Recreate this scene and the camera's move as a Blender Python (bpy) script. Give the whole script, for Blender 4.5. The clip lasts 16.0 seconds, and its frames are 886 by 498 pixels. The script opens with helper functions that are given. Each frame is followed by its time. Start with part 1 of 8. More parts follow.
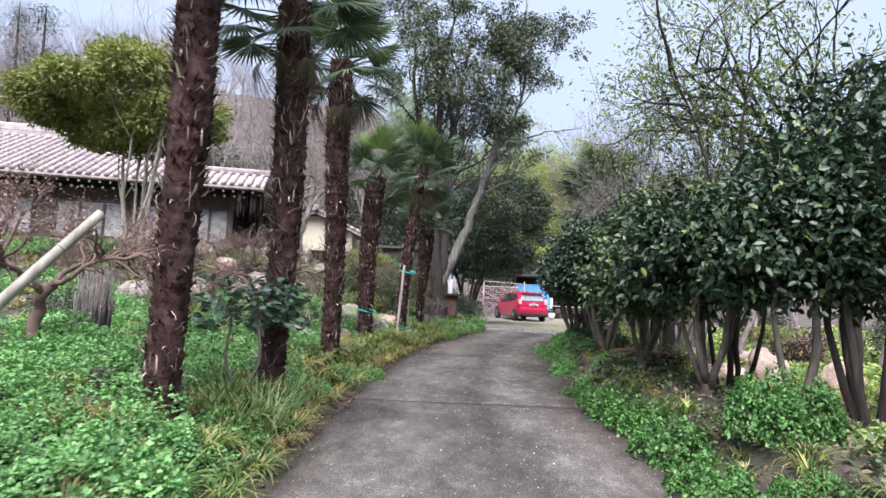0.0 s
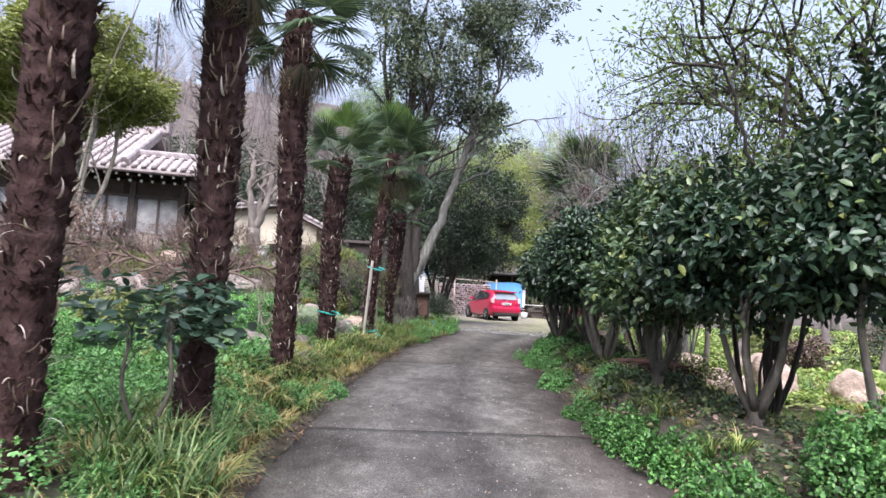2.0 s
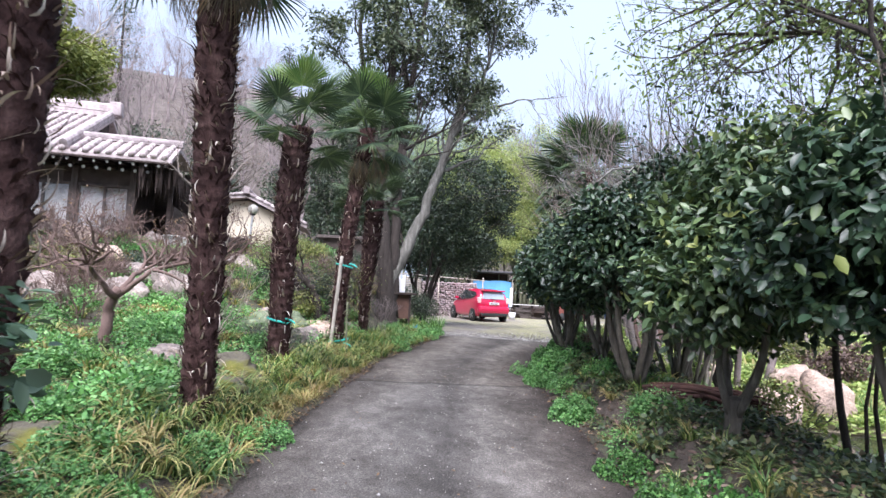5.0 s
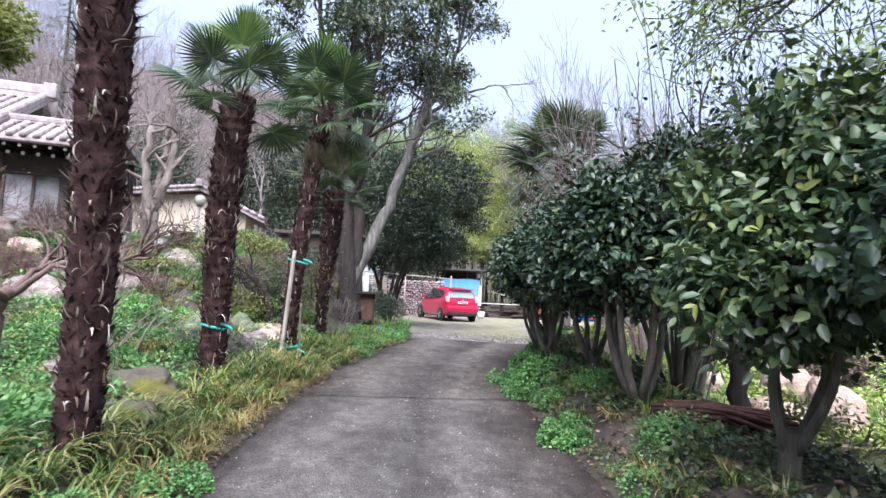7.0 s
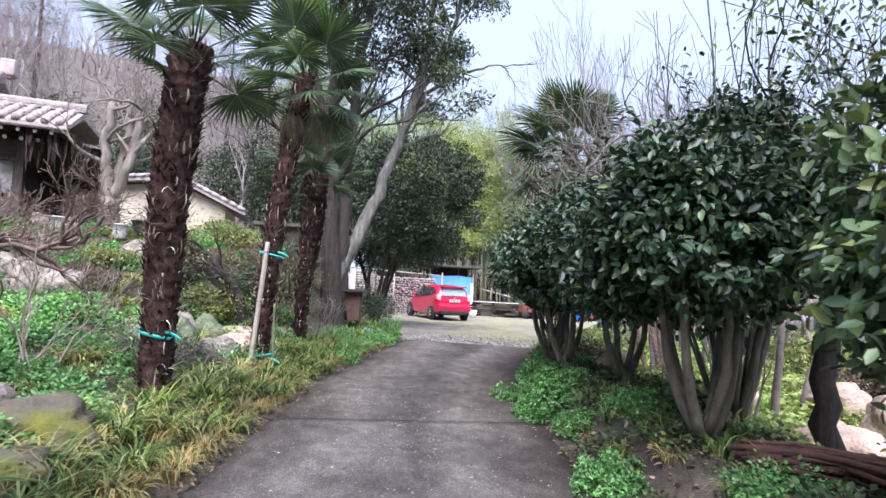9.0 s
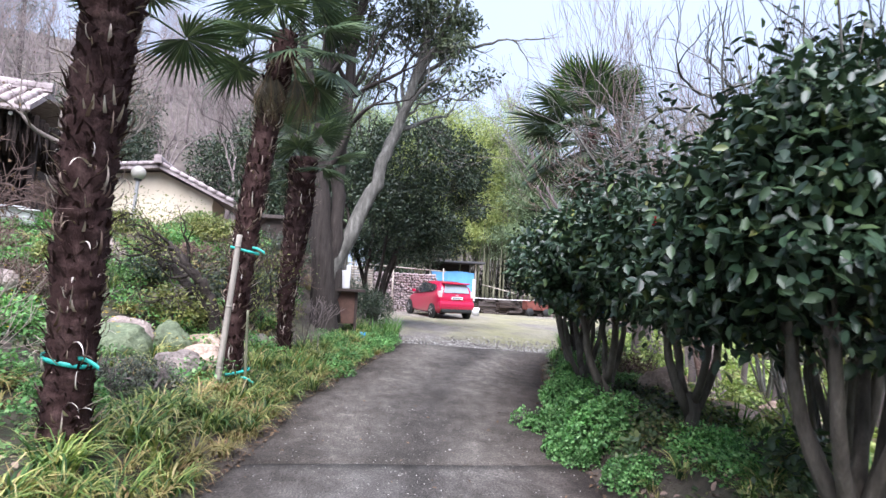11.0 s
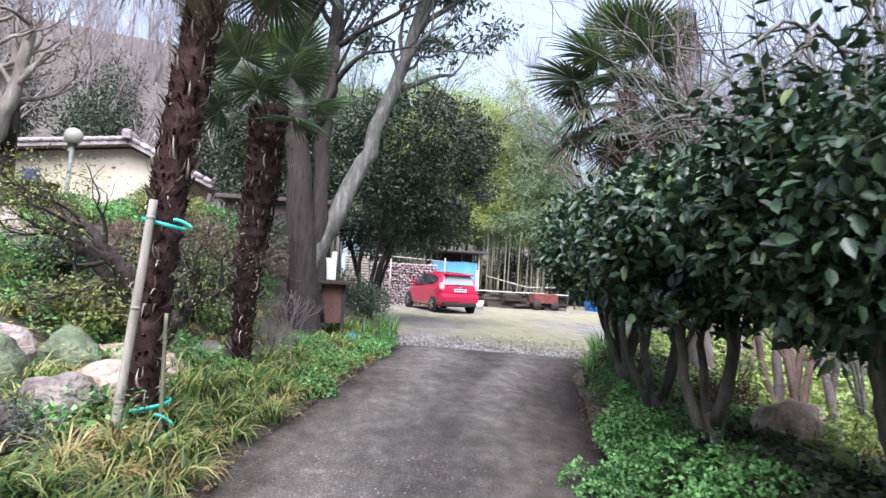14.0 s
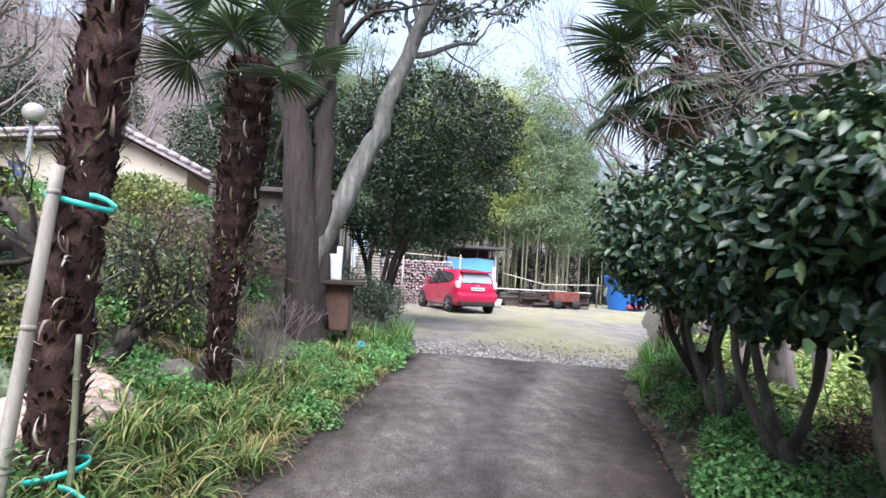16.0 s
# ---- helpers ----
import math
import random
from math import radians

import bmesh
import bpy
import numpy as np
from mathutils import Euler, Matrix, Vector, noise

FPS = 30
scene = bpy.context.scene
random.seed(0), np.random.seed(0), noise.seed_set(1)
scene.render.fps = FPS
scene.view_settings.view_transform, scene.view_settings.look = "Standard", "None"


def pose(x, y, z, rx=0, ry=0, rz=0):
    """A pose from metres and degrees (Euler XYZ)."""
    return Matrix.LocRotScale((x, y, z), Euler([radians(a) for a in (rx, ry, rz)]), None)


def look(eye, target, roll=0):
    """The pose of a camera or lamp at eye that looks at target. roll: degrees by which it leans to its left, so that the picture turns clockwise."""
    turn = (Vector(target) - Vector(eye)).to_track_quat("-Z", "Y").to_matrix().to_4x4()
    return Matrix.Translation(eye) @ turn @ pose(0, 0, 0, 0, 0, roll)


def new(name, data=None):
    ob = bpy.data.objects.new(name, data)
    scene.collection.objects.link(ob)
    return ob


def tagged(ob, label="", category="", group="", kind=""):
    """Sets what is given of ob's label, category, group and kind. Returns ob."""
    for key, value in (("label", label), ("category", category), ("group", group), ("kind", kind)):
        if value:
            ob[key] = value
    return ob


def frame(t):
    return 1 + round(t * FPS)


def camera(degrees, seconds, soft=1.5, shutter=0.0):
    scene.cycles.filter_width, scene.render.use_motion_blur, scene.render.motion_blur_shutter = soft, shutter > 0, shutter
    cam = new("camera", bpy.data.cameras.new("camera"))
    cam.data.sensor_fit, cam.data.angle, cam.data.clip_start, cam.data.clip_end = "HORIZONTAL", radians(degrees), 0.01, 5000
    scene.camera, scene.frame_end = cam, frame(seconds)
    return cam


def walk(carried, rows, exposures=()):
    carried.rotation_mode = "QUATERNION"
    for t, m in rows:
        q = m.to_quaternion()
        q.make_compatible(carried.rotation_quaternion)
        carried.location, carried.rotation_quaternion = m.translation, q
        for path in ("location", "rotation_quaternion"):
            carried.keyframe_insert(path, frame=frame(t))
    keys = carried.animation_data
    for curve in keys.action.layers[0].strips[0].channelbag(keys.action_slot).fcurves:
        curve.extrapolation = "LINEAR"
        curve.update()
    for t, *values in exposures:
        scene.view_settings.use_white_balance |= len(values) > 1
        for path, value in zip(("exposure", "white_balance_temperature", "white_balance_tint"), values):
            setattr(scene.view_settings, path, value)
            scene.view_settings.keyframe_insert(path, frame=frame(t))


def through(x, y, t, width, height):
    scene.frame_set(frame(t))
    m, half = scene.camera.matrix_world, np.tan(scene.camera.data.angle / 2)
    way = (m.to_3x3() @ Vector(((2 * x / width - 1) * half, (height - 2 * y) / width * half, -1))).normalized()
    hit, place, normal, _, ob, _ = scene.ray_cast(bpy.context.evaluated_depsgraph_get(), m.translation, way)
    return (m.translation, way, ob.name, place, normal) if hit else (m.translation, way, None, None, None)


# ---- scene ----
cam = camera(72.9, 16.0, shutter=0.4)
PATH = [
    (0, (-0.229, -0.293, 1.267), (-0.22, 1.701, 1.415), 2.6),
    (0.5, (-0.191, 0.056, 1.265), (-0.149, 2.05, 1.412), 2.5),
    (1, (-0.263, 0.393, 1.248), (-0.199, 2.387, 1.394), 2.6),
    (1.5, (-0.341, 0.692, 1.312), (-0.249, 2.684, 1.456), 2.9),
    (2, (-0.322, 1.027, 1.303), (-0.205, 3.018, 1.447), 2.9),
    (2.5, (-0.319, 1.301, 1.335), (-0.175, 3.291, 1.479), 3.1),
    (3, (-0.342, 1.643, 1.34), (-0.193, 3.633, 1.481), 3.2),
    (3.5, (-0.314, 1.971, 1.344), (-0.15, 3.959, 1.484), 3.1),
    (4, (-0.264, 2.325, 1.386), (-0.096, 4.313, 1.523), 3.2),
    (4.2, (-0.248, 2.441, 1.362), (-0.094, 4.43, 1.504), 3.1),
    (6.3, (-0.179, 3.611, 1.358), (0.068, 5.591, 1.494), 2.6),
    (6.5, (-0.184, 3.698, 1.353), (0.075, 5.676, 1.496), 2.7),
    (7, (-0.112, 4.017, 1.368), (0.171, 5.992, 1.508), 2.7),
    (7.5, (-0.101, 4.333, 1.376), (0.197, 6.306, 1.516), 2.9),
    (8, (-0.146, 4.675, 1.406), (0.159, 6.647, 1.54), 3.0),
    (8.5, (-0.112, 4.973, 1.386), (0.206, 6.943, 1.519), 3.0),
    (11, (0.033, 6.596, 1.484), (0.361, 8.565, 1.596), 3.2),
    (11.5, (0.022, 6.934, 1.469), (0.34, 8.905, 1.576), 3.2),
    (12, (0.091, 7.286, 1.461), (0.414, 9.257, 1.559), 3.2),
    (12.5, (0.168, 7.604, 1.485), (0.5, 9.575, 1.575), 3.3),
    (13, (0.132, 7.975, 1.484), (0.465, 9.945, 1.568), 3.5),
    (13.5, (0.186, 8.3, 1.456), (0.519, 10.27, 1.541), 3.4),
    (14, (0.253, 8.617, 1.472), (0.587, 10.587, 1.555), 3.4),
    (14.5, (0.232, 9.003, 1.484), (0.557, 10.975, 1.557), 3.4),
    (15, (0.263, 9.323, 1.492), (0.582, 11.296, 1.568), 3.3),
    (15.5, (0.305, 9.646, 1.505), (0.614, 11.621, 1.581), 3.1),
    (16, (0.32, 9.979, 1.476), (0.618, 11.955, 1.547), 3.1),
]
walk(cam, [(t, look(eye, target, roll)) for t, eye, target, roll in PATH], [(0, 1.77, 6230, 18.5), (4, 1.99, 6080, 19), (8, 2.03, 5980, 20), (12, 2.05, 6000, 19.5), (16, 2.12, 5980, 17)])

# ---- light ----
world = bpy.data.worlds.new("sky")
scene.world = world
world.use_nodes = True
wt = world.node_tree
wt.nodes.clear()
w_out = wt.nodes.new("ShaderNodeOutputWorld")
w_bg = wt.nodes.new("ShaderNodeBackground")
w_sky = wt.nodes.new("ShaderNodeTexSky")
w_sky.sky_type = "NISHITA"
w_sky.sun_disc = False
w_sky.sun_elevation = radians(58)
w_sky.sun_rotation = radians(195)
w_sky.dust_density = 3.0
w_tc = wt.nodes.new("ShaderNodeTexCoord")
w_noise = wt.nodes.new("ShaderNodeTexNoise")
w_noise.inputs["Scale"].default_value = 2.2
w_noise.inputs["Detail"].default_value = 5
w_ramp = wt.nodes.new("ShaderNodeMapRange")
w_ramp.inputs["From Min"].default_value = 0.3
w_ramp.inputs["From Max"].default_value = 0.7
w_ramp.inputs["To Min"].default_value = 0.84
w_ramp.inputs["To Max"].default_value = 0.95
w_mix = wt.nodes.new("ShaderNodeMix")
w_mix.data_type = "RGBA"
w_mix.inputs["B"].default_value = (4.65, 5.62, 6.95, 1)
wt.links.new(w_tc.outputs["Generated"], w_noise.inputs["Vector"])
wt.links.new(w_noise.outputs["Fac"], w_ramp.inputs["Value"])
wt.links.new(w_ramp.outputs["Result"], w_mix.inputs["Factor"])
wt.links.new(w_sky.outputs["Color"], w_mix.inputs["A"])
wt.links.new(w_mix.outputs["Result"], w_bg.inputs["Color"])
w_bg.inputs["Strength"].default_value = 0.05
wt.links.new(w_bg.outputs["Background"], w_out.inputs["Surface"])

sun_data = bpy.data.lights.new("sun", "SUN")
sun_data.energy = 2.9
sun_data.angle = radians(60)
sun_data.color = (1.0, 0.975, 0.95)
sun = new("sun", sun_data)
sun.matrix_world = look((-2.8, -5, 16), (0, 5, 0))

# ---- mesh helpers ----
RNG = np.random.default_rng(7)


def mesh_np(name, V, Q=None, T=None, mat=None, smooth=False, uv=None):
    V = np.asarray(V, dtype=np.float32)
    me = bpy.data.meshes.new(name)
    me.vertices.add(len(V))
    me.vertices.foreach_set("co", V.ravel())
    idx, tot = [], []
    if Q is not None and len(Q):
        Q = np.asarray(Q, dtype=np.int32)
        idx.append(Q.ravel())
        tot.append(np.full(len(Q), 4, np.int32))
    if T is not None and len(T):
        T = np.asarray(T, dtype=np.int32)
        idx.append(T.ravel())
        tot.append(np.full(len(T), 3, np.int32))
    idx, tot = np.concatenate(idx), np.concatenate(tot)
    me.loops.add(len(idx))
    me.loops.foreach_set("vertex_index", idx)
    me.polygons.add(len(tot))
    start = np.concatenate([[0], np.cumsum(tot)[:-1]]).astype(np.int32)
    me.polygons.foreach_set("loop_start", start)
    if smooth:
        me.polygons.foreach_set("use_smooth", np.ones(len(tot), dtype=bool))
    if uv is not None:
        layer = me.uv_layers.new(name="uv")
        layer.data.foreach_set("uv", np.asarray(uv, dtype=np.float32)[idx].ravel())
    if mat:
        me.materials.append(mat)
    me.update(calc_edges=True)
    me.validate()
    return me


def put(name, me, parent=None, label="", m=None):
    ob = new(name, me)
    if m is not None:
        ob.matrix_basis = m
    if parent is not None:
        ob.parent = parent
    if label:
        ob["label"] = label
    return ob


def part(name, bm, material, parent, label="", smooth=False):
    me = bpy.data.meshes.new(name)
    bm.to_mesh(me)
    bm.free()
    me.materials.append(material)
    if smooth:
        for p in me.polygons:
            p.use_smooth = True
    return put(name, me, parent, label)


def thing(name, m, label, category, group=""):
    ob = new(name)
    ob.empty_display_size = 0.1
    ob.matrix_basis = m
    return tagged(ob, label, category, group)


def box(bm, x0, y0, z0, x1, y1, z1, bevel=0.0, m=None):
    r = bmesh.ops.create_cube(bm, size=1.0)
    vs = r["verts"]
    for v in vs:
        v.co = Vector(((x0 + x1) / 2 + v.co.x * (x1 - x0), (y0 + y1) / 2 + v.co.y * (y1 - y0), (z0 + z1) / 2 + v.co.z * (z1 - z0)))
    if bevel:
        es = list({e for v in vs for e in v.link_edges})
        g = bmesh.ops.bevel(bm, geom=es, offset=bevel, segments=2, affect="EDGES", profile=0.6)
        vs = list({v for f in g["faces"] for v in f.verts} | {v for v in vs if v.is_valid})
    if m is not None:
        bmesh.ops.transform(bm, matrix=m, verts=vs)
    return vs


def tube(pts, rad, sides=6, jitter=0.0, rng=RNG, cap=True):
    """A tapered tube along the points: vertices, quads, tris."""
    P = np.asarray(pts, float)
    R = np.broadcast_to(np.asarray(rad, float), (len(P),))
    D = np.gradient(P, axis=0)
    D /= np.linalg.norm(D, axis=1)[:, None] + 1e-9
    ref = np.array([1.0, 0, 0]) if abs(D[0][2]) > 0.8 else np.array([0, 0, 1.0])
    A = ref[None] - D * (D @ ref)[:, None]
    A /= np.linalg.norm(A, axis=1)[:, None] + 1e-9
    B = np.cross(D, A)
    a = np.linspace(0, 2 * np.pi, sides, endpoint=False)
    ring = A[:, None] * np.cos(a)[None, :, None] + B[:, None] * np.sin(a)[None, :, None]
    rr = R[:, None, None] * (1 + jitter * rng.normal(size=(len(P), sides, 1)))
    V = (P[:, None] + ring * rr).reshape(-1, 3)
    i, j = np.meshgrid(np.arange(len(P) - 1), np.arange(sides), indexing="ij")
    i, j = i.ravel(), j.ravel()
    k = (j + 1) % sides
    Q = np.stack([i * sides + j, i * sides + k, (i + 1) * sides + k, (i + 1) * sides + j], 1)
    T = np.zeros((0, 3), int)
    if cap:
        n = len(V)
        V = np.vstack([V, P[0], P[-1]])
        j = np.arange(sides)
        k = (j + 1) % sides
        last = (len(P) - 1) * sides
        T = np.vstack([np.stack([k, j, np.full(sides, n)], 1), np.stack([last + j, last + k, np.full(sides, n + 1)], 1)])
    return V, Q, T


def join(parts):
    """Several (V, Q, T) as one."""
    V, Q, T, n = [], [], [], 0
    for v, q, t in parts:
        V.append(v)
        if len(q):
            Q.append(q + n)
        if len(t):
            T.append(t + n)
        n += len(v)
    return np.vstack(V), (np.vstack(Q) if Q else np.zeros((0, 4), int)), (np.vstack(T) if T else np.zeros((0, 3), int))


def unit(a):
    return a / (np.linalg.norm(a, axis=-1, keepdims=True) + 1e-9)


def leaves(pos, axis, up, length, width, fold=0.25, droop=0.15):
    """Oval leaves folded along the midrib: vertices and quads."""
    n = len(pos)
    X = unit(axis)
    Y = unit(np.cross(up, X))
    Z = np.cross(X, Y)
    L = np.broadcast_to(length, (n,))[:, None]
    W = np.broadcast_to(width, (n,))[:, None] / 2
    base = pos
    l1 = pos + X * L * 0.3 + Y * W * 0.9 + Z * W * fold
    l2 = pos + X * L * 0.68 + Y * W * 0.8 + Z * (W * fold - L * droop * 0.3)
    tip = pos + X * L - Z * L * droop
    r2 = pos + X * L * 0.68 - Y * W * 0.8 + Z * (W * fold - L * droop * 0.3)
    r1 = pos + X * L * 0.3 - Y * W * 0.9 + Z * W * fold
    V = np.stack([base, l1, l2, tip, r2, r1], 1).reshape(-1, 3)
    k = np.arange(n)[:, None] * 6
    Q = np.concatenate([k + np.array([[0, 3, 2, 1]]), k + np.array([[0, 5, 4, 3]])], 1).reshape(-1, 4)
    return V, Q, np.zeros((0, 3), int)


def simple_leaves(pos, axis, up, length, width):
    """One kite-shaped face a leaf, for small leaves seen from afar."""
    n = len(pos)
    X = unit(axis)
    Y = unit(np.cross(up, X))
    L = np.broadcast_to(length, (n,))[:, None]
    W = np.broadcast_to(width, (n,))[:, None] / 2
    V = np.stack([pos, pos + X * L * 0.5 + Y * W, pos + X * L, pos + X * L * 0.5 - Y * W], 1).reshape(-1, 3)
    Q = np.arange(n * 4).reshape(-1, 4)
    return V, Q, np.zeros((0, 3), int)


def blades(pos, heading, length, width, arch, lift=1.1, segs=4):
    """Arching grass blades: vertices and quads."""
    n = len(pos)
    H = np.stack([np.cos(heading), np.sin(heading), np.zeros(n)], 1)
    S = np.stack([-np.sin(heading), np.cos(heading), np.zeros(n)], 1)
    L = np.broadcast_to(length, (n,))[:, None]
    W = np.broadcast_to(width, (n,))[:, None]
    A = np.broadcast_to(arch, (n,))[:, None]
    Up = np.array([[0, 0, 1.0]])
    rows, p = [], pos.copy()
    for s in range(segs + 1):
        f = s / segs
        w = W * (1 - f * f * 0.9) / 2
        rows.append(np.stack([p - S * w, p + S * w], 1))
        ang = lift - A * f
        p = p + (H * np.cos(ang) + Up * np.sin(ang)) * L / segs
    V = np.stack(rows, 1).reshape(-1, 3)
    k = np.arange(n)[:, None, None] * (segs + 1) * 2
    s = np.arange(segs)[None, :, None] * 2
    Q = (k + s + np.array([0, 1, 3, 2])[None, None]).reshape(-1, 4)
    return V, Q, np.zeros((0, 3), int)


def ball(n, rng=RNG):
    return unit(rng.normal(size=(n, 3)))


# ---- materials ----
def material(name):
    m = bpy.data.materials.new(name)
    m.use_nodes = True
    nt = m.node_tree
    nt.nodes.clear()
    out = nt.nodes.new("ShaderNodeOutputMaterial")
    b = nt.nodes.new("ShaderNodeBsdfPrincipled")
    nt.links.new(b.outputs["BSDF"], out.inputs["Surface"])
    return m, nt, b, out


def ramp(nt, fac, stops):
    r = nt.nodes.new("ShaderNodeValToRGB")
    while len(r.color_ramp.elements) < len(stops):
        r.color_ramp.elements.new(0.5)
    for e, (p, c) in zip(r.color_ramp.elements, stops):
        e.position, e.color = p, (*c, 1)
    nt.links.new(fac, r.inputs["Fac"])
    return r.outputs["Color"]


def noise_of(nt, scale, detail=4, rough=0.55, vector=None, stretch=None):
    n = nt.nodes.new("ShaderNodeTexNoise")
    n.inputs["Scale"].default_value = scale
    n.inputs["Detail"].default_value = detail
    n.inputs["Roughness"].default_value = rough
    if vector is None:
        vector = nt.nodes.new("ShaderNodeTexCoord").outputs["Object"]
    if stretch:
        mp = nt.nodes.new("ShaderNodeMapping")
        mp.inputs["Scale"].default_value = stretch
        nt.links.new(vector, mp.inputs["Vector"])
        vector = mp.outputs["Vector"]
    nt.links.new(vector, n.inputs["Vector"])
    return n.outputs["Fac"]


def mixc(nt, fac, a, b, mode="MIX"):
    m = nt.nodes.new("ShaderNodeMix")
    m.data_type, m.blend_type = "RGBA", mode
    for s, v in (("Factor", fac), ("A", a), ("B", b)):
        if isinstance(v, (int, float)):
            m.inputs[s].default_value = v
        elif isinstance(v, tuple):
            m.inputs[s].default_value = (*v, 1)
        else:
            nt.links.new(v, m.inputs[s])
    return m.outputs["Result"]


def bump(nt, b, height, strength=0.3, dist=0.02):
    n = nt.nodes.new("ShaderNodeBump")
    n.inputs["Strength"].default_value = strength
    n.inputs["Distance"].default_value = dist
    nt.links.new(height, n.inputs["Height"])
    nt.links.new(n.outputs["Normal"], b.inputs["Normal"])


def leaf_mat(name, stops, rough=0.5, through=0.25, spec=0.5, patch=0.6):
    m, nt, b, out = material(name)
    g = nt.nodes.new("ShaderNodeNewGeometry")
    col = ramp(nt, g.outputs["Random Per Island"], stops)
    big = noise_of(nt, 1.3, 2)
    shade = ramp(nt, big, [(0.3, (patch, patch, patch)), (0.7, (1.15, 1.15, 1.1))])
    col = mixc(nt, 1.0, col, shade, "MULTIPLY")
    nt.links.new(col, b.inputs["Base Color"])
    b.inputs["Roughness"].default_value = rough
    b.inputs["Specular IOR Level"].default_value = spec
    if through:
        tr = nt.nodes.new("ShaderNodeBsdfTranslucent")
        nt.links.new(mixc(nt, 1.0, col, (1.0, 1.0, 0.7), "MULTIPLY"), tr.inputs["Color"])
        mx = nt.nodes.new("ShaderNodeMixShader")
        mx.inputs["Fac"].default_value = through
        nt.links.new(b.outputs["BSDF"], mx.inputs[1])
        nt.links.new(tr.outputs["BSDF"], mx.inputs[2])
        nt.links.new(mx.outputs["Shader"], out.inputs["Surface"])
    return m


def surf(name, stops, scale=8, rough=0.8, bump_s=0.4, bump_d=0.02, fine=60, stretch=None, metal=0.0, vary=0.25, spec=0.4):
    m, nt, b, out = material(name)
    n1 = noise_of(nt, scale, 6, 0.6, stretch=stretch)
    n2 = noise_of(nt, fine, 3, 0.6, stretch=stretch)
    col = ramp(nt, n1, stops)
    col = mixc(nt, vary, col, ramp(nt, n2, [(0.3, (0.25, 0.25, 0.25)), (0.7, (0.85, 0.85, 0.85))]), "OVERLAY")
    oi = nt.nodes.new("ShaderNodeObjectInfo")
    col = mixc(nt, 1.0, col, ramp(nt, oi.outputs["Random"], [(0, (0.86, 0.86, 0.86)), (1, (1.1, 1.08, 1.06))]), "MULTIPLY")
    nt.links.new(col, b.inputs["Base Color"])
    b.inputs["Roughness"].default_value = rough
    b.inputs["Metallic"].default_value = metal
    b.inputs["Specular IOR Level"].default_value = spec
    h = nt.nodes.new("ShaderNodeMath")
    h.operation = "MULTIPLY_ADD"
    h.inputs[1].default_value = 0.4
    nt.links.new(n2, h.inputs[0])
    nt.links.new(n1, h.inputs[2])
    bump(nt, b, h.outputs["Value"], bump_s, bump_d)
    return m


def plain(name, c, rough=0.5, metal=0.0, coat=0.0):
    m, nt, b, out = material(name)
    n = noise_of(nt, 14, 4)
    col = mixc(nt, 1.0, c, ramp(nt, n, [(0.3, (0.9, 0.9, 0.9)), (0.7, (1.06, 1.06, 1.06))]), "MULTIPLY")
    nt.links.new(col, b.inputs["Base Color"])
    b.inputs["Roughness"].default_value = rough
    b.inputs["Metallic"].default_value = metal
    b.inputs["Coat Weight"].default_value = coat
    return m


M_CAMELLIA = leaf_mat("camellia_leaf", [(0.0, (0.014, 0.032, 0.019)), (0.55, (0.032, 0.066, 0.036)), (0.92, (0.07, 0.12, 0.056)), (0.985, (0.14, 0.19, 0.065)), (1.0, (0.3, 0.3, 0.08))], 0.38, 0.07, 0.5)
M_CAMLIGHT = leaf_mat("light_camellia_leaf", [(0.0, (0.022, 0.046, 0.022)), (0.5, (0.062, 0.108, 0.048)), (0.92, (0.12, 0.175, 0.07)), (1.0, (0.24, 0.27, 0.08))], 0.38, 0.12, 0.5)
M_BROAD = leaf_mat("camphor_leaf", [(0.0, (0.04, 0.062, 0.036)), (0.6, (0.085, 0.118, 0.062)), (1.0, (0.17, 0.2, 0.11))], 0.45, 0.2)
M_DARKLEAF = leaf_mat("evergreen_leaf", [(0.0, (0.018, 0.036, 0.022)), (0.6, (0.042, 0.072, 0.042)), (1.0, (0.1, 0.13, 0.065))], 0.45, 0.12)
M_OLIVE = leaf_mat("osmanthus_leaf", [(0.0, (0.08, 0.11, 0.028)), (0.6, (0.2, 0.235, 0.065)), (1.0, (0.36, 0.36, 0.12))], 0.5, 0.22)
M_OSMANTHUS = leaf_mat("round_tree_leaf", [(0.0, (0.12, 0.15, 0.04)), (0.6, (0.21, 0.245, 0.075)), (1.0, (0.31, 0.33, 0.11))], 0.55, 0.3, 0.35, 0.8)
M_YOUNGCAM = leaf_mat("young_camellia_leaf", [(0.0, (0.035, 0.07, 0.045)), (0.6, (0.07, 0.125, 0.085)), (1.0, (0.13, 0.19, 0.13))], 0.32, 0.15, 0.6, 0.85)
M_BAMBOOLEAF = leaf_mat("bamboo_leaf", [(0.0, (0.2, 0.27, 0.09)), (0.6, (0.36, 0.43, 0.15)), (1.0, (0.52, 0.54, 0.24))], 0.5, 0.42, patch=0.85)
M_YOUNG = leaf_mat("young_leaf", [(0.0, (0.1, 0.16, 0.06)), (0.6, (0.22, 0.31, 0.11)), (1.0, (0.38, 0.46, 0.17))], 0.5, 0.35)
M_HERB = leaf_mat("herb_leaf", [(0.0, (0.022, 0.085, 0.026)), (0.45, (0.145, 0.37, 0.105)), (0.85, (0.25, 0.5, 0.17)), (1.0, (0.37, 0.58, 0.26))], 0.55, 0.3)
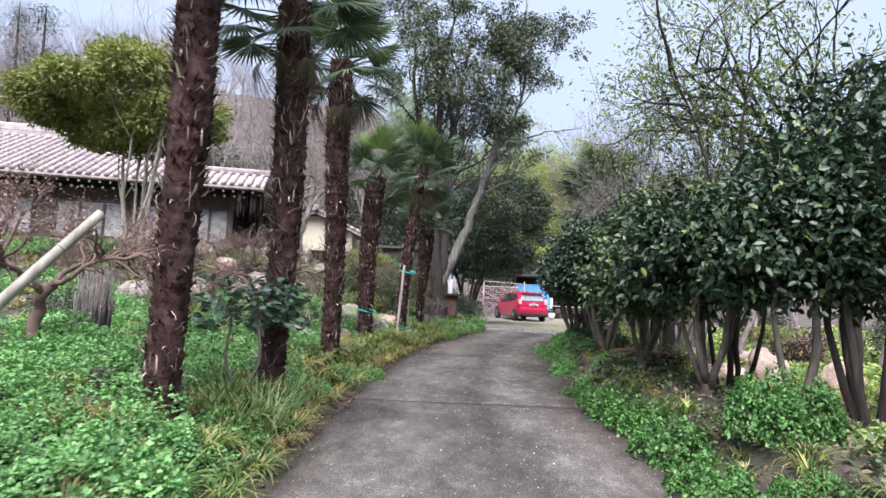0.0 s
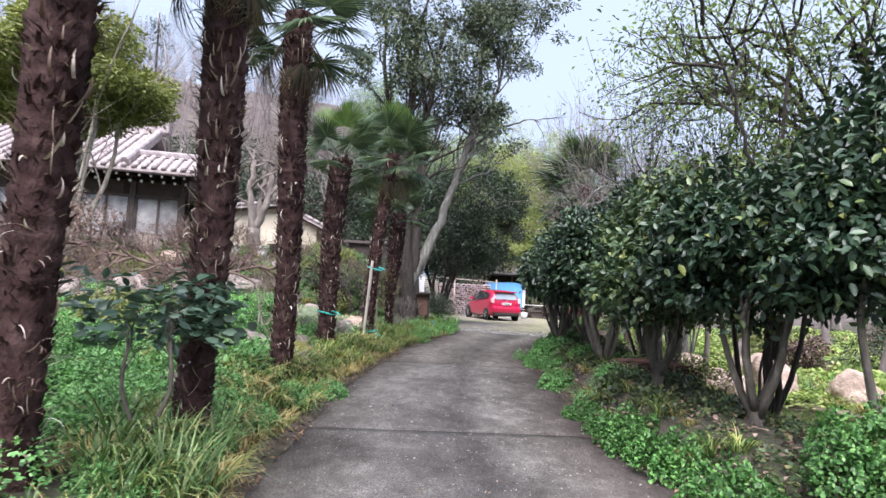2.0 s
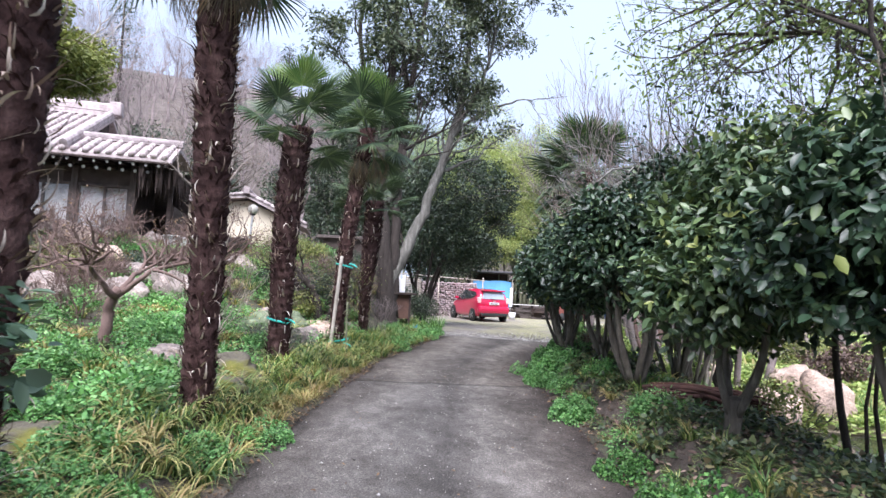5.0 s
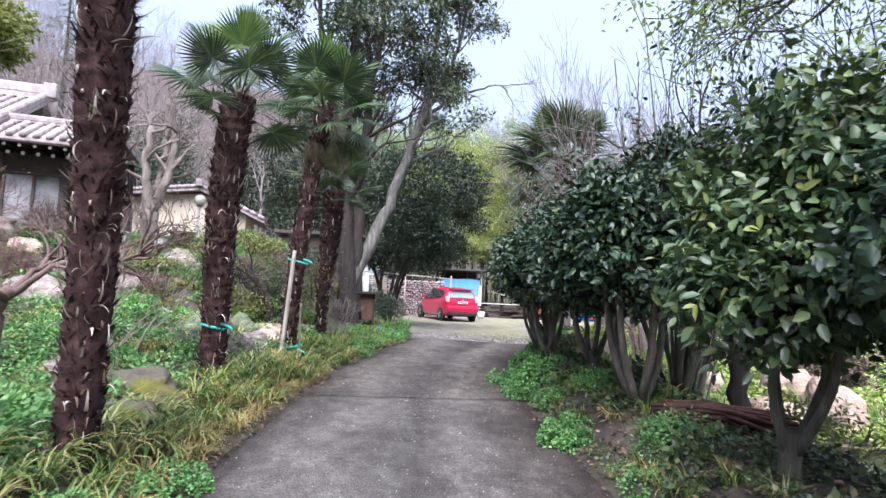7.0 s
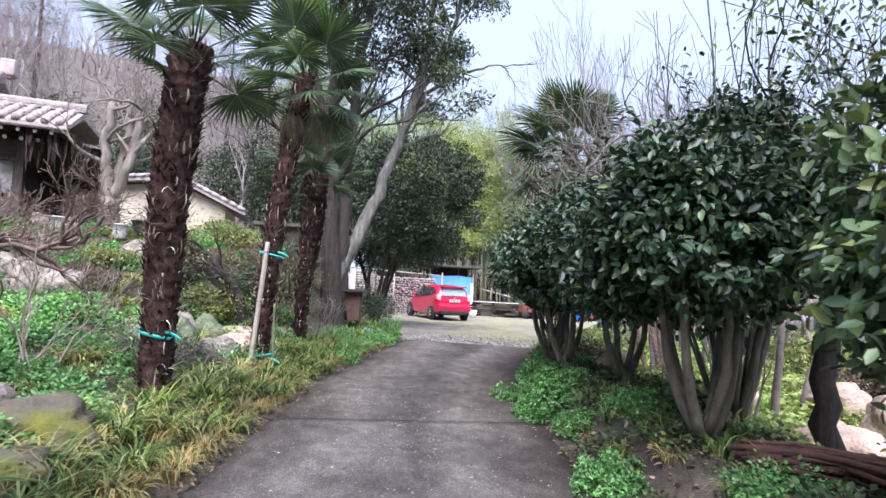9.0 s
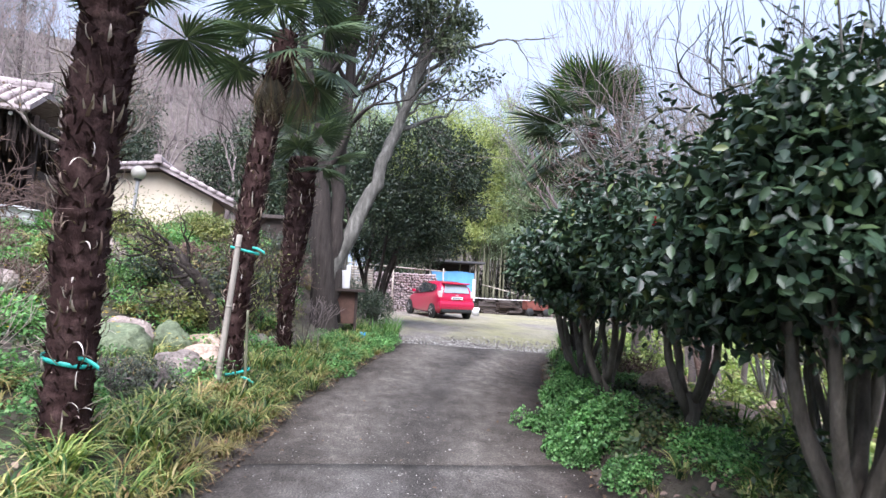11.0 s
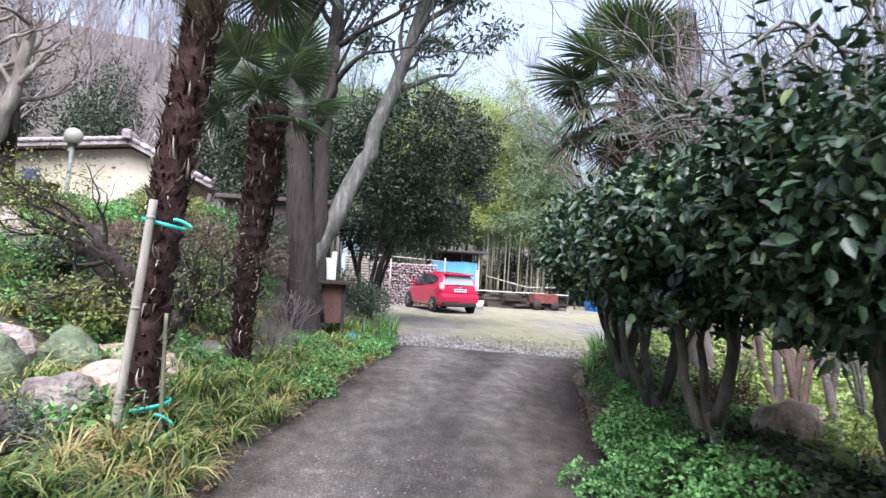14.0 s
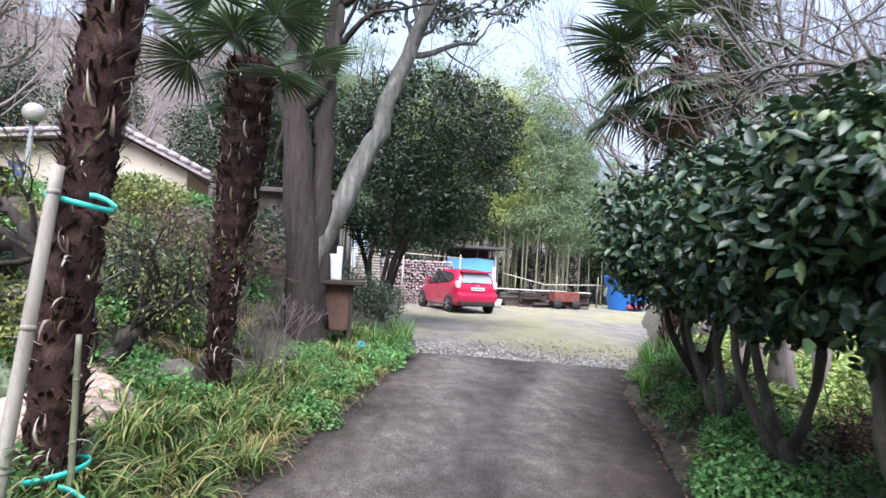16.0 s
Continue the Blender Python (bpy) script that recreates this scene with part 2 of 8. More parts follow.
M_GRASS = leaf_mat("lily_turf_blade", [(0.0, (0.016, 0.05, 0.016)), (0.35, (0.085, 0.18, 0.045)), (0.68, (0.26, 0.36, 0.1)), (0.88, (0.47, 0.46, 0.17)), (1.0, (0.6, 0.48, 0.26))], 0.5, 0.25)
M_DRYGRASS = leaf_mat("dry_blade", [(0.0, (0.12, 0.13, 0.045)), (0.45, (0.33, 0.3, 0.1)), (0.8, (0.54, 0.43, 0.2)), (1.0, (0.32, 0.17, 0.1))], 0.7, 0.2)
M_FERN = leaf_mat("iris_blade", [(0.0, (0.05, 0.16, 0.03)), (0.6, (0.11, 0.28, 0.05)), (1.0, (0.22, 0.38, 0.1))], 0.5, 0.3)
M_LONGBLADE = leaf_mat("long_blade", [(0.0, (0.025, 0.06, 0.02)), (0.5, (0.1, 0.2, 0.06)), (0.85, (0.25, 0.34, 0.13)), (1.0, (0.46, 0.43, 0.22))], 0.5, 0.25)
M_DEADLEAF = leaf_mat("dead_leaf", [(0.0, (0.05, 0.03, 0.02)), (0.5, (0.15, 0.09, 0.05)), (1.0, (0.32, 0.21, 0.12))], 0.8, 0.1)
M_FROND = leaf_mat("palm_leaf", [(0.0, (0.028, 0.052, 0.028)), (0.5, (0.06, 0.1, 0.05)), (1.0, (0.15, 0.2, 0.1))], 0.42, 0.22)
M_FRONDNEW = leaf_mat("young_palm_leaf", [(0.0, (0.07, 0.14, 0.03)), (1.0, (0.16, 0.24, 0.06))], 0.42, 0.3)
M_FRONDOLD = leaf_mat("withered_palm_leaf", [(0.0, (0.06, 0.05, 0.03)), (0.5, (0.13, 0.1, 0.05)), (1.0, (0.2, 0.12, 0.065))], 0.6, 0.15)
M_FIBRE = surf("palm_fibre", [(0.25, (0.012, 0.006, 0.006)), (0.5, (0.046, 0.025, 0.023)), (0.75, (0.12, 0.075, 0.068))], 9, 0.95, 0.9, 0.03, 90, (1, 1, 0.5), vary=0.5, spec=0.15)
M_STUB = leaf_mat("palm_leaf_base", [(0.0, (0.12, 0.07, 0.05)), (0.45, (0.34, 0.25, 0.2)), (0.8, (0.62, 0.53, 0.46)), (1.0, (0.8, 0.74, 0.68))], 0.8, 0.05)
M_BARK = surf("grey_bark", [(0.3, (0.05, 0.049, 0.043)), (0.55, (0.125, 0.123, 0.11)), (0.75, (0.27, 0.27, 0.248))], 6, 0.9, 0.6, 0.03, 45, (2, 2, 0.5))
M_CAMBARK = surf("camellia_bark", [(0.3, (0.045, 0.039, 0.031)), (0.55, (0.105, 0.093, 0.076)), (0.75, (0.22, 0.2, 0.17))], 6, 0.9, 0.6, 0.03, 45, (2, 2, 0.5))
M_DARKBARK = surf("dark_bark", [(0.3, (0.022, 0.017, 0.015)), (0.6, (0.055, 0.045, 0.039)), (0.8, (0.11, 0.094, 0.082))], 7, 0.95, 0.8, 0.04, 50, (3, 3, 0.4))
M_PALEBARK = surf("pale_bark", [(0.3, (0.19, 0.16, 0.13)), (0.55, (0.34, 0.3, 0.25)), (0.75, (0.48, 0.44, 0.38))], 5, 0.85, 0.5, 0.02, 40, (2, 2, 0.5))
M_PINKBARK = surf("pinkish_bark", [(0.3, (0.11, 0.092, 0.08)), (0.55, (0.21, 0.18, 0.16)), (0.75, (0.32, 0.28, 0.25))], 5, 0.85, 0.5, 0.02, 40, (2, 2, 0.5))
M_TWIG = surf("bare_twig", [(0.3, (0.13, 0.106, 0.102)), (0.7, (0.27, 0.228, 0.224))], 3, 0.9, 0.2, 0.01, 20)
M_REDTWIG = surf("reddish_twig", [(0.3, (0.1, 0.065, 0.055)), (0.7, (0.22, 0.15, 0.13))], 3, 0.9, 0.2, 0.01, 20)
M_ROCK = surf("pale_rock", [(0.25, (0.09, 0.075, 0.068)), (0.5, (0.23, 0.195, 0.178)), (0.75, (0.42, 0.355, 0.32))], 4, 0.95, 1.0, 0.06, 30, vary=0.5)
M_PINKROCK = surf("pinkish_rock", [(0.25, (0.2, 0.15, 0.12)), (0.5, (0.44, 0.335, 0.27)), (0.75, (0.64, 0.51, 0.42))], 3, 0.95, 1.0, 0.06, 30, vary=0.5)
M_MOSSROCK = surf("mossy_rock", [(0.3, (0.06, 0.052, 0.042)), (0.5, (0.12, 0.108, 0.08)), (0.6, (0.13, 0.13, 0.03)), (0.8, (0.25, 0.24, 0.05))], 2.2, 0.95, 0.7, 0.05, 45)
M_GREENROCK = surf("lichened_rock", [(0.3, (0.07, 0.08, 0.055)), (0.5, (0.13, 0.165, 0.1)), (0.75, (0.22, 0.26, 0.165))], 4, 0.95, 1.0, 0.06, 30, vary=0.5)
M_BAMBOO = surf("bamboo_cane", [(0.3, (0.09, 0.1, 0.06)), (0.6, (0.2, 0.2, 0.13)), (0.8, (0.36, 0.35, 0.26))], 2, 0.5, 0.1, 0.01, 30)

# ---- the land ----
ROAD_Z = ([-40, -10, 0, 5, 8, 20, 30, 60], [-1.2, -0.3, -0.1, 0.06, 0.09, 0.15, 0.08, 0.08])
LEFT = ([-40, -6, 0, 3.6, 4.4, 6.1, 8.1, 8.9, 10.6, 11.9, 13.3, 14.8, 16.7, 19.6], [-1.4, -1.4, -1.35, -1.28, -1.27, -1.21, -1.1, -1.03, -0.8, -0.55, -0.4, 0.02, 0.57, 1.3])
RIGHT = ([-40, -6, 0, 3.9, 4.6, 5.4, 6.1, 7.7, 8.7, 9.7, 11.5, 13.5, 15.0, 16.8, 18.5], [2.0, 2.0, 1.95, 1.83, 1.74, 1.58, 1.51, 1.66, 1.8, 1.84, 2.12, 2.55, 3.11, 3.68, 4.6])


def smooth(a, lo, hi):
    t = np.clip((a - lo) / (hi - lo), 0, 1)
    return t * t * (3 - 2 * t)


def road_z(y):
    return np.interp(y, *ROAD_Z)


def left_edge(y):
    return np.interp(y, LEFT[0] + [22, 27, 33, 60], LEFT[1] + [1.55, 1.2, 0.4, 0.4])


def right_edge(y):
    return np.interp(y, RIGHT[0] + [20, 24, 33, 37, 60], RIGHT[1] + [5.5, 7.7, 12.4, 15.0, 16.0])


def land_z(x, y):
    """Height of the ground."""
    x, y = np.asarray(x, float), np.asarray(y, float)
    base = road_z(y)
    d = left_edge(y) - x
    e = x - right_edge(y)
    s = -0.17 * x + 0.985 * y
    s2 = -0.354 * x + 0.935 * y
    wob = 0.05 * np.sin(x * 2.1 + 0.4) * np.sin(y * 1.7) + 0.04 * np.sin(x * 4.3 + y * 3.1)
    left = 0.24 * smooth(d, 0.05, 0.6) + 0.14 * smooth(d, 0.5, 2.2) + wob * smooth(d, 0.3, 1.0)
    terrace = np.interp(s2, [10, 11.5, 13.5, 15.2, 17.3, 18.6, 21, 30], [0, 0.1, 0.42, 0.88, 1.45, 1.62, 1.72, 1.78])
    left = left + terrace * smooth(d, 0.7, 3.4)
    right = 0.34 * smooth(e, 0.03, 0.5) - 0.5 * smooth(e, 0.85, 2.1) + wob * smooth(e, 0.3, 1.0)
    pond = -0.35 * np.exp(-(((x - 5.3) / 1.5) ** 2 + ((y - 8.6) / 2.0) ** 2) ** 2)
    right = right + pond * smooth(e, 1.0, 2.0) + 10 * smooth(x, 16, 60)
    back = np.interp(s, [42, 50, 70, 120, 400], [0, 1.2, 5, 13, 15])
    hill = back + np.interp(s2, [30, 45, 80, 140, 400], [0, 5.5, 16, 26, 28]) * smooth(-x, -2, 14)
    far = np.maximum(np.hypot(x, y) - 160, 0) * -0.06
    z = base + np.where(d > 0, left, 0) + np.where(e > 0, right, 0) + hill
    inside = (d <= 0) & (e <= 0)
    z = np.where(inside, base - 0.05 * smooth(np.minimum(-d, -e), 0.0, 0.15), z)
    return np.maximum(z + far, -8)


def at(x, y, dz=0.0):
    return float(land_z(x, y)) + dz


def grow_axis(lo, hi, step, far, ratio=1.22):
    a = list(np.arange(lo, hi + 1e-6, step))
    s = step
    while a[-1] < far:
        s *= ratio
        a.append(a[-1] + s)
    s, left = step, [lo]
    while left[-1] > -far:
        s *= ratio
        left.append(left[-1] - s)
    return np.array(left[:0:-1] + a)


gx, gy = grow_axis(-6, 7, 0.11, 1500), grow_axis(-2, 23, 0.14, 1500)
GX, GY = np.meshgrid(gx, gy, indexing="ij")
GV = np.stack([GX, GY, land_z(GX, GY)], -1).reshape(-1, 3)
ni, nj = len(gx), len(gy)
gi, gj = np.meshgrid(np.arange(ni - 1), np.arange(nj - 1), indexing="ij")
gi, gj = gi.ravel(), gj.ravel()
GQ = np.stack([gi * nj + gj, (gi + 1) * nj + gj, (gi + 1) * nj + gj + 1, gi * nj + gj + 1], 1)

m, nt, b, out = material("garden_soil")
n1, n2, n3 = noise_of(nt, 0.7, 5), noise_of(nt, 5, 6), noise_of(nt, 60, 4)
soil = ramp(nt, n2, [(0.3, (0.03, 0.023, 0.018)), (0.5, (0.07, 0.054, 0.043)), (0.72, (0.14, 0.11, 0.088))])
moss = ramp(nt, n2, [(0.3, (0.03, 0.032, 0.02)), (0.7, (0.085, 0.082, 0.05))])
col = mixc(nt, ramp(nt, n1, [(0.42, (0, 0, 0)), (0.58, (1, 1, 1))]), soil, moss)
col = mixc(nt, 0.4, col, ramp(nt, n3, [(0.3, (0.2, 0.2, 0.2)), (0.7, (0.9, 0.9, 0.9))]), "OVERLAY")
nt.links.new(col, b.inputs["Base Color"])
b.inputs["Roughness"].default_value = 0.95
bump(nt, b, n3, 0.8, 0.03)
M_SOIL = m
M_LITTER = surf("leaf_litter", [(0.3, (0.05, 0.041, 0.035)), (0.55, (0.1, 0.085, 0.075)), (0.8, (0.16, 0.138, 0.122))], 1.2, 0.95, 0.5, 0.05, 14)
gme = mesh_np("ground", GV, GQ, mat=M_SOIL, smooth=True)
gme.materials.append(M_LITTER)
gc = GV[GQ].mean(1)
wavy = 0.5 * np.sin(gc[:, 0] * 1.7) * np.sin(gc[:, 1] * 1.3) + 0.35 * np.sin(gc[:, 0] * 4.1 + gc[:, 1] * 3.7)
pale_bed = (gc[:, 0] - right_edge(gc[:, 1]) + 0.6 * wavy > 1.2) & (((gc[:, 0] - 5.5) / 6) ** 2 + ((gc[:, 1] - 11) / 8.5) ** 2 + 0.15 * wavy < 1)
wild = (-0.354 * gc[:, 0] + 0.935 * gc[:, 1] > 29) & (gc[:, 0] < 0) | (gc[:, 1] > 42) | (np.hypot(gc[:, 0], gc[:, 1]) > 40)
gme.materials.append(surf("pale_earth", [(0.3, (0.12, 0.1, 0.072)), (0.5, (0.22, 0.185, 0.135)), (0.75, (0.34, 0.29, 0.22))], 2.2, 0.95, 0.6, 0.03, 40))
gme.polygons.foreach_set("material_index", np.where(wild, 1, np.where(pale_bed, 2, 0)).astype(np.int32))
tagged(put("ground", gme), "dark garden soil with moss and litter under the plants", "ground", kind="structure")

# ---- the drive: cast slabs, joints between them ----
m, nt, b, out = material("drive_concrete")
uvn = nt.nodes.new("ShaderNodeUVMap")
uvn.uv_map = "uv"
sep = nt.nodes.new("ShaderNodeSeparateXYZ")
nt.links.new(uvn.outputs["UV"], sep.inputs["Vector"])
geo = nt.nodes.new("ShaderNodeTexCoord").outputs["Object"]
n1, n2, n3, n4 = noise_of(nt, 1.3, 7, 0.65, stretch=(1, 0.6, 1)), noise_of(nt, 7, 5, 0.65, stretch=(1, 0.6, 1)), noise_of(nt, 75, 4, 0.75, stretch=(1, 0.6, 1)), noise_of(nt, 190, 3, 0.7)
warp = nt.nodes.new("ShaderNodeMath")
warp.operation = "MULTIPLY_ADD"
warp.inputs[1].default_value = 0.10
nt.links.new(n1, warp.inputs[0])
nt.links.new(sep.outputs["X"], warp.inputs[2])
track = ramp(nt, warp.outputs["Value"], [(0.06, (0.4, 0.36, 0.34)), (0.15, (0.8, 0.76, 0.73)), (0.3, (1.12, 1.1, 1.08)), (0.42, (0.86, 0.85, 0.84)), (0.57, (0.58, 0.57, 0.57)), (0.72, (1.1, 1.08, 1.06)), (0.9, (0.78, 0.72, 0.69)), (1.03, (0.4, 0.34, 0.32))])
col = ramp(nt, n2, [(0.28, (0.078, 0.073, 0.067)), (0.5, (0.122, 0.115, 0.107)), (0.75, (0.197, 0.188, 0.176))])
col = mixc(nt, 1.0, col, track, "MULTIPLY")
col = mixc(nt, 0.8, col, ramp(nt, n1, [(0.32, (0.22, 0.21, 0.2)), (0.68, (0.74, 0.74, 0.74))]), "OVERLAY")
col = mixc(nt, 0.7, col, ramp(nt, n3, [(0.33, (0.12, 0.12, 0.12)), (0.5, (0.48, 0.48, 0.48)), (0.66, (0.98, 0.97, 0.95))]), "OVERLAY")
col = mixc(nt, 0.45, col, ramp(nt, n4, [(0.36, (0.1, 0.1, 0.1)), (0.5, (0.5, 0.5, 0.5)), (0.64, (0.95, 0.95, 0.95))]), "OVERLAY")
nt.links.new(col, b.inputs["Base Color"])
b.inputs["Roughness"].default_value = 0.88
b.inputs["Specular IOR Level"].default_value = 0.3
hh = nt.nodes.new("ShaderNodeMath")
hh.operation = "ADD"
nt.links.new(n3, hh.inputs[0])
nt.links.new(n4, hh.inputs[1])
bump(nt, b, hh.outputs["Value"], 0.8, 0.012)
M_DRIVE = m
# the last slab is darker, browner concrete
M_DARKDRIVE = m.copy()
M_DARKDRIVE.name = "dark_drive_concrete"
for node in M_DARKDRIVE.node_tree.nodes:
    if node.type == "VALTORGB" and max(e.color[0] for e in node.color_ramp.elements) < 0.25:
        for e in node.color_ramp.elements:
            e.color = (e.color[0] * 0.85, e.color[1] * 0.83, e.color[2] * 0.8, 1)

drive = tagged(new("road"), "worn grey concrete drive with gravel showing and darker edges", "road", kind="structure")


def slab_end(u):
    return 19.65 - 1.2 * u


def slab(y0, y1, last=False):
    nu, nv = 25, max(6, int((y1 - y0) / 0.18))
    U = np.linspace(0, 1, nu)
    top, uv = [], []
    for k in range(nv + 1):
        f = k / nv
        for u in U:
            end = slab_end(u) if last else y1
            y = y0 + (end - y0) * f
            n = noise.noise(Vector((y * 1.3, u * 2, 0)))
            xl = float(left_edge(y)) + 0.07 * noise.noise(Vector((y * 2.3, 0, 5))) + 0.03 * noise.noise(Vector((y * 9, 0, 5)))
            xr = float(right_edge(y)) + 0.07 * noise.noise(Vector((y * 2.1, 9, 5))) + 0.03 * noise.noise(Vector((y * 8, 4, 5)))
            edge = min(u, 1 - u)
            yy = y + (0.04 * noise.noise(Vector((u * 14, 3, 1))) if last and k == nv else 0)
            z = float(road_z(y)) + 0.012 * n - 0.025 * (1 - min(1, edge / 0.06)) + (0 if 0 < k < nv else -0.003)
            top.append((xl + (xr - xl) * u, yy, z))
            uv.append((u, y * 0.3))
    V = np.array(top)
    nV = len(V)
    i, j = np.meshgrid(np.arange(nv), np.arange(nu - 1), indexing="ij")
    i, j = i.ravel(), j.ravel()
    Q = [np.stack([i * nu + j, i * nu + j + 1, (i + 1) * nu + j + 1, (i + 1) * nu + j], 1)]
    rim = list(range(nu)) + [r * nu + nu - 1 for r in range(1, nv + 1)] + [nv * nu + c for c in range(nu - 2, -1, -1)] + [r * nu for r in range(nv - 1, 0, -1)]
    V = np.vstack([V, V[rim] - np.array([0, 0, 0.12])])
    n = len(rim)
    a = np.arange(n)
    rim = np.array(rim)
    Q.append(np.stack([rim, nV + a, nV + (a + 1) % n, rim[(a + 1) % n]], 1))
    uv = np.array(uv + [uv[r] for r in rim])
    put("slab", mesh_np("slab", V, np.vstack(Q), mat=M_DARKDRIVE if last else M_DRIVE, smooth=False, uv=uv), drive)


JOINTS = [-14, -5, 6.45, 11.16]
for y0, y1 in zip(JOINTS[:-1], JOINTS[1:]):
    slab(y0 + 0.002, y1 - 0.002)
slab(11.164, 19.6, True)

# the yard beyond it
m, nt, b, out = material("yard_gravel")
n1, n2, n3 = noise_of(nt, 0.3, 5, 0.6, stretch=(1, 0.5, 1)), noise_of(nt, 2.5, 5, 0.55, stretch=(1, 0.35, 1)), noise_of(nt, 45, 4)
grav = ramp(nt, n2, [(0.25, (0.12, 0.106, 0.096)), (0.5, (0.19, 0.172, 0.152)), (0.8, (0.27, 0.248, 0.222))])
turf = ramp(nt, n2, [(0.25, (0.19, 0.185, 0.1)), (0.75, (0.28, 0.265, 0.16))])
col = mixc(nt, ramp(nt, n1, [(0.42, (0, 0, 0)), (0.6, (1, 1, 1))]), grav, turf)
col = mixc(nt, 0.6, col, ramp(nt, n3, [(0.3, (0.15, 0.15, 0.15)), (0.7, (0.95, 0.95, 0.95))]), "OVERLAY")
nt.links.new(col, b.inputs["Base Color"])
b.inputs["Roughness"].default_value = 0.95
bump(nt, b, n3, 0.9, 0.03)
M_YARD = m
yu, yv = np.linspace(0, 1, 60), np.linspace(0, 1, 90)
YU, YV = np.meshgrid(yu, yv, indexing="ij")
y0 = slab_end(YU) - 0.12
YY = y0 + (41.5 - y0) * YV
XL, XR = left_edge(YY) - 0.05, right_edge(YY) + 0.1
XX = XL + (XR - XL) * YU
ZZ = road_z(YY) - 0.035 + 0.008 * np.sin(XX * 1.1) * np.sin(YY * 0.9) + 0.03 * smooth(YY, 20.5, 24)
YQ = np.stack([np.add.outer(np.arange(59) * 90, np.arange(89)).ravel() + o for o in (0, 90, 91, 1)], 1)
tagged(put("yard", mesh_np("yard", np.stack([XX, YY, ZZ], -1).reshape(-1, 3), YQ, mat=M_YARD, smooth=True)), "gravelled yard with thin pale grass where the car is parked", "yard", kind="structure")

# loose stones where the concrete ends
n = 2600
u = RNG.random(n)
y = slab_end(u) + RNG.exponential(0.9, n) - 0.02
x = left_edge(y) + (right_edge(y) - left_edge(y)) * u
c = np.stack([x, y, road_z(y) - 0.022], 1)
size = RNG.uniform(0.008, 0.03, n)
octa = np.array([[1, 0, 0], [0, 1, 0], [-1, 0, 0], [0, -1, 0], [0, 0, 0.7], [0, 0, -0.7]], float)
jit = octa[None] * size[:, None, None] * RNG.uniform(0.6, 1.3, (n, 6, 1))
V = (c[:, None] + jit).reshape(-1, 3)
tri = np.array([[0, 1, 4], [1, 2, 4], [2, 3, 4], [3, 0, 4], [1, 0, 5], [2, 1, 5], [3, 2, 5], [0, 3, 5]])
T = (np.arange(n)[:, None, None] * 6 + tri[None]).reshape(-1, 3)
M_PEBBLE = leaf_mat("loose_stone", [(0.0, (0.1, 0.09, 0.085)), (0.5, (0.25, 0.235, 0.22)), (1.0, (0.5, 0.48, 0.46))], 0.9, 0.0)
n = 5200
u = RNG.beta(1.3, 1.3, n)
y = 0.2 + 13 * RNG.random(n) ** 1.5
x = left_edge(y) + (right_edge(y) - left_edge(y)) * (0.02 + 0.96 * u)
c = np.stack([x, y, road_z(y) + 0.004], 1)
size = RNG.uniform(0.0025, 0.0075, n) * (1 + (RNG.random(n) > 0.97) * 1.2)
jit = octa[None] * size[:, None, None] * RNG.uniform(0.6, 1.3, (n, 6, 1))
GRIT = ((c[:, None] + jit).reshape(-1, 3), (np.arange(n)[:, None, None] * 6 + tri[None]).reshape(-1, 3))
tagged(put("loose_gravel", mesh_np("loose_gravel", V, None, T, M_PEBBLE)), "loose grey stones along the broken end of the concrete", "gravel", kind="stuff")
tagged(put("road_grit", mesh_np("road_grit", GRIT[0], None, GRIT[1], M_PEBBLE)), "fine pale grit scattered over the worn concrete", "grit", kind="stuff")

# ---- windmill palms ----
def frond_mesh(name, radius, count, spread, droop, split, rng):
    """A fan on its stalk; the stalk starts at the origin and runs along x."""
    bits = []
    stalk = 0.62
    px = np.linspace(0, stalk, 5)
    bits.append(tube(np.stack([px, px * 0, -0.05 * (px / stalk) ** 2], 1), np.linspace(0.014, 0.008, 5), 5))
    for k in range(count):
        a = (k / (count - 1) - 0.5) * spread
        r = radius * (0.72 + 0.28 * math.cos(a * 0.55)) * rng.uniform(0.93, 1.05)
        half = spread / count / 2 * 1.02
        rows = []
        bend = droop * rng.uniform(0.6, 1.4)
        fs = (0.03, split * 0.6, split, split + (1 - split) * 0.55, 1.0)
        ws = (0.03, split * 0.6, split, split * 0.62, 0.02)
        for f, w in zip(fs, ws):
            rr = r * f
            wid = r * w * math.sin(half)
            drop = -bend * r * f ** 2.4 - 0.12 * abs(math.sin(a * 0.5)) * rr
            ca, sa = math.cos(a), math.sin(a)
            mid = np.array([stalk + ca * rr, sa * rr, -0.05 + drop])
            side = np.array([-sa, ca, 0])
            lift = np.array([0, 0, wid * 0.75])
            rows += [mid - side * wid, mid + lift, mid + side * wid]
        V = np.array(rows)
        Q = []
        for s in range(len(fs) - 1):
            for c in range(2):
                Q.append([s * 3 + c, s * 3 + c + 1, s * 3 + c + 4, s * 3 + c + 3])
        bits.append((V, np.array(Q), np.zeros((0, 3), int)))
    V, Q, T = join(bits)
    return mesh_np(name, V, Q, T)


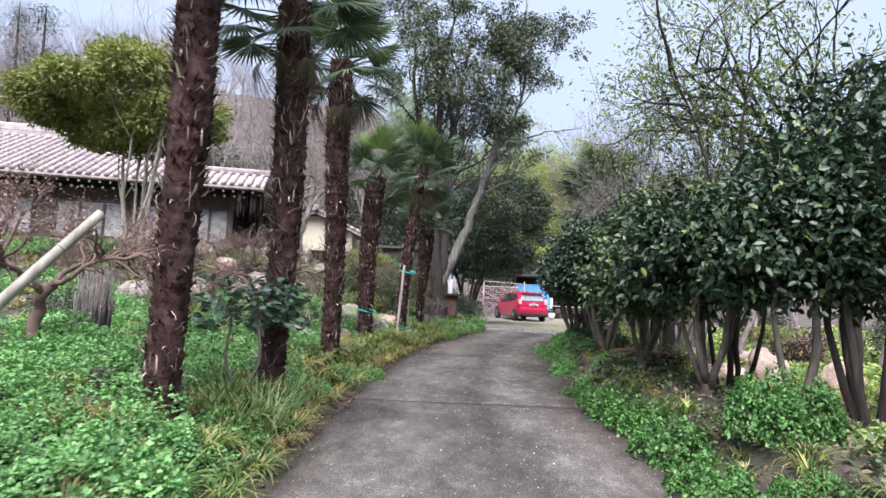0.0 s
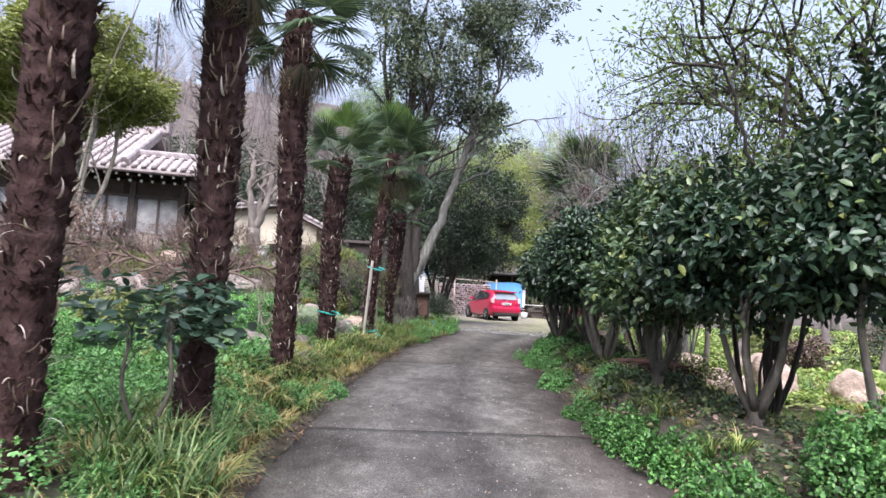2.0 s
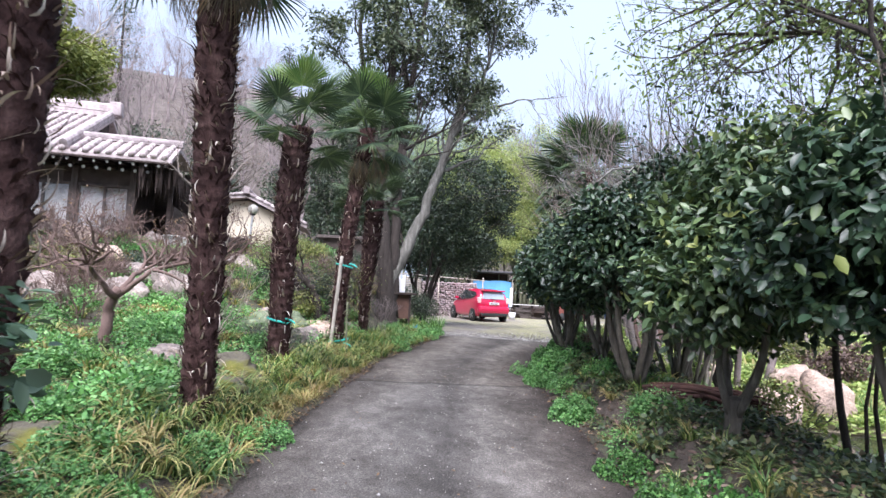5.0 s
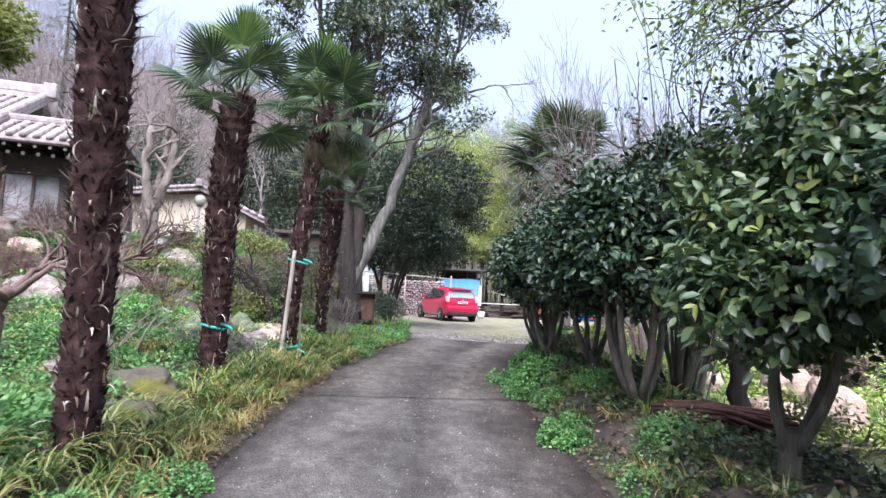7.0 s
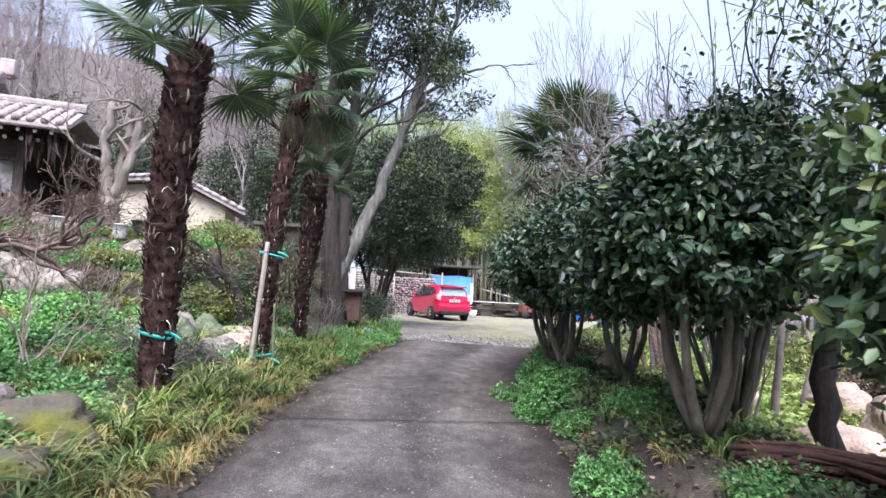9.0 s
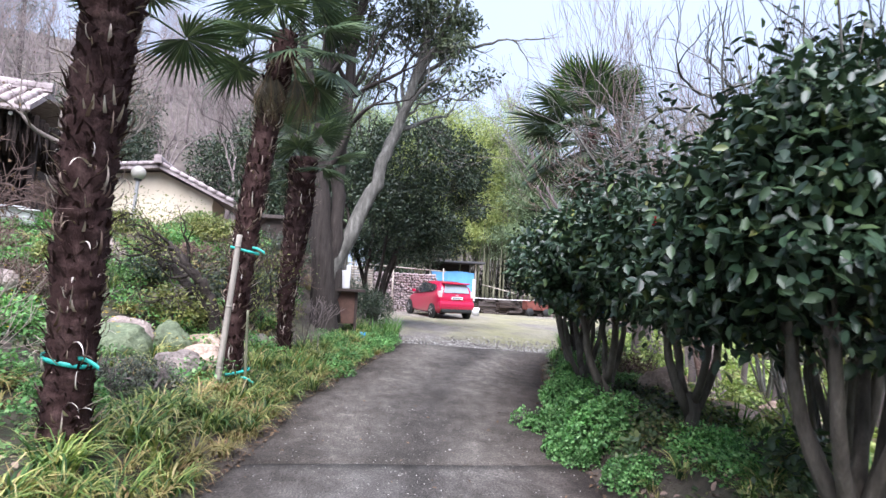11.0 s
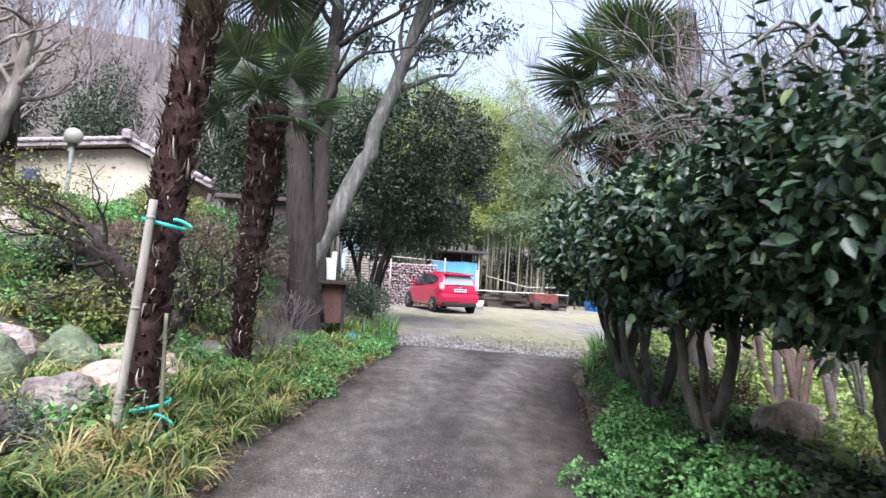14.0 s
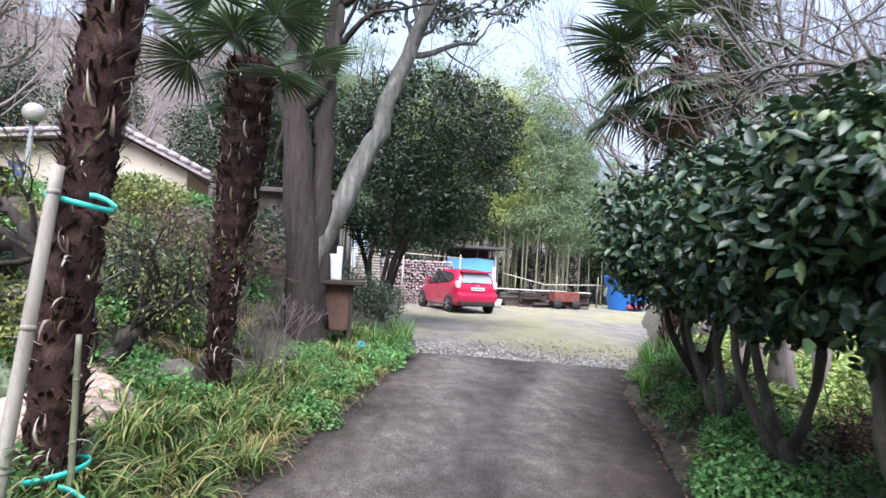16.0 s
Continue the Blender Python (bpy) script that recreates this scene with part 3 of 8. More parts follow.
fr = np.random.default_rng(3)
FAN = [frond_mesh("fan", 0.6, 38, 4.9, 0.18, 0.5, fr), frond_mesh("fan", 0.62, 36, 4.5, 0.34, 0.46, fr), frond_mesh("fan", 0.55, 34, 4.2, 0.1, 0.55, fr)]
FAN_NEW = [frond_mesh("fan", 0.5, 26, 2.0, 0.03, 0.75, fr), frond_mesh("fan", 0.52, 30, 3.4, 0.06, 0.6, fr)]
FAN_OLD = [frond_mesh("fan", 0.5, 26, 1.9, 0.8, 0.4, fr), frond_mesh("fan", 0.46, 22, 1.3, 1.0, 0.4, fr)]
for group, mt in ((FAN, M_FROND), (FAN_NEW, M_FRONDNEW), (FAN_OLD, M_FRONDOLD)):
    for me in group:
        me.materials.append(mt)


def palm(x, y, height, lean, r0, r1, fronds, seed, label, skirt=4, size=1.0, rough_top=0.0, stubs=520, droop_to=100):
    rng = np.random.default_rng(seed)
    z0 = at(x, y, -0.06)
    root = thing("windmill_palm", pose(x, y, z0), label, "palm tree", "palms along the drive")
    n = int(height / 0.035)
    f = np.linspace(0, 1, n)
    axis = np.stack([lean[0] * f ** 1.1, lean[1] * f, height * f], 1)
    axis[:, 0] += 0.03 * np.sin(f * 5 + seed)
    sides = 22
    a = np.linspace(0, 2 * np.pi, sides, endpoint=False)
    rad = (r0 + (r1 - r0) * smooth(f, 0.05, 0.75)) * (1 + 0.12 * np.exp(-f * height * 6))
    saw = ((np.arange(n) % 3) / 2.0)
    phase = rng.uniform(0, 6, n // 3 + 2)
    R = np.zeros((n, sides))
    for i in range(n):
        ph = phase[i // 3]
        tooth = saw[i] * (0.06 + 0.1 * np.maximum(0, np.sin(a * 2 + ph)))
        R[i] = rad[i] * (0.95 + tooth + rng.normal(0, 0.035 + 0.03 * rough_top * f[i], sides))
    V = (axis[:, None] + np.stack([np.cos(a)[None] * R, np.sin(a)[None] * R, rng.normal(0, 0.006, (n, sides))], -1)).reshape(-1, 3)
    i, j = np.meshgrid(np.arange(n - 1), np.arange(sides), indexing="ij")
    i, j = i.ravel(), j.ravel()
    k = (j + 1) % sides
    Q = np.stack([i * sides + j, i * sides + k, (i + 1) * sides + k, (i + 1) * sides + j], 1)
    put("trunk", mesh_np("trunk", V, Q, mat=M_FIBRE), root, "brown fibrous trunk")

    def on_trunk(g, ang, off=1.0):
        c = np.stack([np.interp(g, f, axis[:, 0]), np.interp(g, f, axis[:, 1]), g * height], 1)
        r = np.interp(g, f, rad) * off
        return c + np.stack([np.cos(ang) * r, np.sin(ang) * r, np.zeros(len(g))], 1)

    # ragged fibre edges
    nh = int(900 * height / 3)
    g, ang = rng.random(nh) * 0.99, rng.uniform(0, 2 * np.pi, nh)
    p = on_trunk(g, ang, 0.95)
    hv = blades(p, ang + rng.normal(0, 0.9, nh), rng.uniform(0.04, 0.12 + 0.06 * rough_top, nh), rng.uniform(0.004, 0.03, nh), rng.uniform(0.2, 2.4, nh), lift=0.9, segs=2)
    tagged(put("fibre", mesh_np("fibre", *hv[:2], mat=M_FIBRE), root), kind="stuff")
    # old leaf bases, curled and pale
    ns = stubs
    g = np.concatenate([rng.uniform(0.03, 0.98, ns)])
    ang = rng.uniform(0, 2 * np.pi, ns)
    p = on_trunk(g, ang, 0.97)
    bv = blades(p, ang + rng.normal(0, 0.5, ns), rng.uniform(0.05, 0.2, ns), rng.uniform(0.006, 0.022, ns), rng.uniform(-2.6, 2.4, ns), lift=0.5, segs=5)
    tagged(put("leaf_stub", mesh_np("leaf_stub", *bv[:2], mat=M_STUB), root, "pale curled stubs of old leaves"), kind="stuff")
    # crown
    top = Vector(axis[-1])
    for k in range(fronds):
        t = k / max(1, fronds - 1)
        elev = radians(82 - (droop_to) * t + rng.uniform(-10, 10))
        az = k * 2.39996 + rng.uniform(-0.25, 0.25)
        kind = FAN_NEW if t < 0.18 else FAN
        me = kind[int(rng.integers(len(kind)))]
        m = Matrix.Translation(top + Vector((math.cos(az) * 0.05, math.sin(az) * 0.05, 0.12 - 0.3 * t))) @ Euler((rng.uniform(-0.5, 0.5), -elev, az)).to_matrix().to_4x4() @ Matrix.Scale(size * rng.uniform(0.85, 1.1), 4)
        put("frond", me, root, "", m)
    for k in range(skirt):
        az = rng.uniform(0, 2 * math.pi)
        elev = radians(rng.uniform(-80, -45))
        m = Matrix.Translation(top + Vector((math.cos(az) * 0.08, math.sin(az) * 0.08, -0.2))) @ Euler((rng.uniform(-0.4, 0.4), -elev, az)).to_matrix().to_4x4() @ Matrix.Scale(size * rng.uniform(0.7, 0.95), 4)
        put("withered_frond", FAN_OLD[int(rng.integers(2))], root, "drooping yellow-brown dead fan leaf", m)
    return root


PALMS = [
    (-2.14, 4.06, 4.25, (0.0, 0.0), 0.12, 0.155, 26, 11, "tall windmill palm with shaggy dark brown trunk beside the drive", 9, 0.85, 0.2, 520, 122),
    (-1.72, 5.25, 3.75, (0.04, 0.02), 0.115, 0.15, 24, 12, "tall windmill palm, brown fibre trunk and green fan leaves", 9, 0.82, 0.2, 520, 106),
    (-1.66, 7.77, 4.15, (-0.02, 0.05), 0.12, 0.155, 26, 13, "tall windmill palm with a ragged crown above the drive", 10, 0.85, 0.2, 520, 106),
    (-1.56, 10.52, 3.0, (0.12, 0.0), 0.13, 0.165, 17, 14, "shorter windmill palm with fresh upright fan leaves", 0, 0.76, 0.8, 420, 85),
    (-1.06, 13.08, 3.75, (0.32, 0.0), 0.115, 0.13, 26, 15, "staked windmill palm with dense crown and hanging dead leaves", 9, 0.85, 0.5, 480, 110),
    (-0.66, 15.0, 2.8, (0.06, 0.0), 0.09, 0.175, 20, 16, "windmill palm with hairy swollen trunk beside the big tree", 0, 0.8, 1.0, 320, 80),
]
for p in PALMS:
    palm(*p)
palm(4.45, 17.3, 4.05, (0.1, 0.0), 0.13, 0.16, 34, 19, "windmill palm with a wide crown rising behind the hedge", 12, 1.25, 0.3, 380, 120)

# ---- trees ----
def grow(rng, p, d, length, r, depth, out, tips, wander=0.25, fork=3, shrink=0.68, spread=0.6, rise=0.12, segs=5, rmin=0.003):
    pts, rad = [np.array(p, float)], [r]
    d = unit(np.array(d, float))
    for s in range(segs):
        d = unit(d + rng.normal(0, wander / segs ** 0.5, 3) + np.array([0, 0, rise / segs]))
        pts.append(pts[-1] + d * length / segs)
        rad.append(max(rmin, r * (1 - 0.45 * (s + 1) / segs)))
    sides = 10 if r > 0.08 else 7 if r > 0.03 else 4 if r > 0.012 else 3
    out.append(tube(pts, rad, sides, 0.03 if r > 0.03 else 0, rng, cap=r > 0.03))
    if depth == 0:
        tips.append((pts[-1], d))
        tips.append((pts[len(pts) // 2], d))
        return
    n = fork if np.isscalar(fork) else fork[min(depth, len(fork) - 1)]
    for k in range(n):
        at_f = 1.0 if k < 2 else rng.uniform(0.45, 0.95)
        i = at_f * segs
        i0 = min(int(i), segs - 1)
        q = pts[i0] + (pts[i0 + 1] - pts[i0]) * (i - i0)
        side = unit(rng.normal(size=3))
        side = unit(side - d * (side @ d))
        nd = unit(d + side * spread * rng.uniform(0.6, 1.4))
        grow(rng, q, nd, length * shrink * rng.uniform(0.8, 1.2), max(rmin, rad[-1] * (0.85 if k == 0 else 0.65)), depth - 1, out, tips, wander, fork, shrink, spread, rise, segs if depth > 2 else 3 if depth > 1 or r > 0.02 else 2, rmin)


def shell_leaves(rng, lumps, count, length, width, inner=0.45, down=0.2, horiz=0.6):
    """Leaves in the outer parts of overlapping lumps (centre, radii)."""
    vol = np.array([np.prod(l[1]) ** (2 / 3) for l in lumps])
    pick = rng.choice(len(lumps), count, p=vol / vol.sum())
    C = np.array([l[0] for l in lumps])[pick]
    R = np.array([l[1] for l in lumps])[pick]
    u = ball(count, rng)
    rr = 1 - (1 - inner) * rng.random(count) ** 2.2
    rough = 1 + 0.13 * np.sin(u[:, 0] * 9 + C[:, 0] * 7) * np.sin(u[:, 2] * 8 + C[:, 1] * 5) + 0.1 * np.sin(u[:, 1] * 17 + C[:, 2] * 9)
    pos = C + u * R * (rr * rough)[:, None]
    axis = unit(u * np.array([1, 1, 0.5]) + rng.normal(0, 0.7, (count, 3)) - np.array([0, 0, down]))
    up = unit(u * 0.5 + np.array([0, 0, horiz]) + rng.normal(0, 0.45, (count, 3)))
    L = length * rng.uniform(0.65, 1.2, count)
    return leaves(pos, axis, up, L, L * width, 0.2, 0.18)


def clump_leaves(rng, tips, per, radius, length, width, flat=0.7):
    T = np.array([t[0] for t in tips])
    n = len(T) * per
    c = np.repeat(T, per, 0)
    pos = c + rng.normal(0, 1, (n, 3)) * radius * np.array([1, 1, flat])
    axis = unit(pos - c + rng.normal(0, radius * 0.7, (n, 3)) - np.array([0, 0, radius * 0.3]))
    up = unit(np.array([0, 0, 1.0]) + rng.normal(0, 0.5, (n, 3)))
    L = length * rng.uniform(0.6, 1.25, n)
    return leaves(pos, axis, up, L, L * width, 0.2, 0.15)


def camellia(x, y, top, radius, seed, label, stems=5, count=12000, leaf=0.096, bottom=1.1, shoots=0, lean=(0, 0), name="camellia_tree", mat=None, bark=None, group="clipped trees along the drive", bole=0.3, girth=0.068, level=0.0):
    """A short bole that forks into upright stems under a broad crown of leafy twigs."""
    rng = np.random.default_rng(seed)
    z0 = at(x, y, -0.05)
    root = thing(name, pose(x, y, z0), label, "tree", group)
    H, B = top - z0, bottom - z0
    cx, cy = lean
    head = np.array([cx * 0.15, cy * 0.15, bole])
    V, Q, T = tube([(0, 0, -0.05), (0, 0, 0.05), (head[0] * 0.4, head[1] * 0.4, bole * 0.5), tuple(head), tuple(head + [0, 0, girth * 0.5])], [girth * 1.25, girth * 0.95, girth * 0.82, girth * 0.9, girth * 0.35], 14, 0.04, rng)
    put("trunk", mesh_np("trunk", V, Q, T, bark or M_CAMBARK, True), root)
    for k in range(stems):
        out, tips = [], []
        a = k * 2 * np.pi / stems + rng.uniform(-0.35, 0.35)
        q = radius * rng.uniform(0.17, 0.38)
        reach = np.array([cx * 0.8 + math.cos(a) * q, cy * 0.8 + math.sin(a) * q, B + (H - B) * 0.2])
        d0 = head + np.array([math.cos(a) * girth * 0.35, math.sin(a) * girth * 0.35, -bole * rng.uniform(0.1, 0.55)])
        f = np.linspace(0, 1, 7)[:, None]
        pts = d0 + (reach - d0) * f + np.array([math.cos(a), math.sin(a), 0]) * 0.07 * np.sin(f * np.pi) + rng.normal(0, 0.012, (7, 3)) * f
        r0 = girth * rng.uniform(0.4, 0.58)
        out.append(tube(pts, np.linspace(r0, r0 * 0.6, 7), 9, 0.04, rng))
        d = unit(pts[-1] - pts[-2])
        for j in range(3):
            grow(rng, pts[-1 - j], d + np.array([0, 0, 0.5]) + rng.normal(0, 0.3, 3), (H - B) * 0.27, r0 * 0.5, 2, out, tips, 0.2, 3, 0.6, 0.5, 0.2)
        V, Q, T = join(out)
        put("stem", mesh_np("stem", V, Q, T, bark or M_CAMBARK, True), root)
    zc = (H + B) / 2
    lumps = [((cx, cy, zc), (radius * 0.8, radius * 0.8, (H - B) * 0.46))]
    for k in range(15):
        a = rng.uniform(0, 2 * np.pi)
        q = rng.uniform(0.45, 0.75) * radius
        zz = rng.uniform(B + (H - B) * 0.25, B + (H - B) * 0.82)
        s = radius * rng.uniform(0.26, 0.46)
        lumps.append(((cx + math.cos(a) * q, cy + math.sin(a) * q, zz), (s, s, s * rng.uniform(0.7, 1.0))))
    # twigs, each with its own spray of leaves
    n = count // 8
    vol = np.array([np.prod(l[1]) ** (2 / 3) for l in lumps])
    pick = rng.choice(len(lumps), n, p=vol / vol.sum())
    C, R = np.array([l[0] for l in lumps])[pick], np.array([l[1] for l in lumps])[pick]
    u = ball(n, rng)
    p = C + u * R * (1 - 0.6 * rng.random(n) ** 1.8)[:, None]
    low = B + 0.09 * np.sin(p[:, 0] * 7 + seed) * np.sin(p[:, 1] * 6) + rng.uniform(-0.03, 0.22, n)
    p[:, 2] = np.maximum(p[:, 2], low)
    w = unit(u * np.array([1, 1, 0.7]) + np.array([0, 0, 0.25]) + rng.normal(0, 0.35, (n, 3)))
    p, w, u = np.repeat(p, 8, 0), np.repeat(w, 8, 0), np.repeat(u, 8, 0)
    n *= 8
    pos = p + w * rng.uniform(-0.1, 0.1, n)[:, None] + rng.normal(0, 0.03, (n, 3))
    axis = unit((w * 0.5 + ball(n, rng) * 0.9 - np.array([0, 0, 0.3])) * np.array([1, 1, 1 - level]))
    up = unit(u * 0.55 + np.array([0, 0, 0.75]) + rng.normal(0, 0.4, (n, 3)))
    L = leaf * rng.uniform(0.55, 1.15, n)
    V, Q, T = leaves(pos, axis, up, L, L * rng.uniform(0.48, 0.6, n), 0.18, 0.16)
    tagged(put("foliage", mesh_np("foliage", V, Q, T, mat or M_CAMELLIA), root, "dense glossy dark green leaves"), kind="stuff")
    if shoots:
        tb, lf = [], []
        for k in range(shoots):
            a, q = rng.uniform(0, 2 * np.pi), rng.uniform(0, 0.8) * radius
            p0 = np.array([cx + math.cos(a) * q, cy + math.sin(a) * q, H - 0.3 - 0.35 * q])
            ln = rng.uniform(0.2, 0.95 if shoots > 40 else 0.55)
            d = unit(np.array([math.cos(a) * 0.3, math.sin(a) * 0.3, 1]) + rng.normal(0, 0.15, 3))
            f = np.linspace(0, 1, 5)[:, None]
            tb.append(tube(p0 + d * ln * f, np.linspace(0.006, 0.0025, 5), 4))
            nl = int(ln * 24)
            g = rng.uniform(0.2, 1, nl)[:, None]
            ax = unit(ball(nl, rng) * np.array([1, 1, 0.4]) + np.array([0, 0, 0.25]))
            L = leaf * rng.uniform(0.6, 1.05, nl)
            lf.append(leaves(p0 + d * ln * g, ax, np.array([0, 0, 1.0]) + rng.normal(0, 0.4, (nl, 3)), L, L * 0.5))
        V, Q, T = join(tb)
        tagged(put("shoot", mesh_np("shoot", V, Q, T, bark or M_CAMBARK), root), kind="stuff")
        V, Q, T = join(lf)
        tagged(put("shoot_leaf", mesh_np("shoot_leaf", V, Q, T, mat or M_CAMELLIA), root), kind="stuff")
    return root


M_PETAL = leaf_mat("red_petal", [(0.0, (0.25, 0.006, 0.012)), (1.0, (0.5, 0.02, 0.04))], 0.5, 0.2)


def blossom(parent, x, y, z, seed):
    """A rosette of cupped red petals."""
    rng = np.random.default_rng(seed)
    n = 22
    a = np.arange(n) * 2.4
    w = np.linspace(0.15, 1.0, n)
    axis = np.stack([np.cos(a) * w, -0.45 + 0 * a, np.sin(a) * w], 1)
    p0 = np.array([x, y, z]) - np.array(parent.matrix_basis.translation)
    V, Q, T = leaves(np.tile(p0, (n, 1)), unit(axis), np.tile((0.0, -1.0, 0.2), (n, 1)) + rng.normal(0, 0.15, (n, 3)), 0.035 * (0.6 + 0.4 * w), 0.03 * (0.6 + 0.4 * w))
    put("blossom", mesh_np("blossom", V, Q, T, M_PETAL), parent, "red camellia flower")


CAM = "clipped camellia with glossy dark leaves and a forked grey trunk"
camellia(2.72, 4.6, 2.5, 0.7, 21, "clipped camellia on two leaning grey stems", 2, 11000, 0.084, 1.2, 10, (0.0, 0.1), bole=0.16, girth=0.08)
camellia(3.3, 4.55, 3.45, 1.05, 22, "tall dark camellia with thin blackish stems", 7, 27000, 0.084, 1.15, 24, (0.05, 0.15), bark=M_DARKBARK, bole=0.1, girth=0.07)
camellia(2.38, 5.5, 2.5, 0.82, 23, CAM, 5, 17000, 0.086, 1.1, 14, (0.05, 0.0), bole=0.2)
camellia(2.26, 7.02, 2.66, 0.88, 24, "clipped camellia with lighter green leaves and forked grey trunk", 4, 20000, 0.088, 1.0, 22, (0.12, -0.02), mat=M_CAMLIGHT, bole=0.3, girth=0.07)
camellia(2.4, 9.02, 2.6, 0.98, 25, "wide clipped camellia on many slender grey stems", 8, 24000, 0.08, 1.12, 10, (-0.05, 0.05), bole=0.12, girth=0.075)
flowering = camellia(2.68, 10.75, 2.46, 0.9, 26, "clipped camellia with long leafy shoots and a red blossom", 4, 18500, 0.084, 1.15, 42, (-0.05, 0.0), bole=0.32)
blossom(flowering, 1.97, 10.12, 1.95, 1)
camellia(3.4, 10.15, 3.35, 0.98, 27, "tall spreading camellia with a stout forked trunk", 5, 22000, 0.086, 1.3, 12, (0.15, 0.0), bole=0.4, girth=0.08)
camellia(2.6, 12.05, 2.44, 0.86, 28, CAM, 4, 18000, 0.088, 1.12, 10, (0.0, 0.0), bole=0.34, girth=0.078)
camellia(4.1, 11.1, 2.85, 0.8, 34, "tall camellia standing behind the clipped row", 4, 12000, 0.086, 1.3, 10, (0.15, 0.0), bole=0.3)
camellia(2.8, 13.05, 2.38, 0.82, 29, CAM, 4, 17000, 0.084, 1.14, 8, (-0.03, 0.0), bole=0.28)
camellia(3.05, 14.0, 2.6, 0.85, 30, CAM, 3, 17000, 0.084, 1.14, 8, (-0.05, 0.0), bole=0.22)
camellia(3.6, 15.2, 2.66, 0.92, 31, "clipped camellia with a dark trunk beside the yard", 4, 17000, 0.082, 1.1, 8, (-0.08, 0.0), bark=M_DARKBARK, bole=0.4, girth=0.09)

# ---- ground plants ----
def scatter(rng, n, x0, x1, y0, y1, keep):
    x, y = rng.uniform(x0, x1, n), rng.uniform(y0, y1, n)
    k = keep(x, y)
    return x[k], y[k]


def herb_mesh(seed, radius, height, count, leaf, mat, lobed=True):
    """A low cushion of toothed leaves on short stalks."""
    rng = np.random.default_rng(seed)
    u = ball(count, rng)
    u[:, 2] = np.abs(u[:, 2])
    rr = rng.uniform(0.55, 1.0, count) ** 0.6
    bumpy = 1 + 0.22 * np.sin(u[:, 0] * 6 + seed) * np.sin(u[:, 1] * 5 + 2 * seed)
    pos = u * np.array([radius, radius, height]) * (rr * bumpy)[:, None]
    parts_ = []
    head = unit(u * np.array([1, 1, 0.15]) + rng.normal(0, 0.6, (count, 3)))
    up = unit(u * 0.5 + np.array([0, 0, 1.0]) + rng.normal(0, 0.3, (count, 3)))
    L = leaf * rng.uniform(0.6, 1.25, count)
    parts_.append(simple_leaves(pos, head, up, L, L * 0.7))
    side = np.cross(up, head)
    for s in (-1, 1) if lobed else ():
        parts_.append(simple_leaves(pos + head * (L * 0.1)[:, None], unit(head + s * side * 1.1), up, L * 0.8, L * 0.55))
    V, Q, T = join(parts_)
    return mesh_np("leaf_cushion", V, Q, T, mat)


def mound_mesh(seed, radius, height, count, leaf, mat):
    """A wide mound of small lobed leaves, made of several swelling heads."""
    rng = np.random.default_rng(seed)
    heads = [(0.0, 0.0, 1.0)] + [(math.cos(k * 1.1 + seed) * radius * 0.62, math.sin(k * 1.1 + seed) * radius * 0.62, rng.uniform(0.55, 0.85)) for k in range(6)]
    hd = np.array(heads)[rng.integers(0, 7, count)]
    u = ball(count, rng)
    u[:, 2] = np.abs(u[:, 2])
    rr = rng.uniform(0.6, 1.0, count) ** 0.4
    pos = np.stack([hd[:, 0], hd[:, 1], np.zeros(count)], 1) + u * np.array([radius * 0.52, radius * 0.52, height]) * (rr * hd[:, 2])[:, None]
    head = unit(u * np.array([1, 1, 0.1]) + rng.normal(0, 0.6, (count, 3)))
    up = unit(u * 0.7 + np.array([0, 0, 0.8]) + rng.normal(0, 0.3, (count, 3)))
    L = leaf * rng.uniform(0.55, 1.2, count)
    side = np.cross(up, head)
    bits = [simple_leaves(pos, head, up, L, L * 0.75)]
    for s in (-1, 1):
        bits.append(simple_leaves(pos + head * (L * 0.1)[:, None], unit(head + s * side * 1.2), up, L * 0.85, L * 0.6))
    V, Q, T = join(bits)
    return mesh_np("leaf_mound", V, Q, T, mat)


def tuft_mesh(seed, count, length, width, mat, name="tuft", lift=1.25, spread=0.05, arch=(0.9, 2.4)):
    rng = np.random.default_rng(seed)
    a = rng.uniform(0, 2 * np.pi, count)
    r = spread * rng.random(count) ** 0.5
    pos = np.stack([np.cos(a) * r, np.sin(a) * r, np.full(count, -0.01)], 1)
    V, Q, T = blades(pos, a + rng.normal(0, 0.5, count), length * rng.uniform(0.55, 1.15, count), width * rng.uniform(0.7, 1.2, count), rng.uniform(*arch, count), lift)
    return mesh_np(name, V, Q, T, mat)


MOUNDS = [mound_mesh(45 + k, 0.34 + 0.03 * k, 0.26, 2000, 0.031, M_HERB) for k in range(3)]
BIGMOUNDS = [mound_mesh(245 + k, 0.46 + 0.04 * k, 0.36, 5200, 0.03, M_HERB) for k in range(2)]
# Deeper green herb leaf, with the hedge's shade darkening put into the colour.
M_SHADEDHERB = leaf_mat("shaded_herb_leaf", [(0.0, (0.014, 0.055, 0.014)), (0.45, (0.075, 0.22, 0.05)), (0.85, (0.15, 0.35, 0.085)), (1.0, (0.25, 0.43, 0.14))], 0.55, 0.3)
SHADEDMOUNDS = [mound_mesh(55 + k, 0.34 + 0.03 * k, 0.26, 2000, 0.031, M_SHADEDHERB) for k in range(3)]
SHADEDBIG = [mound_mesh(255 + k, 0.46 + 0.04 * k, 0.36, 5200, 0.03, M_SHADEDHERB) for k in range(2)]
HERBS = [herb_mesh(40 + k, 0.18 + 0.03 * k, 0.15 + 0.04 * k, 640, 0.025, M_HERB) for k in range(4)]
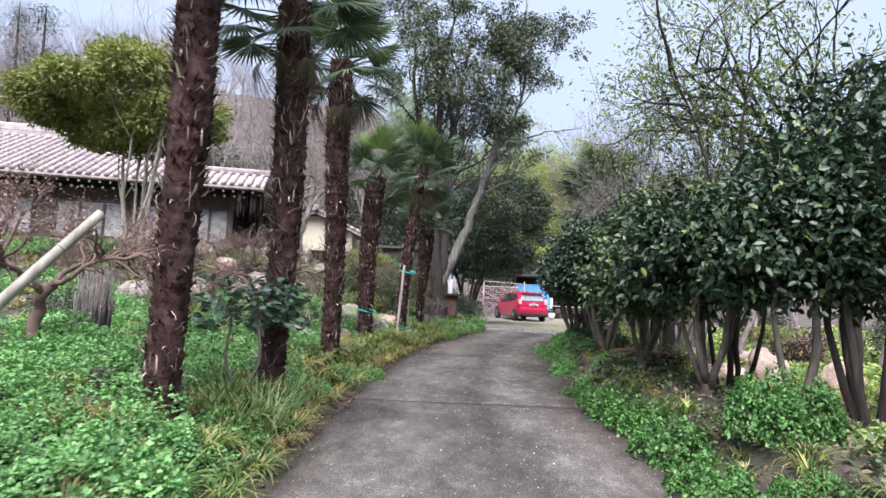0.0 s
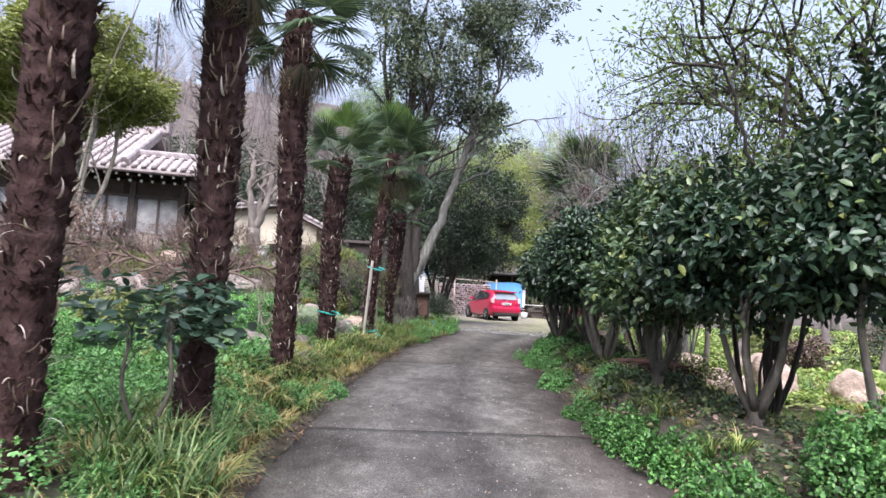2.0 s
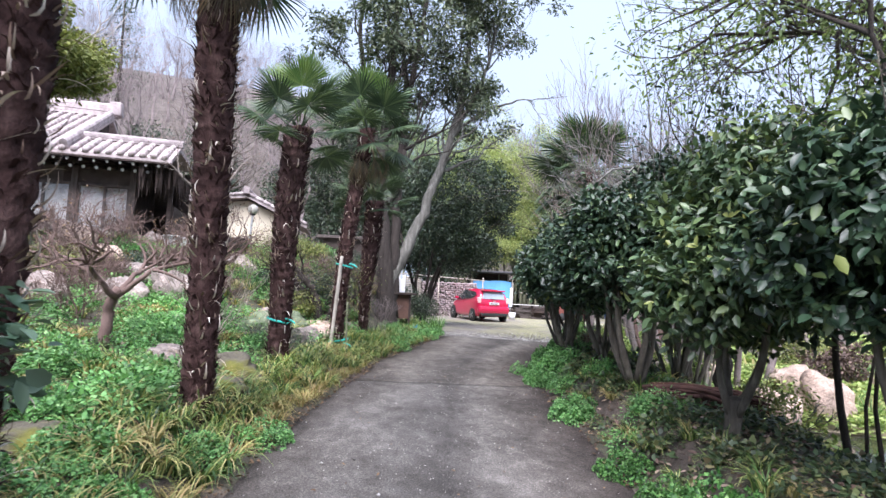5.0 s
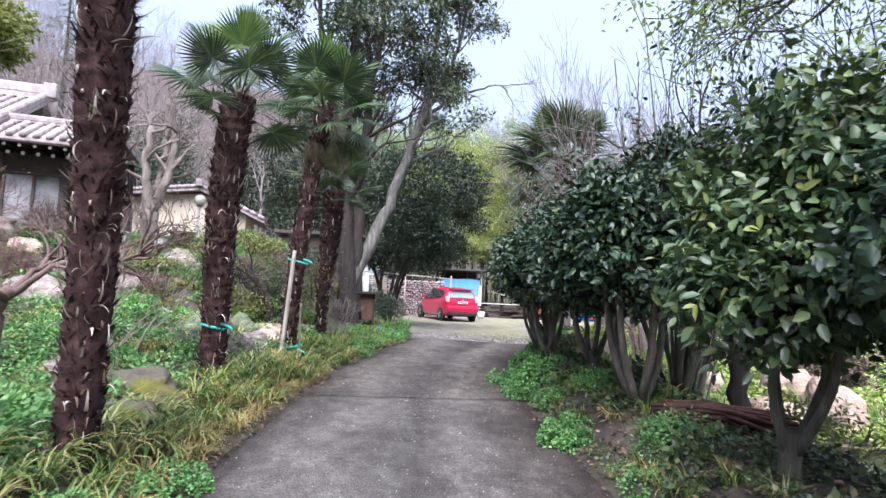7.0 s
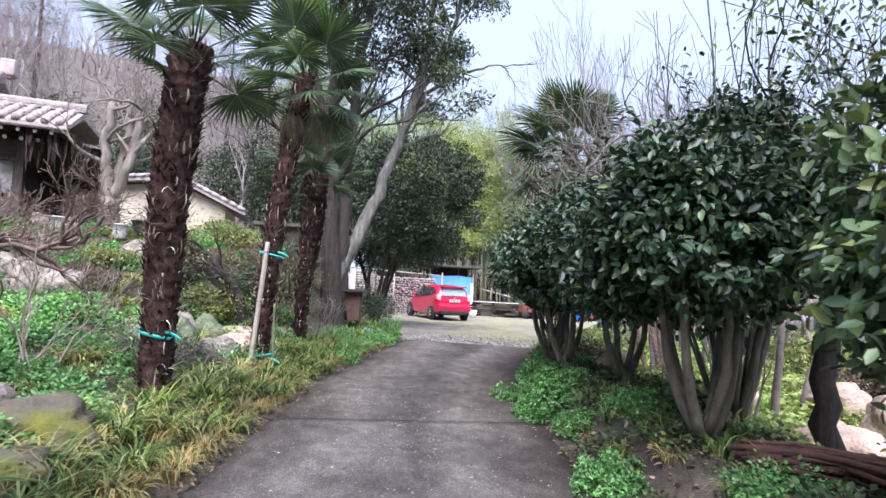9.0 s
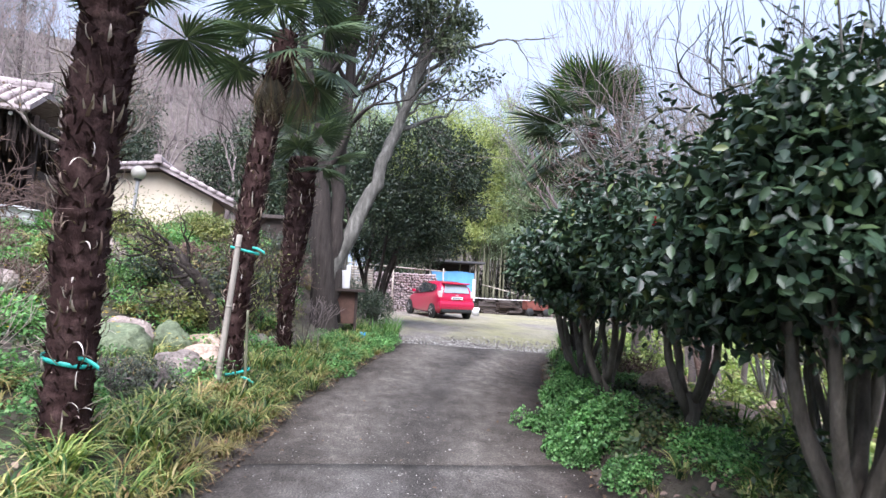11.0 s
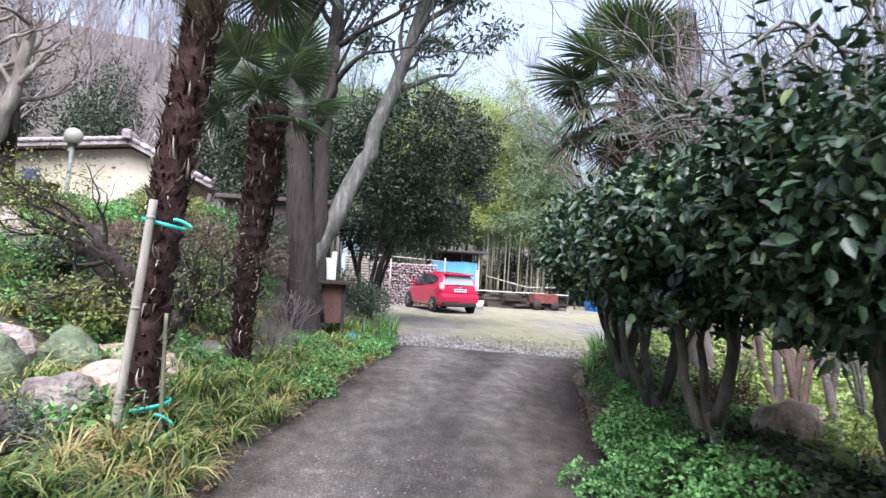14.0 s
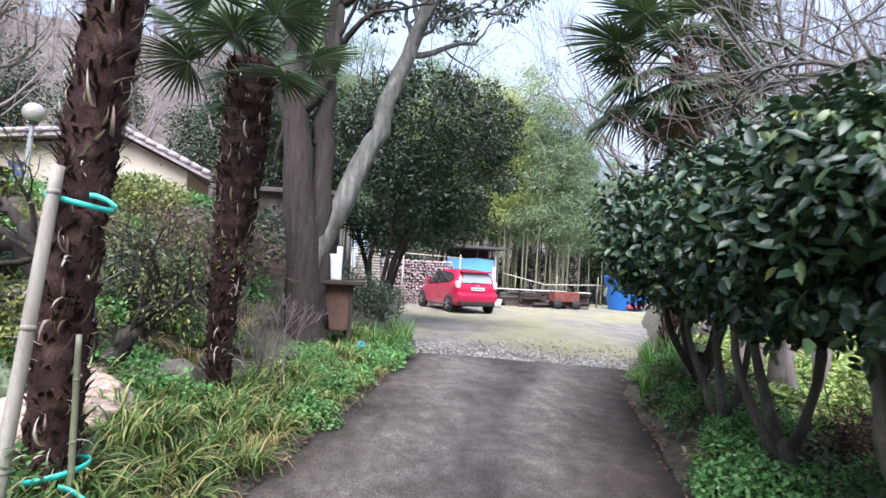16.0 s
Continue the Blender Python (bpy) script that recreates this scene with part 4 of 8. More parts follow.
FARHERBS = [herb_mesh(140 + k, 0.2 + 0.03 * k, 0.17 + 0.02 * k, 440, 0.036, M_HERB, False) for k in range(4)]
TUFTS = [tuft_mesh(50 + k, 62, 0.27 + 0.03 * k, 0.0125, M_GRASS, spread=0.08, arch=(1.3, 3.0)) for k in range(4)]
DRYTUFTS = [tuft_mesh(60 + k, 60, 0.25 + 0.03 * k, 0.011, M_DRYGRASS, spread=0.08, arch=(1.6, 3.2)) for k in range(3)]
M_LIMEHERB = leaf_mat("lime_herb_leaf", [(0.0, (0.12, 0.2, 0.05)), (0.5, (0.32, 0.45, 0.12)), (1.0, (0.55, 0.62, 0.24))], 0.55, 0.3)
YELLOWHERBS = [herb_mesh(90 + k, 0.2, 0.18, 240, 0.055, M_LIMEHERB, False) for k in range(3)]
# Dull creeper leaf, kept dark so the shade between cushions is in its colour.
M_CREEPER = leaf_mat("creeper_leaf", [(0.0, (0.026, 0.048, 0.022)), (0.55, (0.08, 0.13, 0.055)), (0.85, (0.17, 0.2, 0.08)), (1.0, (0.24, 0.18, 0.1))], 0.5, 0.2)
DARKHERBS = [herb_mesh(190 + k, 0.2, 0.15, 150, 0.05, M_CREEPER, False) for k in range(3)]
LONGTUFTS = [tuft_mesh(170 + k, 64, 0.46, 0.0125, M_LONGBLADE, spread=0.09, arch=(0.8, 2.6)) for k in range(3)]
IRIS = [tuft_mesh(70 + k, 34, 0.42, 0.014, M_FERN, arch=(0.2, 1.1)) for k in range(2)]

gr = np.random.default_rng(5)


def plant(mesh_list, name, x, y, label, category, group, scale=(0.8, 1.25), dz=0.0, flat=1.0):
    s = gr.uniform(*scale)
    ob = put(name, mesh_list[int(gr.integers(len(mesh_list)))], None, "", Matrix.Translation((x, y, at(x, y, dz))) @ Euler((gr.uniform(-0.1, 0.1), gr.uniform(-0.1, 0.1), gr.uniform(0, 6.28))).to_matrix().to_4x4() @ Matrix.Diagonal((s, s, s * flat, 1)))
    return tagged(ob, label, category, group)


STUFF = {}


def spread_of(mesh_list, key, x, y, scale=(0.8, 1.25), dz=0.0, flat=1.0):
    """Notes one more plant of a kind that is later joined into one sheet of growth."""
    me = mesh_list[int(gr.integers(len(mesh_list)))]
    s = gr.uniform(*scale)
    m = Matrix.Translation((x, y, at(x, y, dz))) @ Euler((gr.uniform(-0.1, 0.1), gr.uniform(-0.1, 0.1), gr.uniform(0, 6.28))).to_matrix().to_4x4() @ Matrix.Diagonal((s, s, s * flat, 1))
    STUFF.setdefault(key, []).append((me, np.array(m)))


def lay(key, name, label, category):
    Vs, Qs, n, cache = [], [], 0, {}
    mat = STUFF[key][0][0].materials[0]
    for me, m in STUFF[key]:
        if me.name not in cache:
            v = np.zeros(len(me.vertices) * 3, np.float32)
            me.vertices.foreach_get("co", v)
            q = np.zeros(len(me.loops), np.int32)
            me.loops.foreach_get("vertex_index", q)
            cache[me.name] = (v.reshape(-1, 3), q.reshape(-1, 4))
        v, q = cache[me.name]
        Vs.append(v @ m[:3, :3].T + m[:3, 3])
        Qs.append(q + n)
        n += len(v)
    return tagged(put(name, mesh_np(name, np.vstack(Vs), np.vstack(Qs), mat=mat)), label, category, kind="stuff")


DRY = "straw-coloured withered tuft along the drive"
HERB = "bright green cushion of toothed herb leaves"
# edging on the bank side
y = 0.8
while y < 19.4:
    e = float(left_edge(y))
    for off in (0.14, 0.34, 0.55, 0.8) if y > 5 else (0.14, 0.34, 0.52):
        xx, yy = e - off + gr.uniform(-0.07, 0.07), y + gr.uniform(-0.1, 0.1)
        dry = gr.random() < (0.42 if off < 0.3 else 0.16) * (2.1 if 5.0 < yy < 11.5 else 1.0) * (1.0 if yy < 14.5 else 0.25)
        if off > 0.7 and gr.random() < 0.45:
            continue
        if off > 0.3 and (yy < 7 or yy > 14.5) and gr.random() < 0.2:
            spread_of(HERBS, "herbs", xx, yy, (0.6, 1.0), -0.02)
        elif dry:
            spread_of(DRYTUFTS, "dry_edge", xx, yy, (0.75, 1.2))
        else:
            spread_of(TUFTS, "turf", xx, yy, (0.95, 1.45) if 8 < yy < 15 else (0.75, 1.25))
    y += 0.19
# cushions in the garden
hx, hy_ = scatter(gr, 900, -7.5, 0.4, 0.6, 15.5, lambda x, y: (left_edge(y) - x > 0.75) & (left_edge(y) - x < 5.6))
dens = np.array([noise.noise(Vector((a * 0.7, b * 0.7, 3.3))) for a, b in zip(hx, hy_)])
for a, b, q in zip(hx, hy_, dens):
    if q > (0.1 if b < 6.5 else 0.04):
        spread_of(HERBS if b < 6.5 else FARHERBS, "herbs", a, b, (0.75, 1.5), -0.02)
    # dark creepers fill the gaps to darken them
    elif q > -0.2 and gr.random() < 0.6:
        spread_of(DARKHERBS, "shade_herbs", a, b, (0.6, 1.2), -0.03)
for a, b, s in [(-1.75, 2.45, 1.9), (-2.4, 2.75, 1.9), (-3.0, 2.6, 1.7), (-1.9, 3.2, 1.5), (-2.6, 3.4, 1.6), (-3.3, 3.2, 1.6), (-1.6, 1.9, 1.5), (-2.2, 1.6, 1.8), (-2.3, 4.9, 1.5), (-2.9, 4.9, 1.7), (-2.2, 5.7, 1.4), (-2.8, 6.1, 1.6), (-3.5, 5.4, 1.8), (-1.55, 6.0, 1.0), (-1.9, 6.6, 1.2), (-2.5, 7.2, 1.5), (-3.3, 7.1, 1.7), (-1.45, 7.1, 0.9), (-2.0, 8.1, 1.2), (-2.9, 8.3, 1.5), (-3.8, 8.0, 1.8), (-4.2, 6.4, 1.8), (-2.6, 10.7, 1.3), (-1.9, 11.4, 1.1), (-3.3, 11.2, 1.4), (0.1, 16.1, 1.1), (0.35, 16.8, 1.1), (-0.05, 15.2, 1.2), (0.75, 18.2, 1.3), (0.9, 18.9, 1.3), (0.5, 17.7, 1.3), (-1.15, 7.9, 1.0)]:
    plant(BIGMOUNDS if s > 1.3 else MOUNDS, "herb_cushion", a, b, HERB, "herb", "herbs under the palms", (s * 0.5, s * 0.6) if s > 1.3 else (s * 0.72, s * 0.85), -0.03, 1.15)
for a, b in [(1.25, 19.9), (1.05, 19.5), (1.3, 20.4), (0.85, 19.0), (0.7, 18.6), (1.1, 20.2), (0.4, 18.3), (1.35, 20.9), (1.2, 21.4)]:
    plant(IRIS, "iris_clump", a, b, "tall green strap-leaved clump at the end of the bank", "plant", "strap-leaved plants", (1.0, 1.4))
for a, b in zip(gr.uniform(-6.5, -1.9, 110), gr.uniform(1.0, 9.0, 110)):
    dry = gr.random() < 0.65
    spread_of(DRYTUFTS if dry else TUFTS, "dry_edge" if dry else "turf", a, b, (0.8, 1.25))
for a, b in [(-1.67, 4.1), (-1.5, 4.29), (-1.4, 4.5), (-1.9, 4.6), (-1.72, 4.88), (-1.62, 4.48), (-1.53, 5.09), (-1.86, 4.3)]:
    plant(LONGTUFTS, "long_grass", a, b, "clump of long arching green blades under the palms", "grass", "long grass under the palms", (0.9, 1.25))
# the bank below the house
hx, hy_ = scatter(gr, 1500, -13, -0.4, 8, 20.5, lambda x, y: (left_edge(y) - x > 1.2) & (-0.354 * x + 0.935 * y > 9.5) & (-0.354 * x + 0.935 * y < 20.5))
dens = np.array([noise.noise(Vector((a * 0.9, b * 0.9, 7.7))) for a, b in zip(hx, hy_)])
for a, b, q in zip(hx, hy_, dens):
    if q > (-0.02 if b < 12.5 else 0.16):
        spread_of(FARHERBS, "herbs", a, b, (0.7, 1.4), -0.03)
    elif q > -0.12 and gr.random() < 0.6:
        spread_of(TUFTS, "turf", a, b, (0.8, 1.3))
    elif gr.random() < 0.35:
        spread_of(DRYTUFTS, "dry_edge", a, b, (0.9, 1.4))
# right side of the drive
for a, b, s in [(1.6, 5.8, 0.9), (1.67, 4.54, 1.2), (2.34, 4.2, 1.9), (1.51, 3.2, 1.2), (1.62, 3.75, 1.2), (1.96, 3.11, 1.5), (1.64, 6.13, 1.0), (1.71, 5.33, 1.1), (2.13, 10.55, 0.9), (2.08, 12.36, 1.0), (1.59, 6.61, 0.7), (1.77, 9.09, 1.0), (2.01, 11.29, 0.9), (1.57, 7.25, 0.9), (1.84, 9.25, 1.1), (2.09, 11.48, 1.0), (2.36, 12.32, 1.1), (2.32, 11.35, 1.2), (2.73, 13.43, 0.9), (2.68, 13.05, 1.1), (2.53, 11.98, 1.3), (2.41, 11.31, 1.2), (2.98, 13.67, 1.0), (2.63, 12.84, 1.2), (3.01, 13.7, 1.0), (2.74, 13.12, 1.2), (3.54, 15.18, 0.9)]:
    plant((SHADEDBIG if s > 1.3 else SHADEDMOUNDS) if b < 8 else MOUNDS, "herb_cushion", a, b, HERB, "herb", "herbs under the clipped trees", (s * 0.42, s * 0.5) if s > 1.3 else (s * 0.75, s * 0.92), -0.03, 1.65 if b < 7 else 1.35)
hx, hy_ = scatter(gr, 2600, 1.4, 7, 1.6, 18, lambda x, y: (x - right_edge(y) > 0.12) & (x - right_edge(y) < 1.5))
for a, b in zip(hx[:760], hy_[:760]):
    q = noise.noise(Vector((a * 1.1, b * 1.1, 1.7)))
    if q > 0.3 and b > 7:
        spread_of(FARHERBS, "herbs", a, b, (0.5, 0.95), -0.02)
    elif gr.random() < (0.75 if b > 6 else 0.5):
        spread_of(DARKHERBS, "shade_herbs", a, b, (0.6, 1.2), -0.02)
    elif gr.random() < 0.3:
        spread_of(TUFTS, "turf", a, b, (0.6, 1.0))
y = 2.5
while y < 17.8:
    e = float(right_edge(y))
    for off in (0.12, 0.35):
        if gr.random() < 0.55:
            dry = gr.random() > 0.72
            spread_of(DRYTUFTS if dry else TUFTS, "dry_edge" if dry else "turf", e + off + gr.uniform(-0.05, 0.12), y + gr.uniform(-0.1, 0.1), (0.45, 0.8))
    y += 0.24
for a, b in [(3.68, 16.39), (3.69, 16.09), (3.78, 15.96), (4.19, 16.45), (4.14, 17.15), (4.32, 16.98), (4.35, 17.6), (4.6, 17.9), (4.2, 17.2), (4.05, 16.9)]:
    plant(IRIS, "iris_clump", a, b, "tall green strap-leaved clump beside the drive", "plant", "strap-leaved plants", (0.9, 1.25))
# garden beyond the clipped trees
rx, ry = scatter(gr, 2600, 3.0, 9, 3, 20, lambda x, y: (x - right_edge(y) > 1.0) & ((((x - 5.3) / 1.4) ** 2 + ((y - 8.6) / 1.9) ** 2) > 1))
for a, b in zip(rx[:1250], ry[:1250]):
    k = gr.random()
    if k < 0.62:
        spread_of(HERBS, "garden_herbs", a, b, (1.0, 1.9), -0.02, 0.7)
    elif k < 0.75:
        spread_of(IRIS, "iris", a, b, (0.6, 1.1))
    else:
        spread_of(DRYTUFTS, "dry_edge", a, b, (0.9, 1.5))
for a, b in zip(gr.uniform(7.5, 22, 620), gr.uniform(4, 32, 620)):
    if a - float(right_edge(b)) > 1.5:
        k = gr.random()
        spread_of(*((HERBS, "garden_herbs") if k < 0.5 else (DARKHERBS, "shade_herbs") if k < 0.75 else (DRYTUFTS, "dry_edge")), a, b, (1.6, 3.0), -0.03, 0.7)
for a, b in [(4.3, 7.0), (4.5, 7.3), (4.25, 7.6), (4.6, 7.7), (4.2, 8.2), (4.45, 8.0)]:
    plant(IRIS, "iris_clump", a, b, "fresh green strap-leaved clump near the pond", "plant", "strap-leaved plants", (1.0, 1.3))

lay("turf", "lily_turf", "arching green lily turf edging the drive", "grass")
lay("dry_edge", "withered_grass", "straw-coloured withered blades along the drive", "grass")
lay("herbs", "low_herbs", "bright green low herbs covering the garden floor", "herbs")
STUFF["garden_herbs"] = [(YELLOWHERBS[i % 3], m) for i, (me, m) in enumerate(STUFF["garden_herbs"])]
lay("garden_herbs", "garden_herbs", "bright yellow-green herbs beyond the clipped trees", "herbs")
lay("shade_herbs", "shade_herbs", "dull dark green creeping plants, coloured dark for the shade they fill", "herbs")
lay("iris", "strap_leaves", "fresh green strap-leaved plants in the garden", "plants")

# fallen leaves along both edges
n = 5200
yy = gr.uniform(0, 20, n)
sideL = gr.random(n) < 0.5
xx = np.where(sideL, left_edge(yy) - gr.exponential(0.28, n) + 0.1, right_edge(yy) + gr.exponential(0.4, n) - 0.12)
pos = np.stack([xx, yy, np.maximum(land_z(xx, yy), road_z(yy) * ((xx > left_edge(yy)) & (xx < right_edge(yy))) - 9 * ~((xx > left_edge(yy)) & (xx < right_edge(yy)))) + 0.008], 1)
ax = ball(n, gr) * np.array([1, 1, 0.2])
L = gr.uniform(0.02, 0.055, n)
V, Q, T = leaves(pos, ax, np.array([0, 0, 1.0]) + gr.normal(0, 0.25, (n, 3)), L, L * 0.5)
tagged(put("fallen_leaves", mesh_np("fallen_leaves", V, Q, T, M_DEADLEAF)), "brown fallen leaves along the edges of the drive", "leaf litter", kind="stuff")
n = 240
yy = gr.uniform(1, 19, n)
xx = left_edge(yy) + (right_edge(yy) - left_edge(yy)) * gr.random(n)
pos = np.stack([xx, yy, road_z(yy) + 0.012], 1)
L = gr.uniform(0.012, 0.04, n)
V, Q, T = leaves(pos, ball(n, gr) * np.array([1, 1, 0.1]), np.array([0, 0, 1.0]) + gr.normal(0, 0.2, (n, 3)), L, L * 0.5)
tagged(put("scattered_leaves", mesh_np("scattered_leaves", V, Q, T, M_DEADLEAF)), "a few dark leaves lying on the concrete", "leaf litter", kind="stuff")


# ---- rocks ----
def rock(x, y, sx, sy, sz, seed, mat, label, sink=0.33, rz=0):
    bm = bmesh.new()
    bmesh.ops.create_icosphere(bm, subdivisions=4, radius=1.0)
    for v in bm.verts:
        c = v.co.copy()
        n1 = noise.noise(c * 1.1 + Vector((seed * 3.1, 0, 0)))
        n2 = noise.noise(c * 2.7 + Vector((0, seed * 1.7, 0)))
        n3 = noise.cell(c * 1.6 + Vector((seed, seed, 0)))
        n4 = noise.noise(c * 8 + Vector((0, seed * 1.7, 3)))
        v.co = c * (1 + 0.28 * n1 + 0.12 * n2 + 0.1 * n3 + 0.03 * n4)
        v.co = Vector((v.co.x * sx, v.co.y * sy, v.co.z * sz))
    me = bpy.data.meshes.new("boulder")
    bm.to_mesh(me)
    bm.free()
    me.materials.append(mat)
    for p in me.polygons:
        p.use_smooth = True
    return tagged(put("boulder", me, None, "", pose(x, y, at(x, y) + sz * (1 - 2 * sink), 0, 0, rz)), label, "rock", "garden rocks")


rock(3.33, 12.28, 0.27, 0.2, 0.2, 81, M_PINKROCK, "pinkish boulder in the garden beyond the row", rz=25)
rock(3.6, 11.7, 0.3, 0.24, 0.16, 82, M_PINKROCK, "flat pale stone in the garden beyond the row")
rock(5.1, 14.3, 0.34, 0.28, 0.26, 83, M_ROCK, "pale boulder among yellow-green herbs")
rock(3.85, 12.75, 0.22, 0.18, 0.15, 84, M_ROCK, "small pale stone among yellow-green herbs")
rock(-1.78, 9.25, 0.33, 0.26, 0.19, 1, M_MOSSROCK, "low brown boulder half covered in yellow moss")
rock(-2.55, 9.9, 0.25, 0.25, 0.14, 2, M_ROCK, "small pale stone among the herbs")
rock(-1.5, 12.95, 0.24, 0.2, 0.17, 4, M_ROCK, "pale boulder beside the staked palm")
rock(-1.45, 13.65, 0.26, 0.2, 0.17, 5, M_PINKROCK, "pinkish boulder at the palm's foot")
rock(-1.1, 14.8, 0.1, 0.42, 0.17, 6, M_ROCK, "narrow pale upright stone", rz=-35)
rock(-1.55, 14.3, 0.34, 0.22, 0.13, 7, M_PINKROCK, "flat pinkish stone beside the palm")
rock(-2.2, 13.1, 0.4, 0.28, 0.27, 8, M_GREENROCK, "large pale green lichened boulder in the bank", 0.45)
rock(-1.86, 13.95, 0.26, 0.2, 0.25, 85, M_GREENROCK, "pale green lichened boulder below the crooked tree", 0.4)
rock(-1.38, 11.4, 0.16, 0.13, 0.12, 86, M_MOSSROCK, "small brown stone sunk in the lily turf")
rock(-4.67, 14.0, 0.62, 0.35, 0.28, 71, M_ROCK, "long weathered boulder holding up the terrace")
rock(-5.71, 15.2, 0.3, 0.25, 0.2, 72, M_PINKROCK, "pale boulder among herbs on the terrace")
rock(-6.79, 16.0, 0.5, 0.35, 0.3, 73, M_PINKROCK, "pinkish boulder below the house")
rock(-1.3, 14.14, 0.3, 0.2, 0.12, 74, M_PINKROCK, "smooth peach-coloured flat stone beside the palm", rz=20)
rock(-3.7, 13.4, 0.4, 0.3, 0.3, 9, M_ROCK, "large weathered boulder in the bank")
rock(-2.1, 14.9, 0.3, 0.25, 0.25, 10, M_ROCK, "weathered boulder in the bank")
rock(-1.12, 13.85, 0.2, 0.18, 0.12, 17, M_PINKROCK, "flat pink stone at the palm's foot")
rock(-2.2, 13.5, 0.3, 0.22, 0.2, 18, M_ROCK, "brown weathered boulder among the herbs")
rock(-3.3, 15.6, 0.35, 0.25, 0.26, 19, M_ROCK, "brown weathered boulder in the bank")
rock(-4.4, 12.9, 0.42, 0.3, 0.26, 11, M_ROCK, "large pinkish boulder in the bank")
rock(-5.3, 12.2, 0.4, 0.3, 0.3, 12, M_ROCK, "large pinkish boulder in the bank")
rock(-6.2, 11.7, 0.45, 0.35, 0.3, 13, M_ROCK, "large pale boulder in the bank")
rock(-5.3, 5.9, 0.4, 0.4, 0.5, 14, M_ROCK, "tall pinkish boulder by the trained tree")
rock(-1.7, 8.6, 0.3, 0.22, 0.1, 15, M_MOSSROCK, "flat mossy stepping stone")
rock(-2.3, 6.9, 0.4, 0.25, 0.1, 16, M_MOSSROCK, "flat mossy stepping stone")
for k, (x, y, s) in enumerate([(-9.4, 17.6, 0.34), (-8.7, 17.9, 0.3), (-8.1, 17.8, 0.36), (-7.4, 18.1, 0.3), (-6.8, 18.0, 0.33), (-6.1, 18.3, 0.28)]):
    rock(x, y, s * 1.3, s, s * 0.8, 80 + k, M_ROCK, "pinkish brown footing stone in front of the house", 0.3, k * 25)
for k, (x, y, sx, sz) in enumerate([(4.9, 10.6, 0.6, 0.42), (5.9, 10.9, 0.65, 0.5), (6.9, 10.3, 0.6, 0.5), (7.1, 9.0, 0.6, 0.45), (6.9, 7.7, 0.6, 0.4), (4.0, 10.1, 0.4, 0.25), (6.2, 6.6, 0.5, 0.35), (5.2, 6.3, 0.45, 0.3), (4.6, 13.8, 0.4, 0.28), (5.4, 13.0, 0.5, 0.35), (5.0, 15.0, 0.4, 0.28), (6.4, 12.2, 0.6, 0.4), (4.1, 12.2, 0.3, 0.2), (7.5, 5.4, 0.6, 0.45)]):
    rock(x, y, sx * 0.75, sx * 0.55, sz * 0.75, 30 + k, M_PINKROCK, "pale pinkish weathered boulder around the garden pond", 0.3, k * 40)

m, nt, b, out = material("pond_water")
b.inputs["Base Color"].default_value = (0.03, 0.03, 0.022, 1)
b.inputs["Roughness"].default_value = 0.06
bump(nt, b, noise_of(nt, 9, 3), 0.12, 0.02)
ang = np.linspace(0, 2 * np.pi, 48, endpoint=False)
ring = np.stack([5.3 + 1.75 * np.cos(ang), 8.6 + 2.2 * np.sin(ang), np.full(48, -0.22)], 1)
V = np.vstack([ring, [[5.3, 8.6, -0.22]]])
T = np.stack([np.arange(48), (np.arange(48) + 1) % 48, np.full(48, 48)], 1)
tagged(put("pond_water", mesh_np("pond_water", V, None, T, m)), "dark still water of a small garden pond", "water", kind="structure")


# ---- dead fronds, stump, stakes ----
def pole(name, a, b_, r0, r1, mat, label, category, knots=0, group="", sides=10):
    a, b_ = np.array(a, float), np.array(b_, float)
    n = 14
    f = np.linspace(0, 1, n)[:, None]
    pts = a * 0 + (b_ - a) * f
    rad = np.linspace(r0, r1, n)
    root = thing(name, Matrix.Translation(a), label, category, group)
    V, Q, T = tube(pts, rad, sides, 0.02)
    put("cane", mesh_np("cane", V, Q, T, mat, True), root)
    if knots:
        d = (b_ - a) / n
        for k in range(knots // 2, n, knots):
            c = pts[k]
            V, Q, T = tube([c - d * 0.12, c, c + d * 0.12], [rad[k], rad[k] * 1.12, rad[k]], sides)
            put("node", mesh_np("node", V, Q, T, mat, True), root)
    return root


fr2 = np.random.default_rng(9)
M_DEADSTALK = surf("dead_stalk", [(0.3, (0.035, 0.016, 0.012)), (0.7, (0.12, 0.055, 0.042))], 5, 0.85, 0.2, 0.01, 30)
pile = thing("dead_frond_heap", pose(2.7, 8.3, at(2.7, 8.3)), "heap of dead reddish-brown palm leaves under the trees", "garden waste")
for k in range(70):
    a = np.array([fr2.uniform(-0.42, -0.1), fr2.uniform(0.05, 0.4), fr2.uniform(0.0, 0.16)])
    bq = np.array([fr2.uniform(0.1, 0.5), fr2.uniform(-0.45, -0.1), fr2.uniform(0.0, 0.16)])
    f = np.linspace(0, 1, 8)[:, None]
    pts = a + (bq - a) * f + np.array([0, 0, 0.05]) * np.sin(f * np.pi)
    V, Q, T = tube(pts, np.linspace(0.02, 0.008, 8) * fr2.uniform(0.6, 1.5), 5, 0.1, fr2)
    put("dead_stalk", mesh_np("dead_stalk", V, Q, T, M_DEADSTALK if k % 3 else M_FIBRE), pile)
st = thing("tree_stump", pose(-2.7, 4.25, at(-2.7, 4.25, -0.05)), "small rotten dark tree stump among herbs", "stump")
V, Q, T = tube([(0, 0, 0), (0, 0, 0.1), (0.01, 0, 0.22)], [0.11, 0.09, 0.085], 14, 0.12)
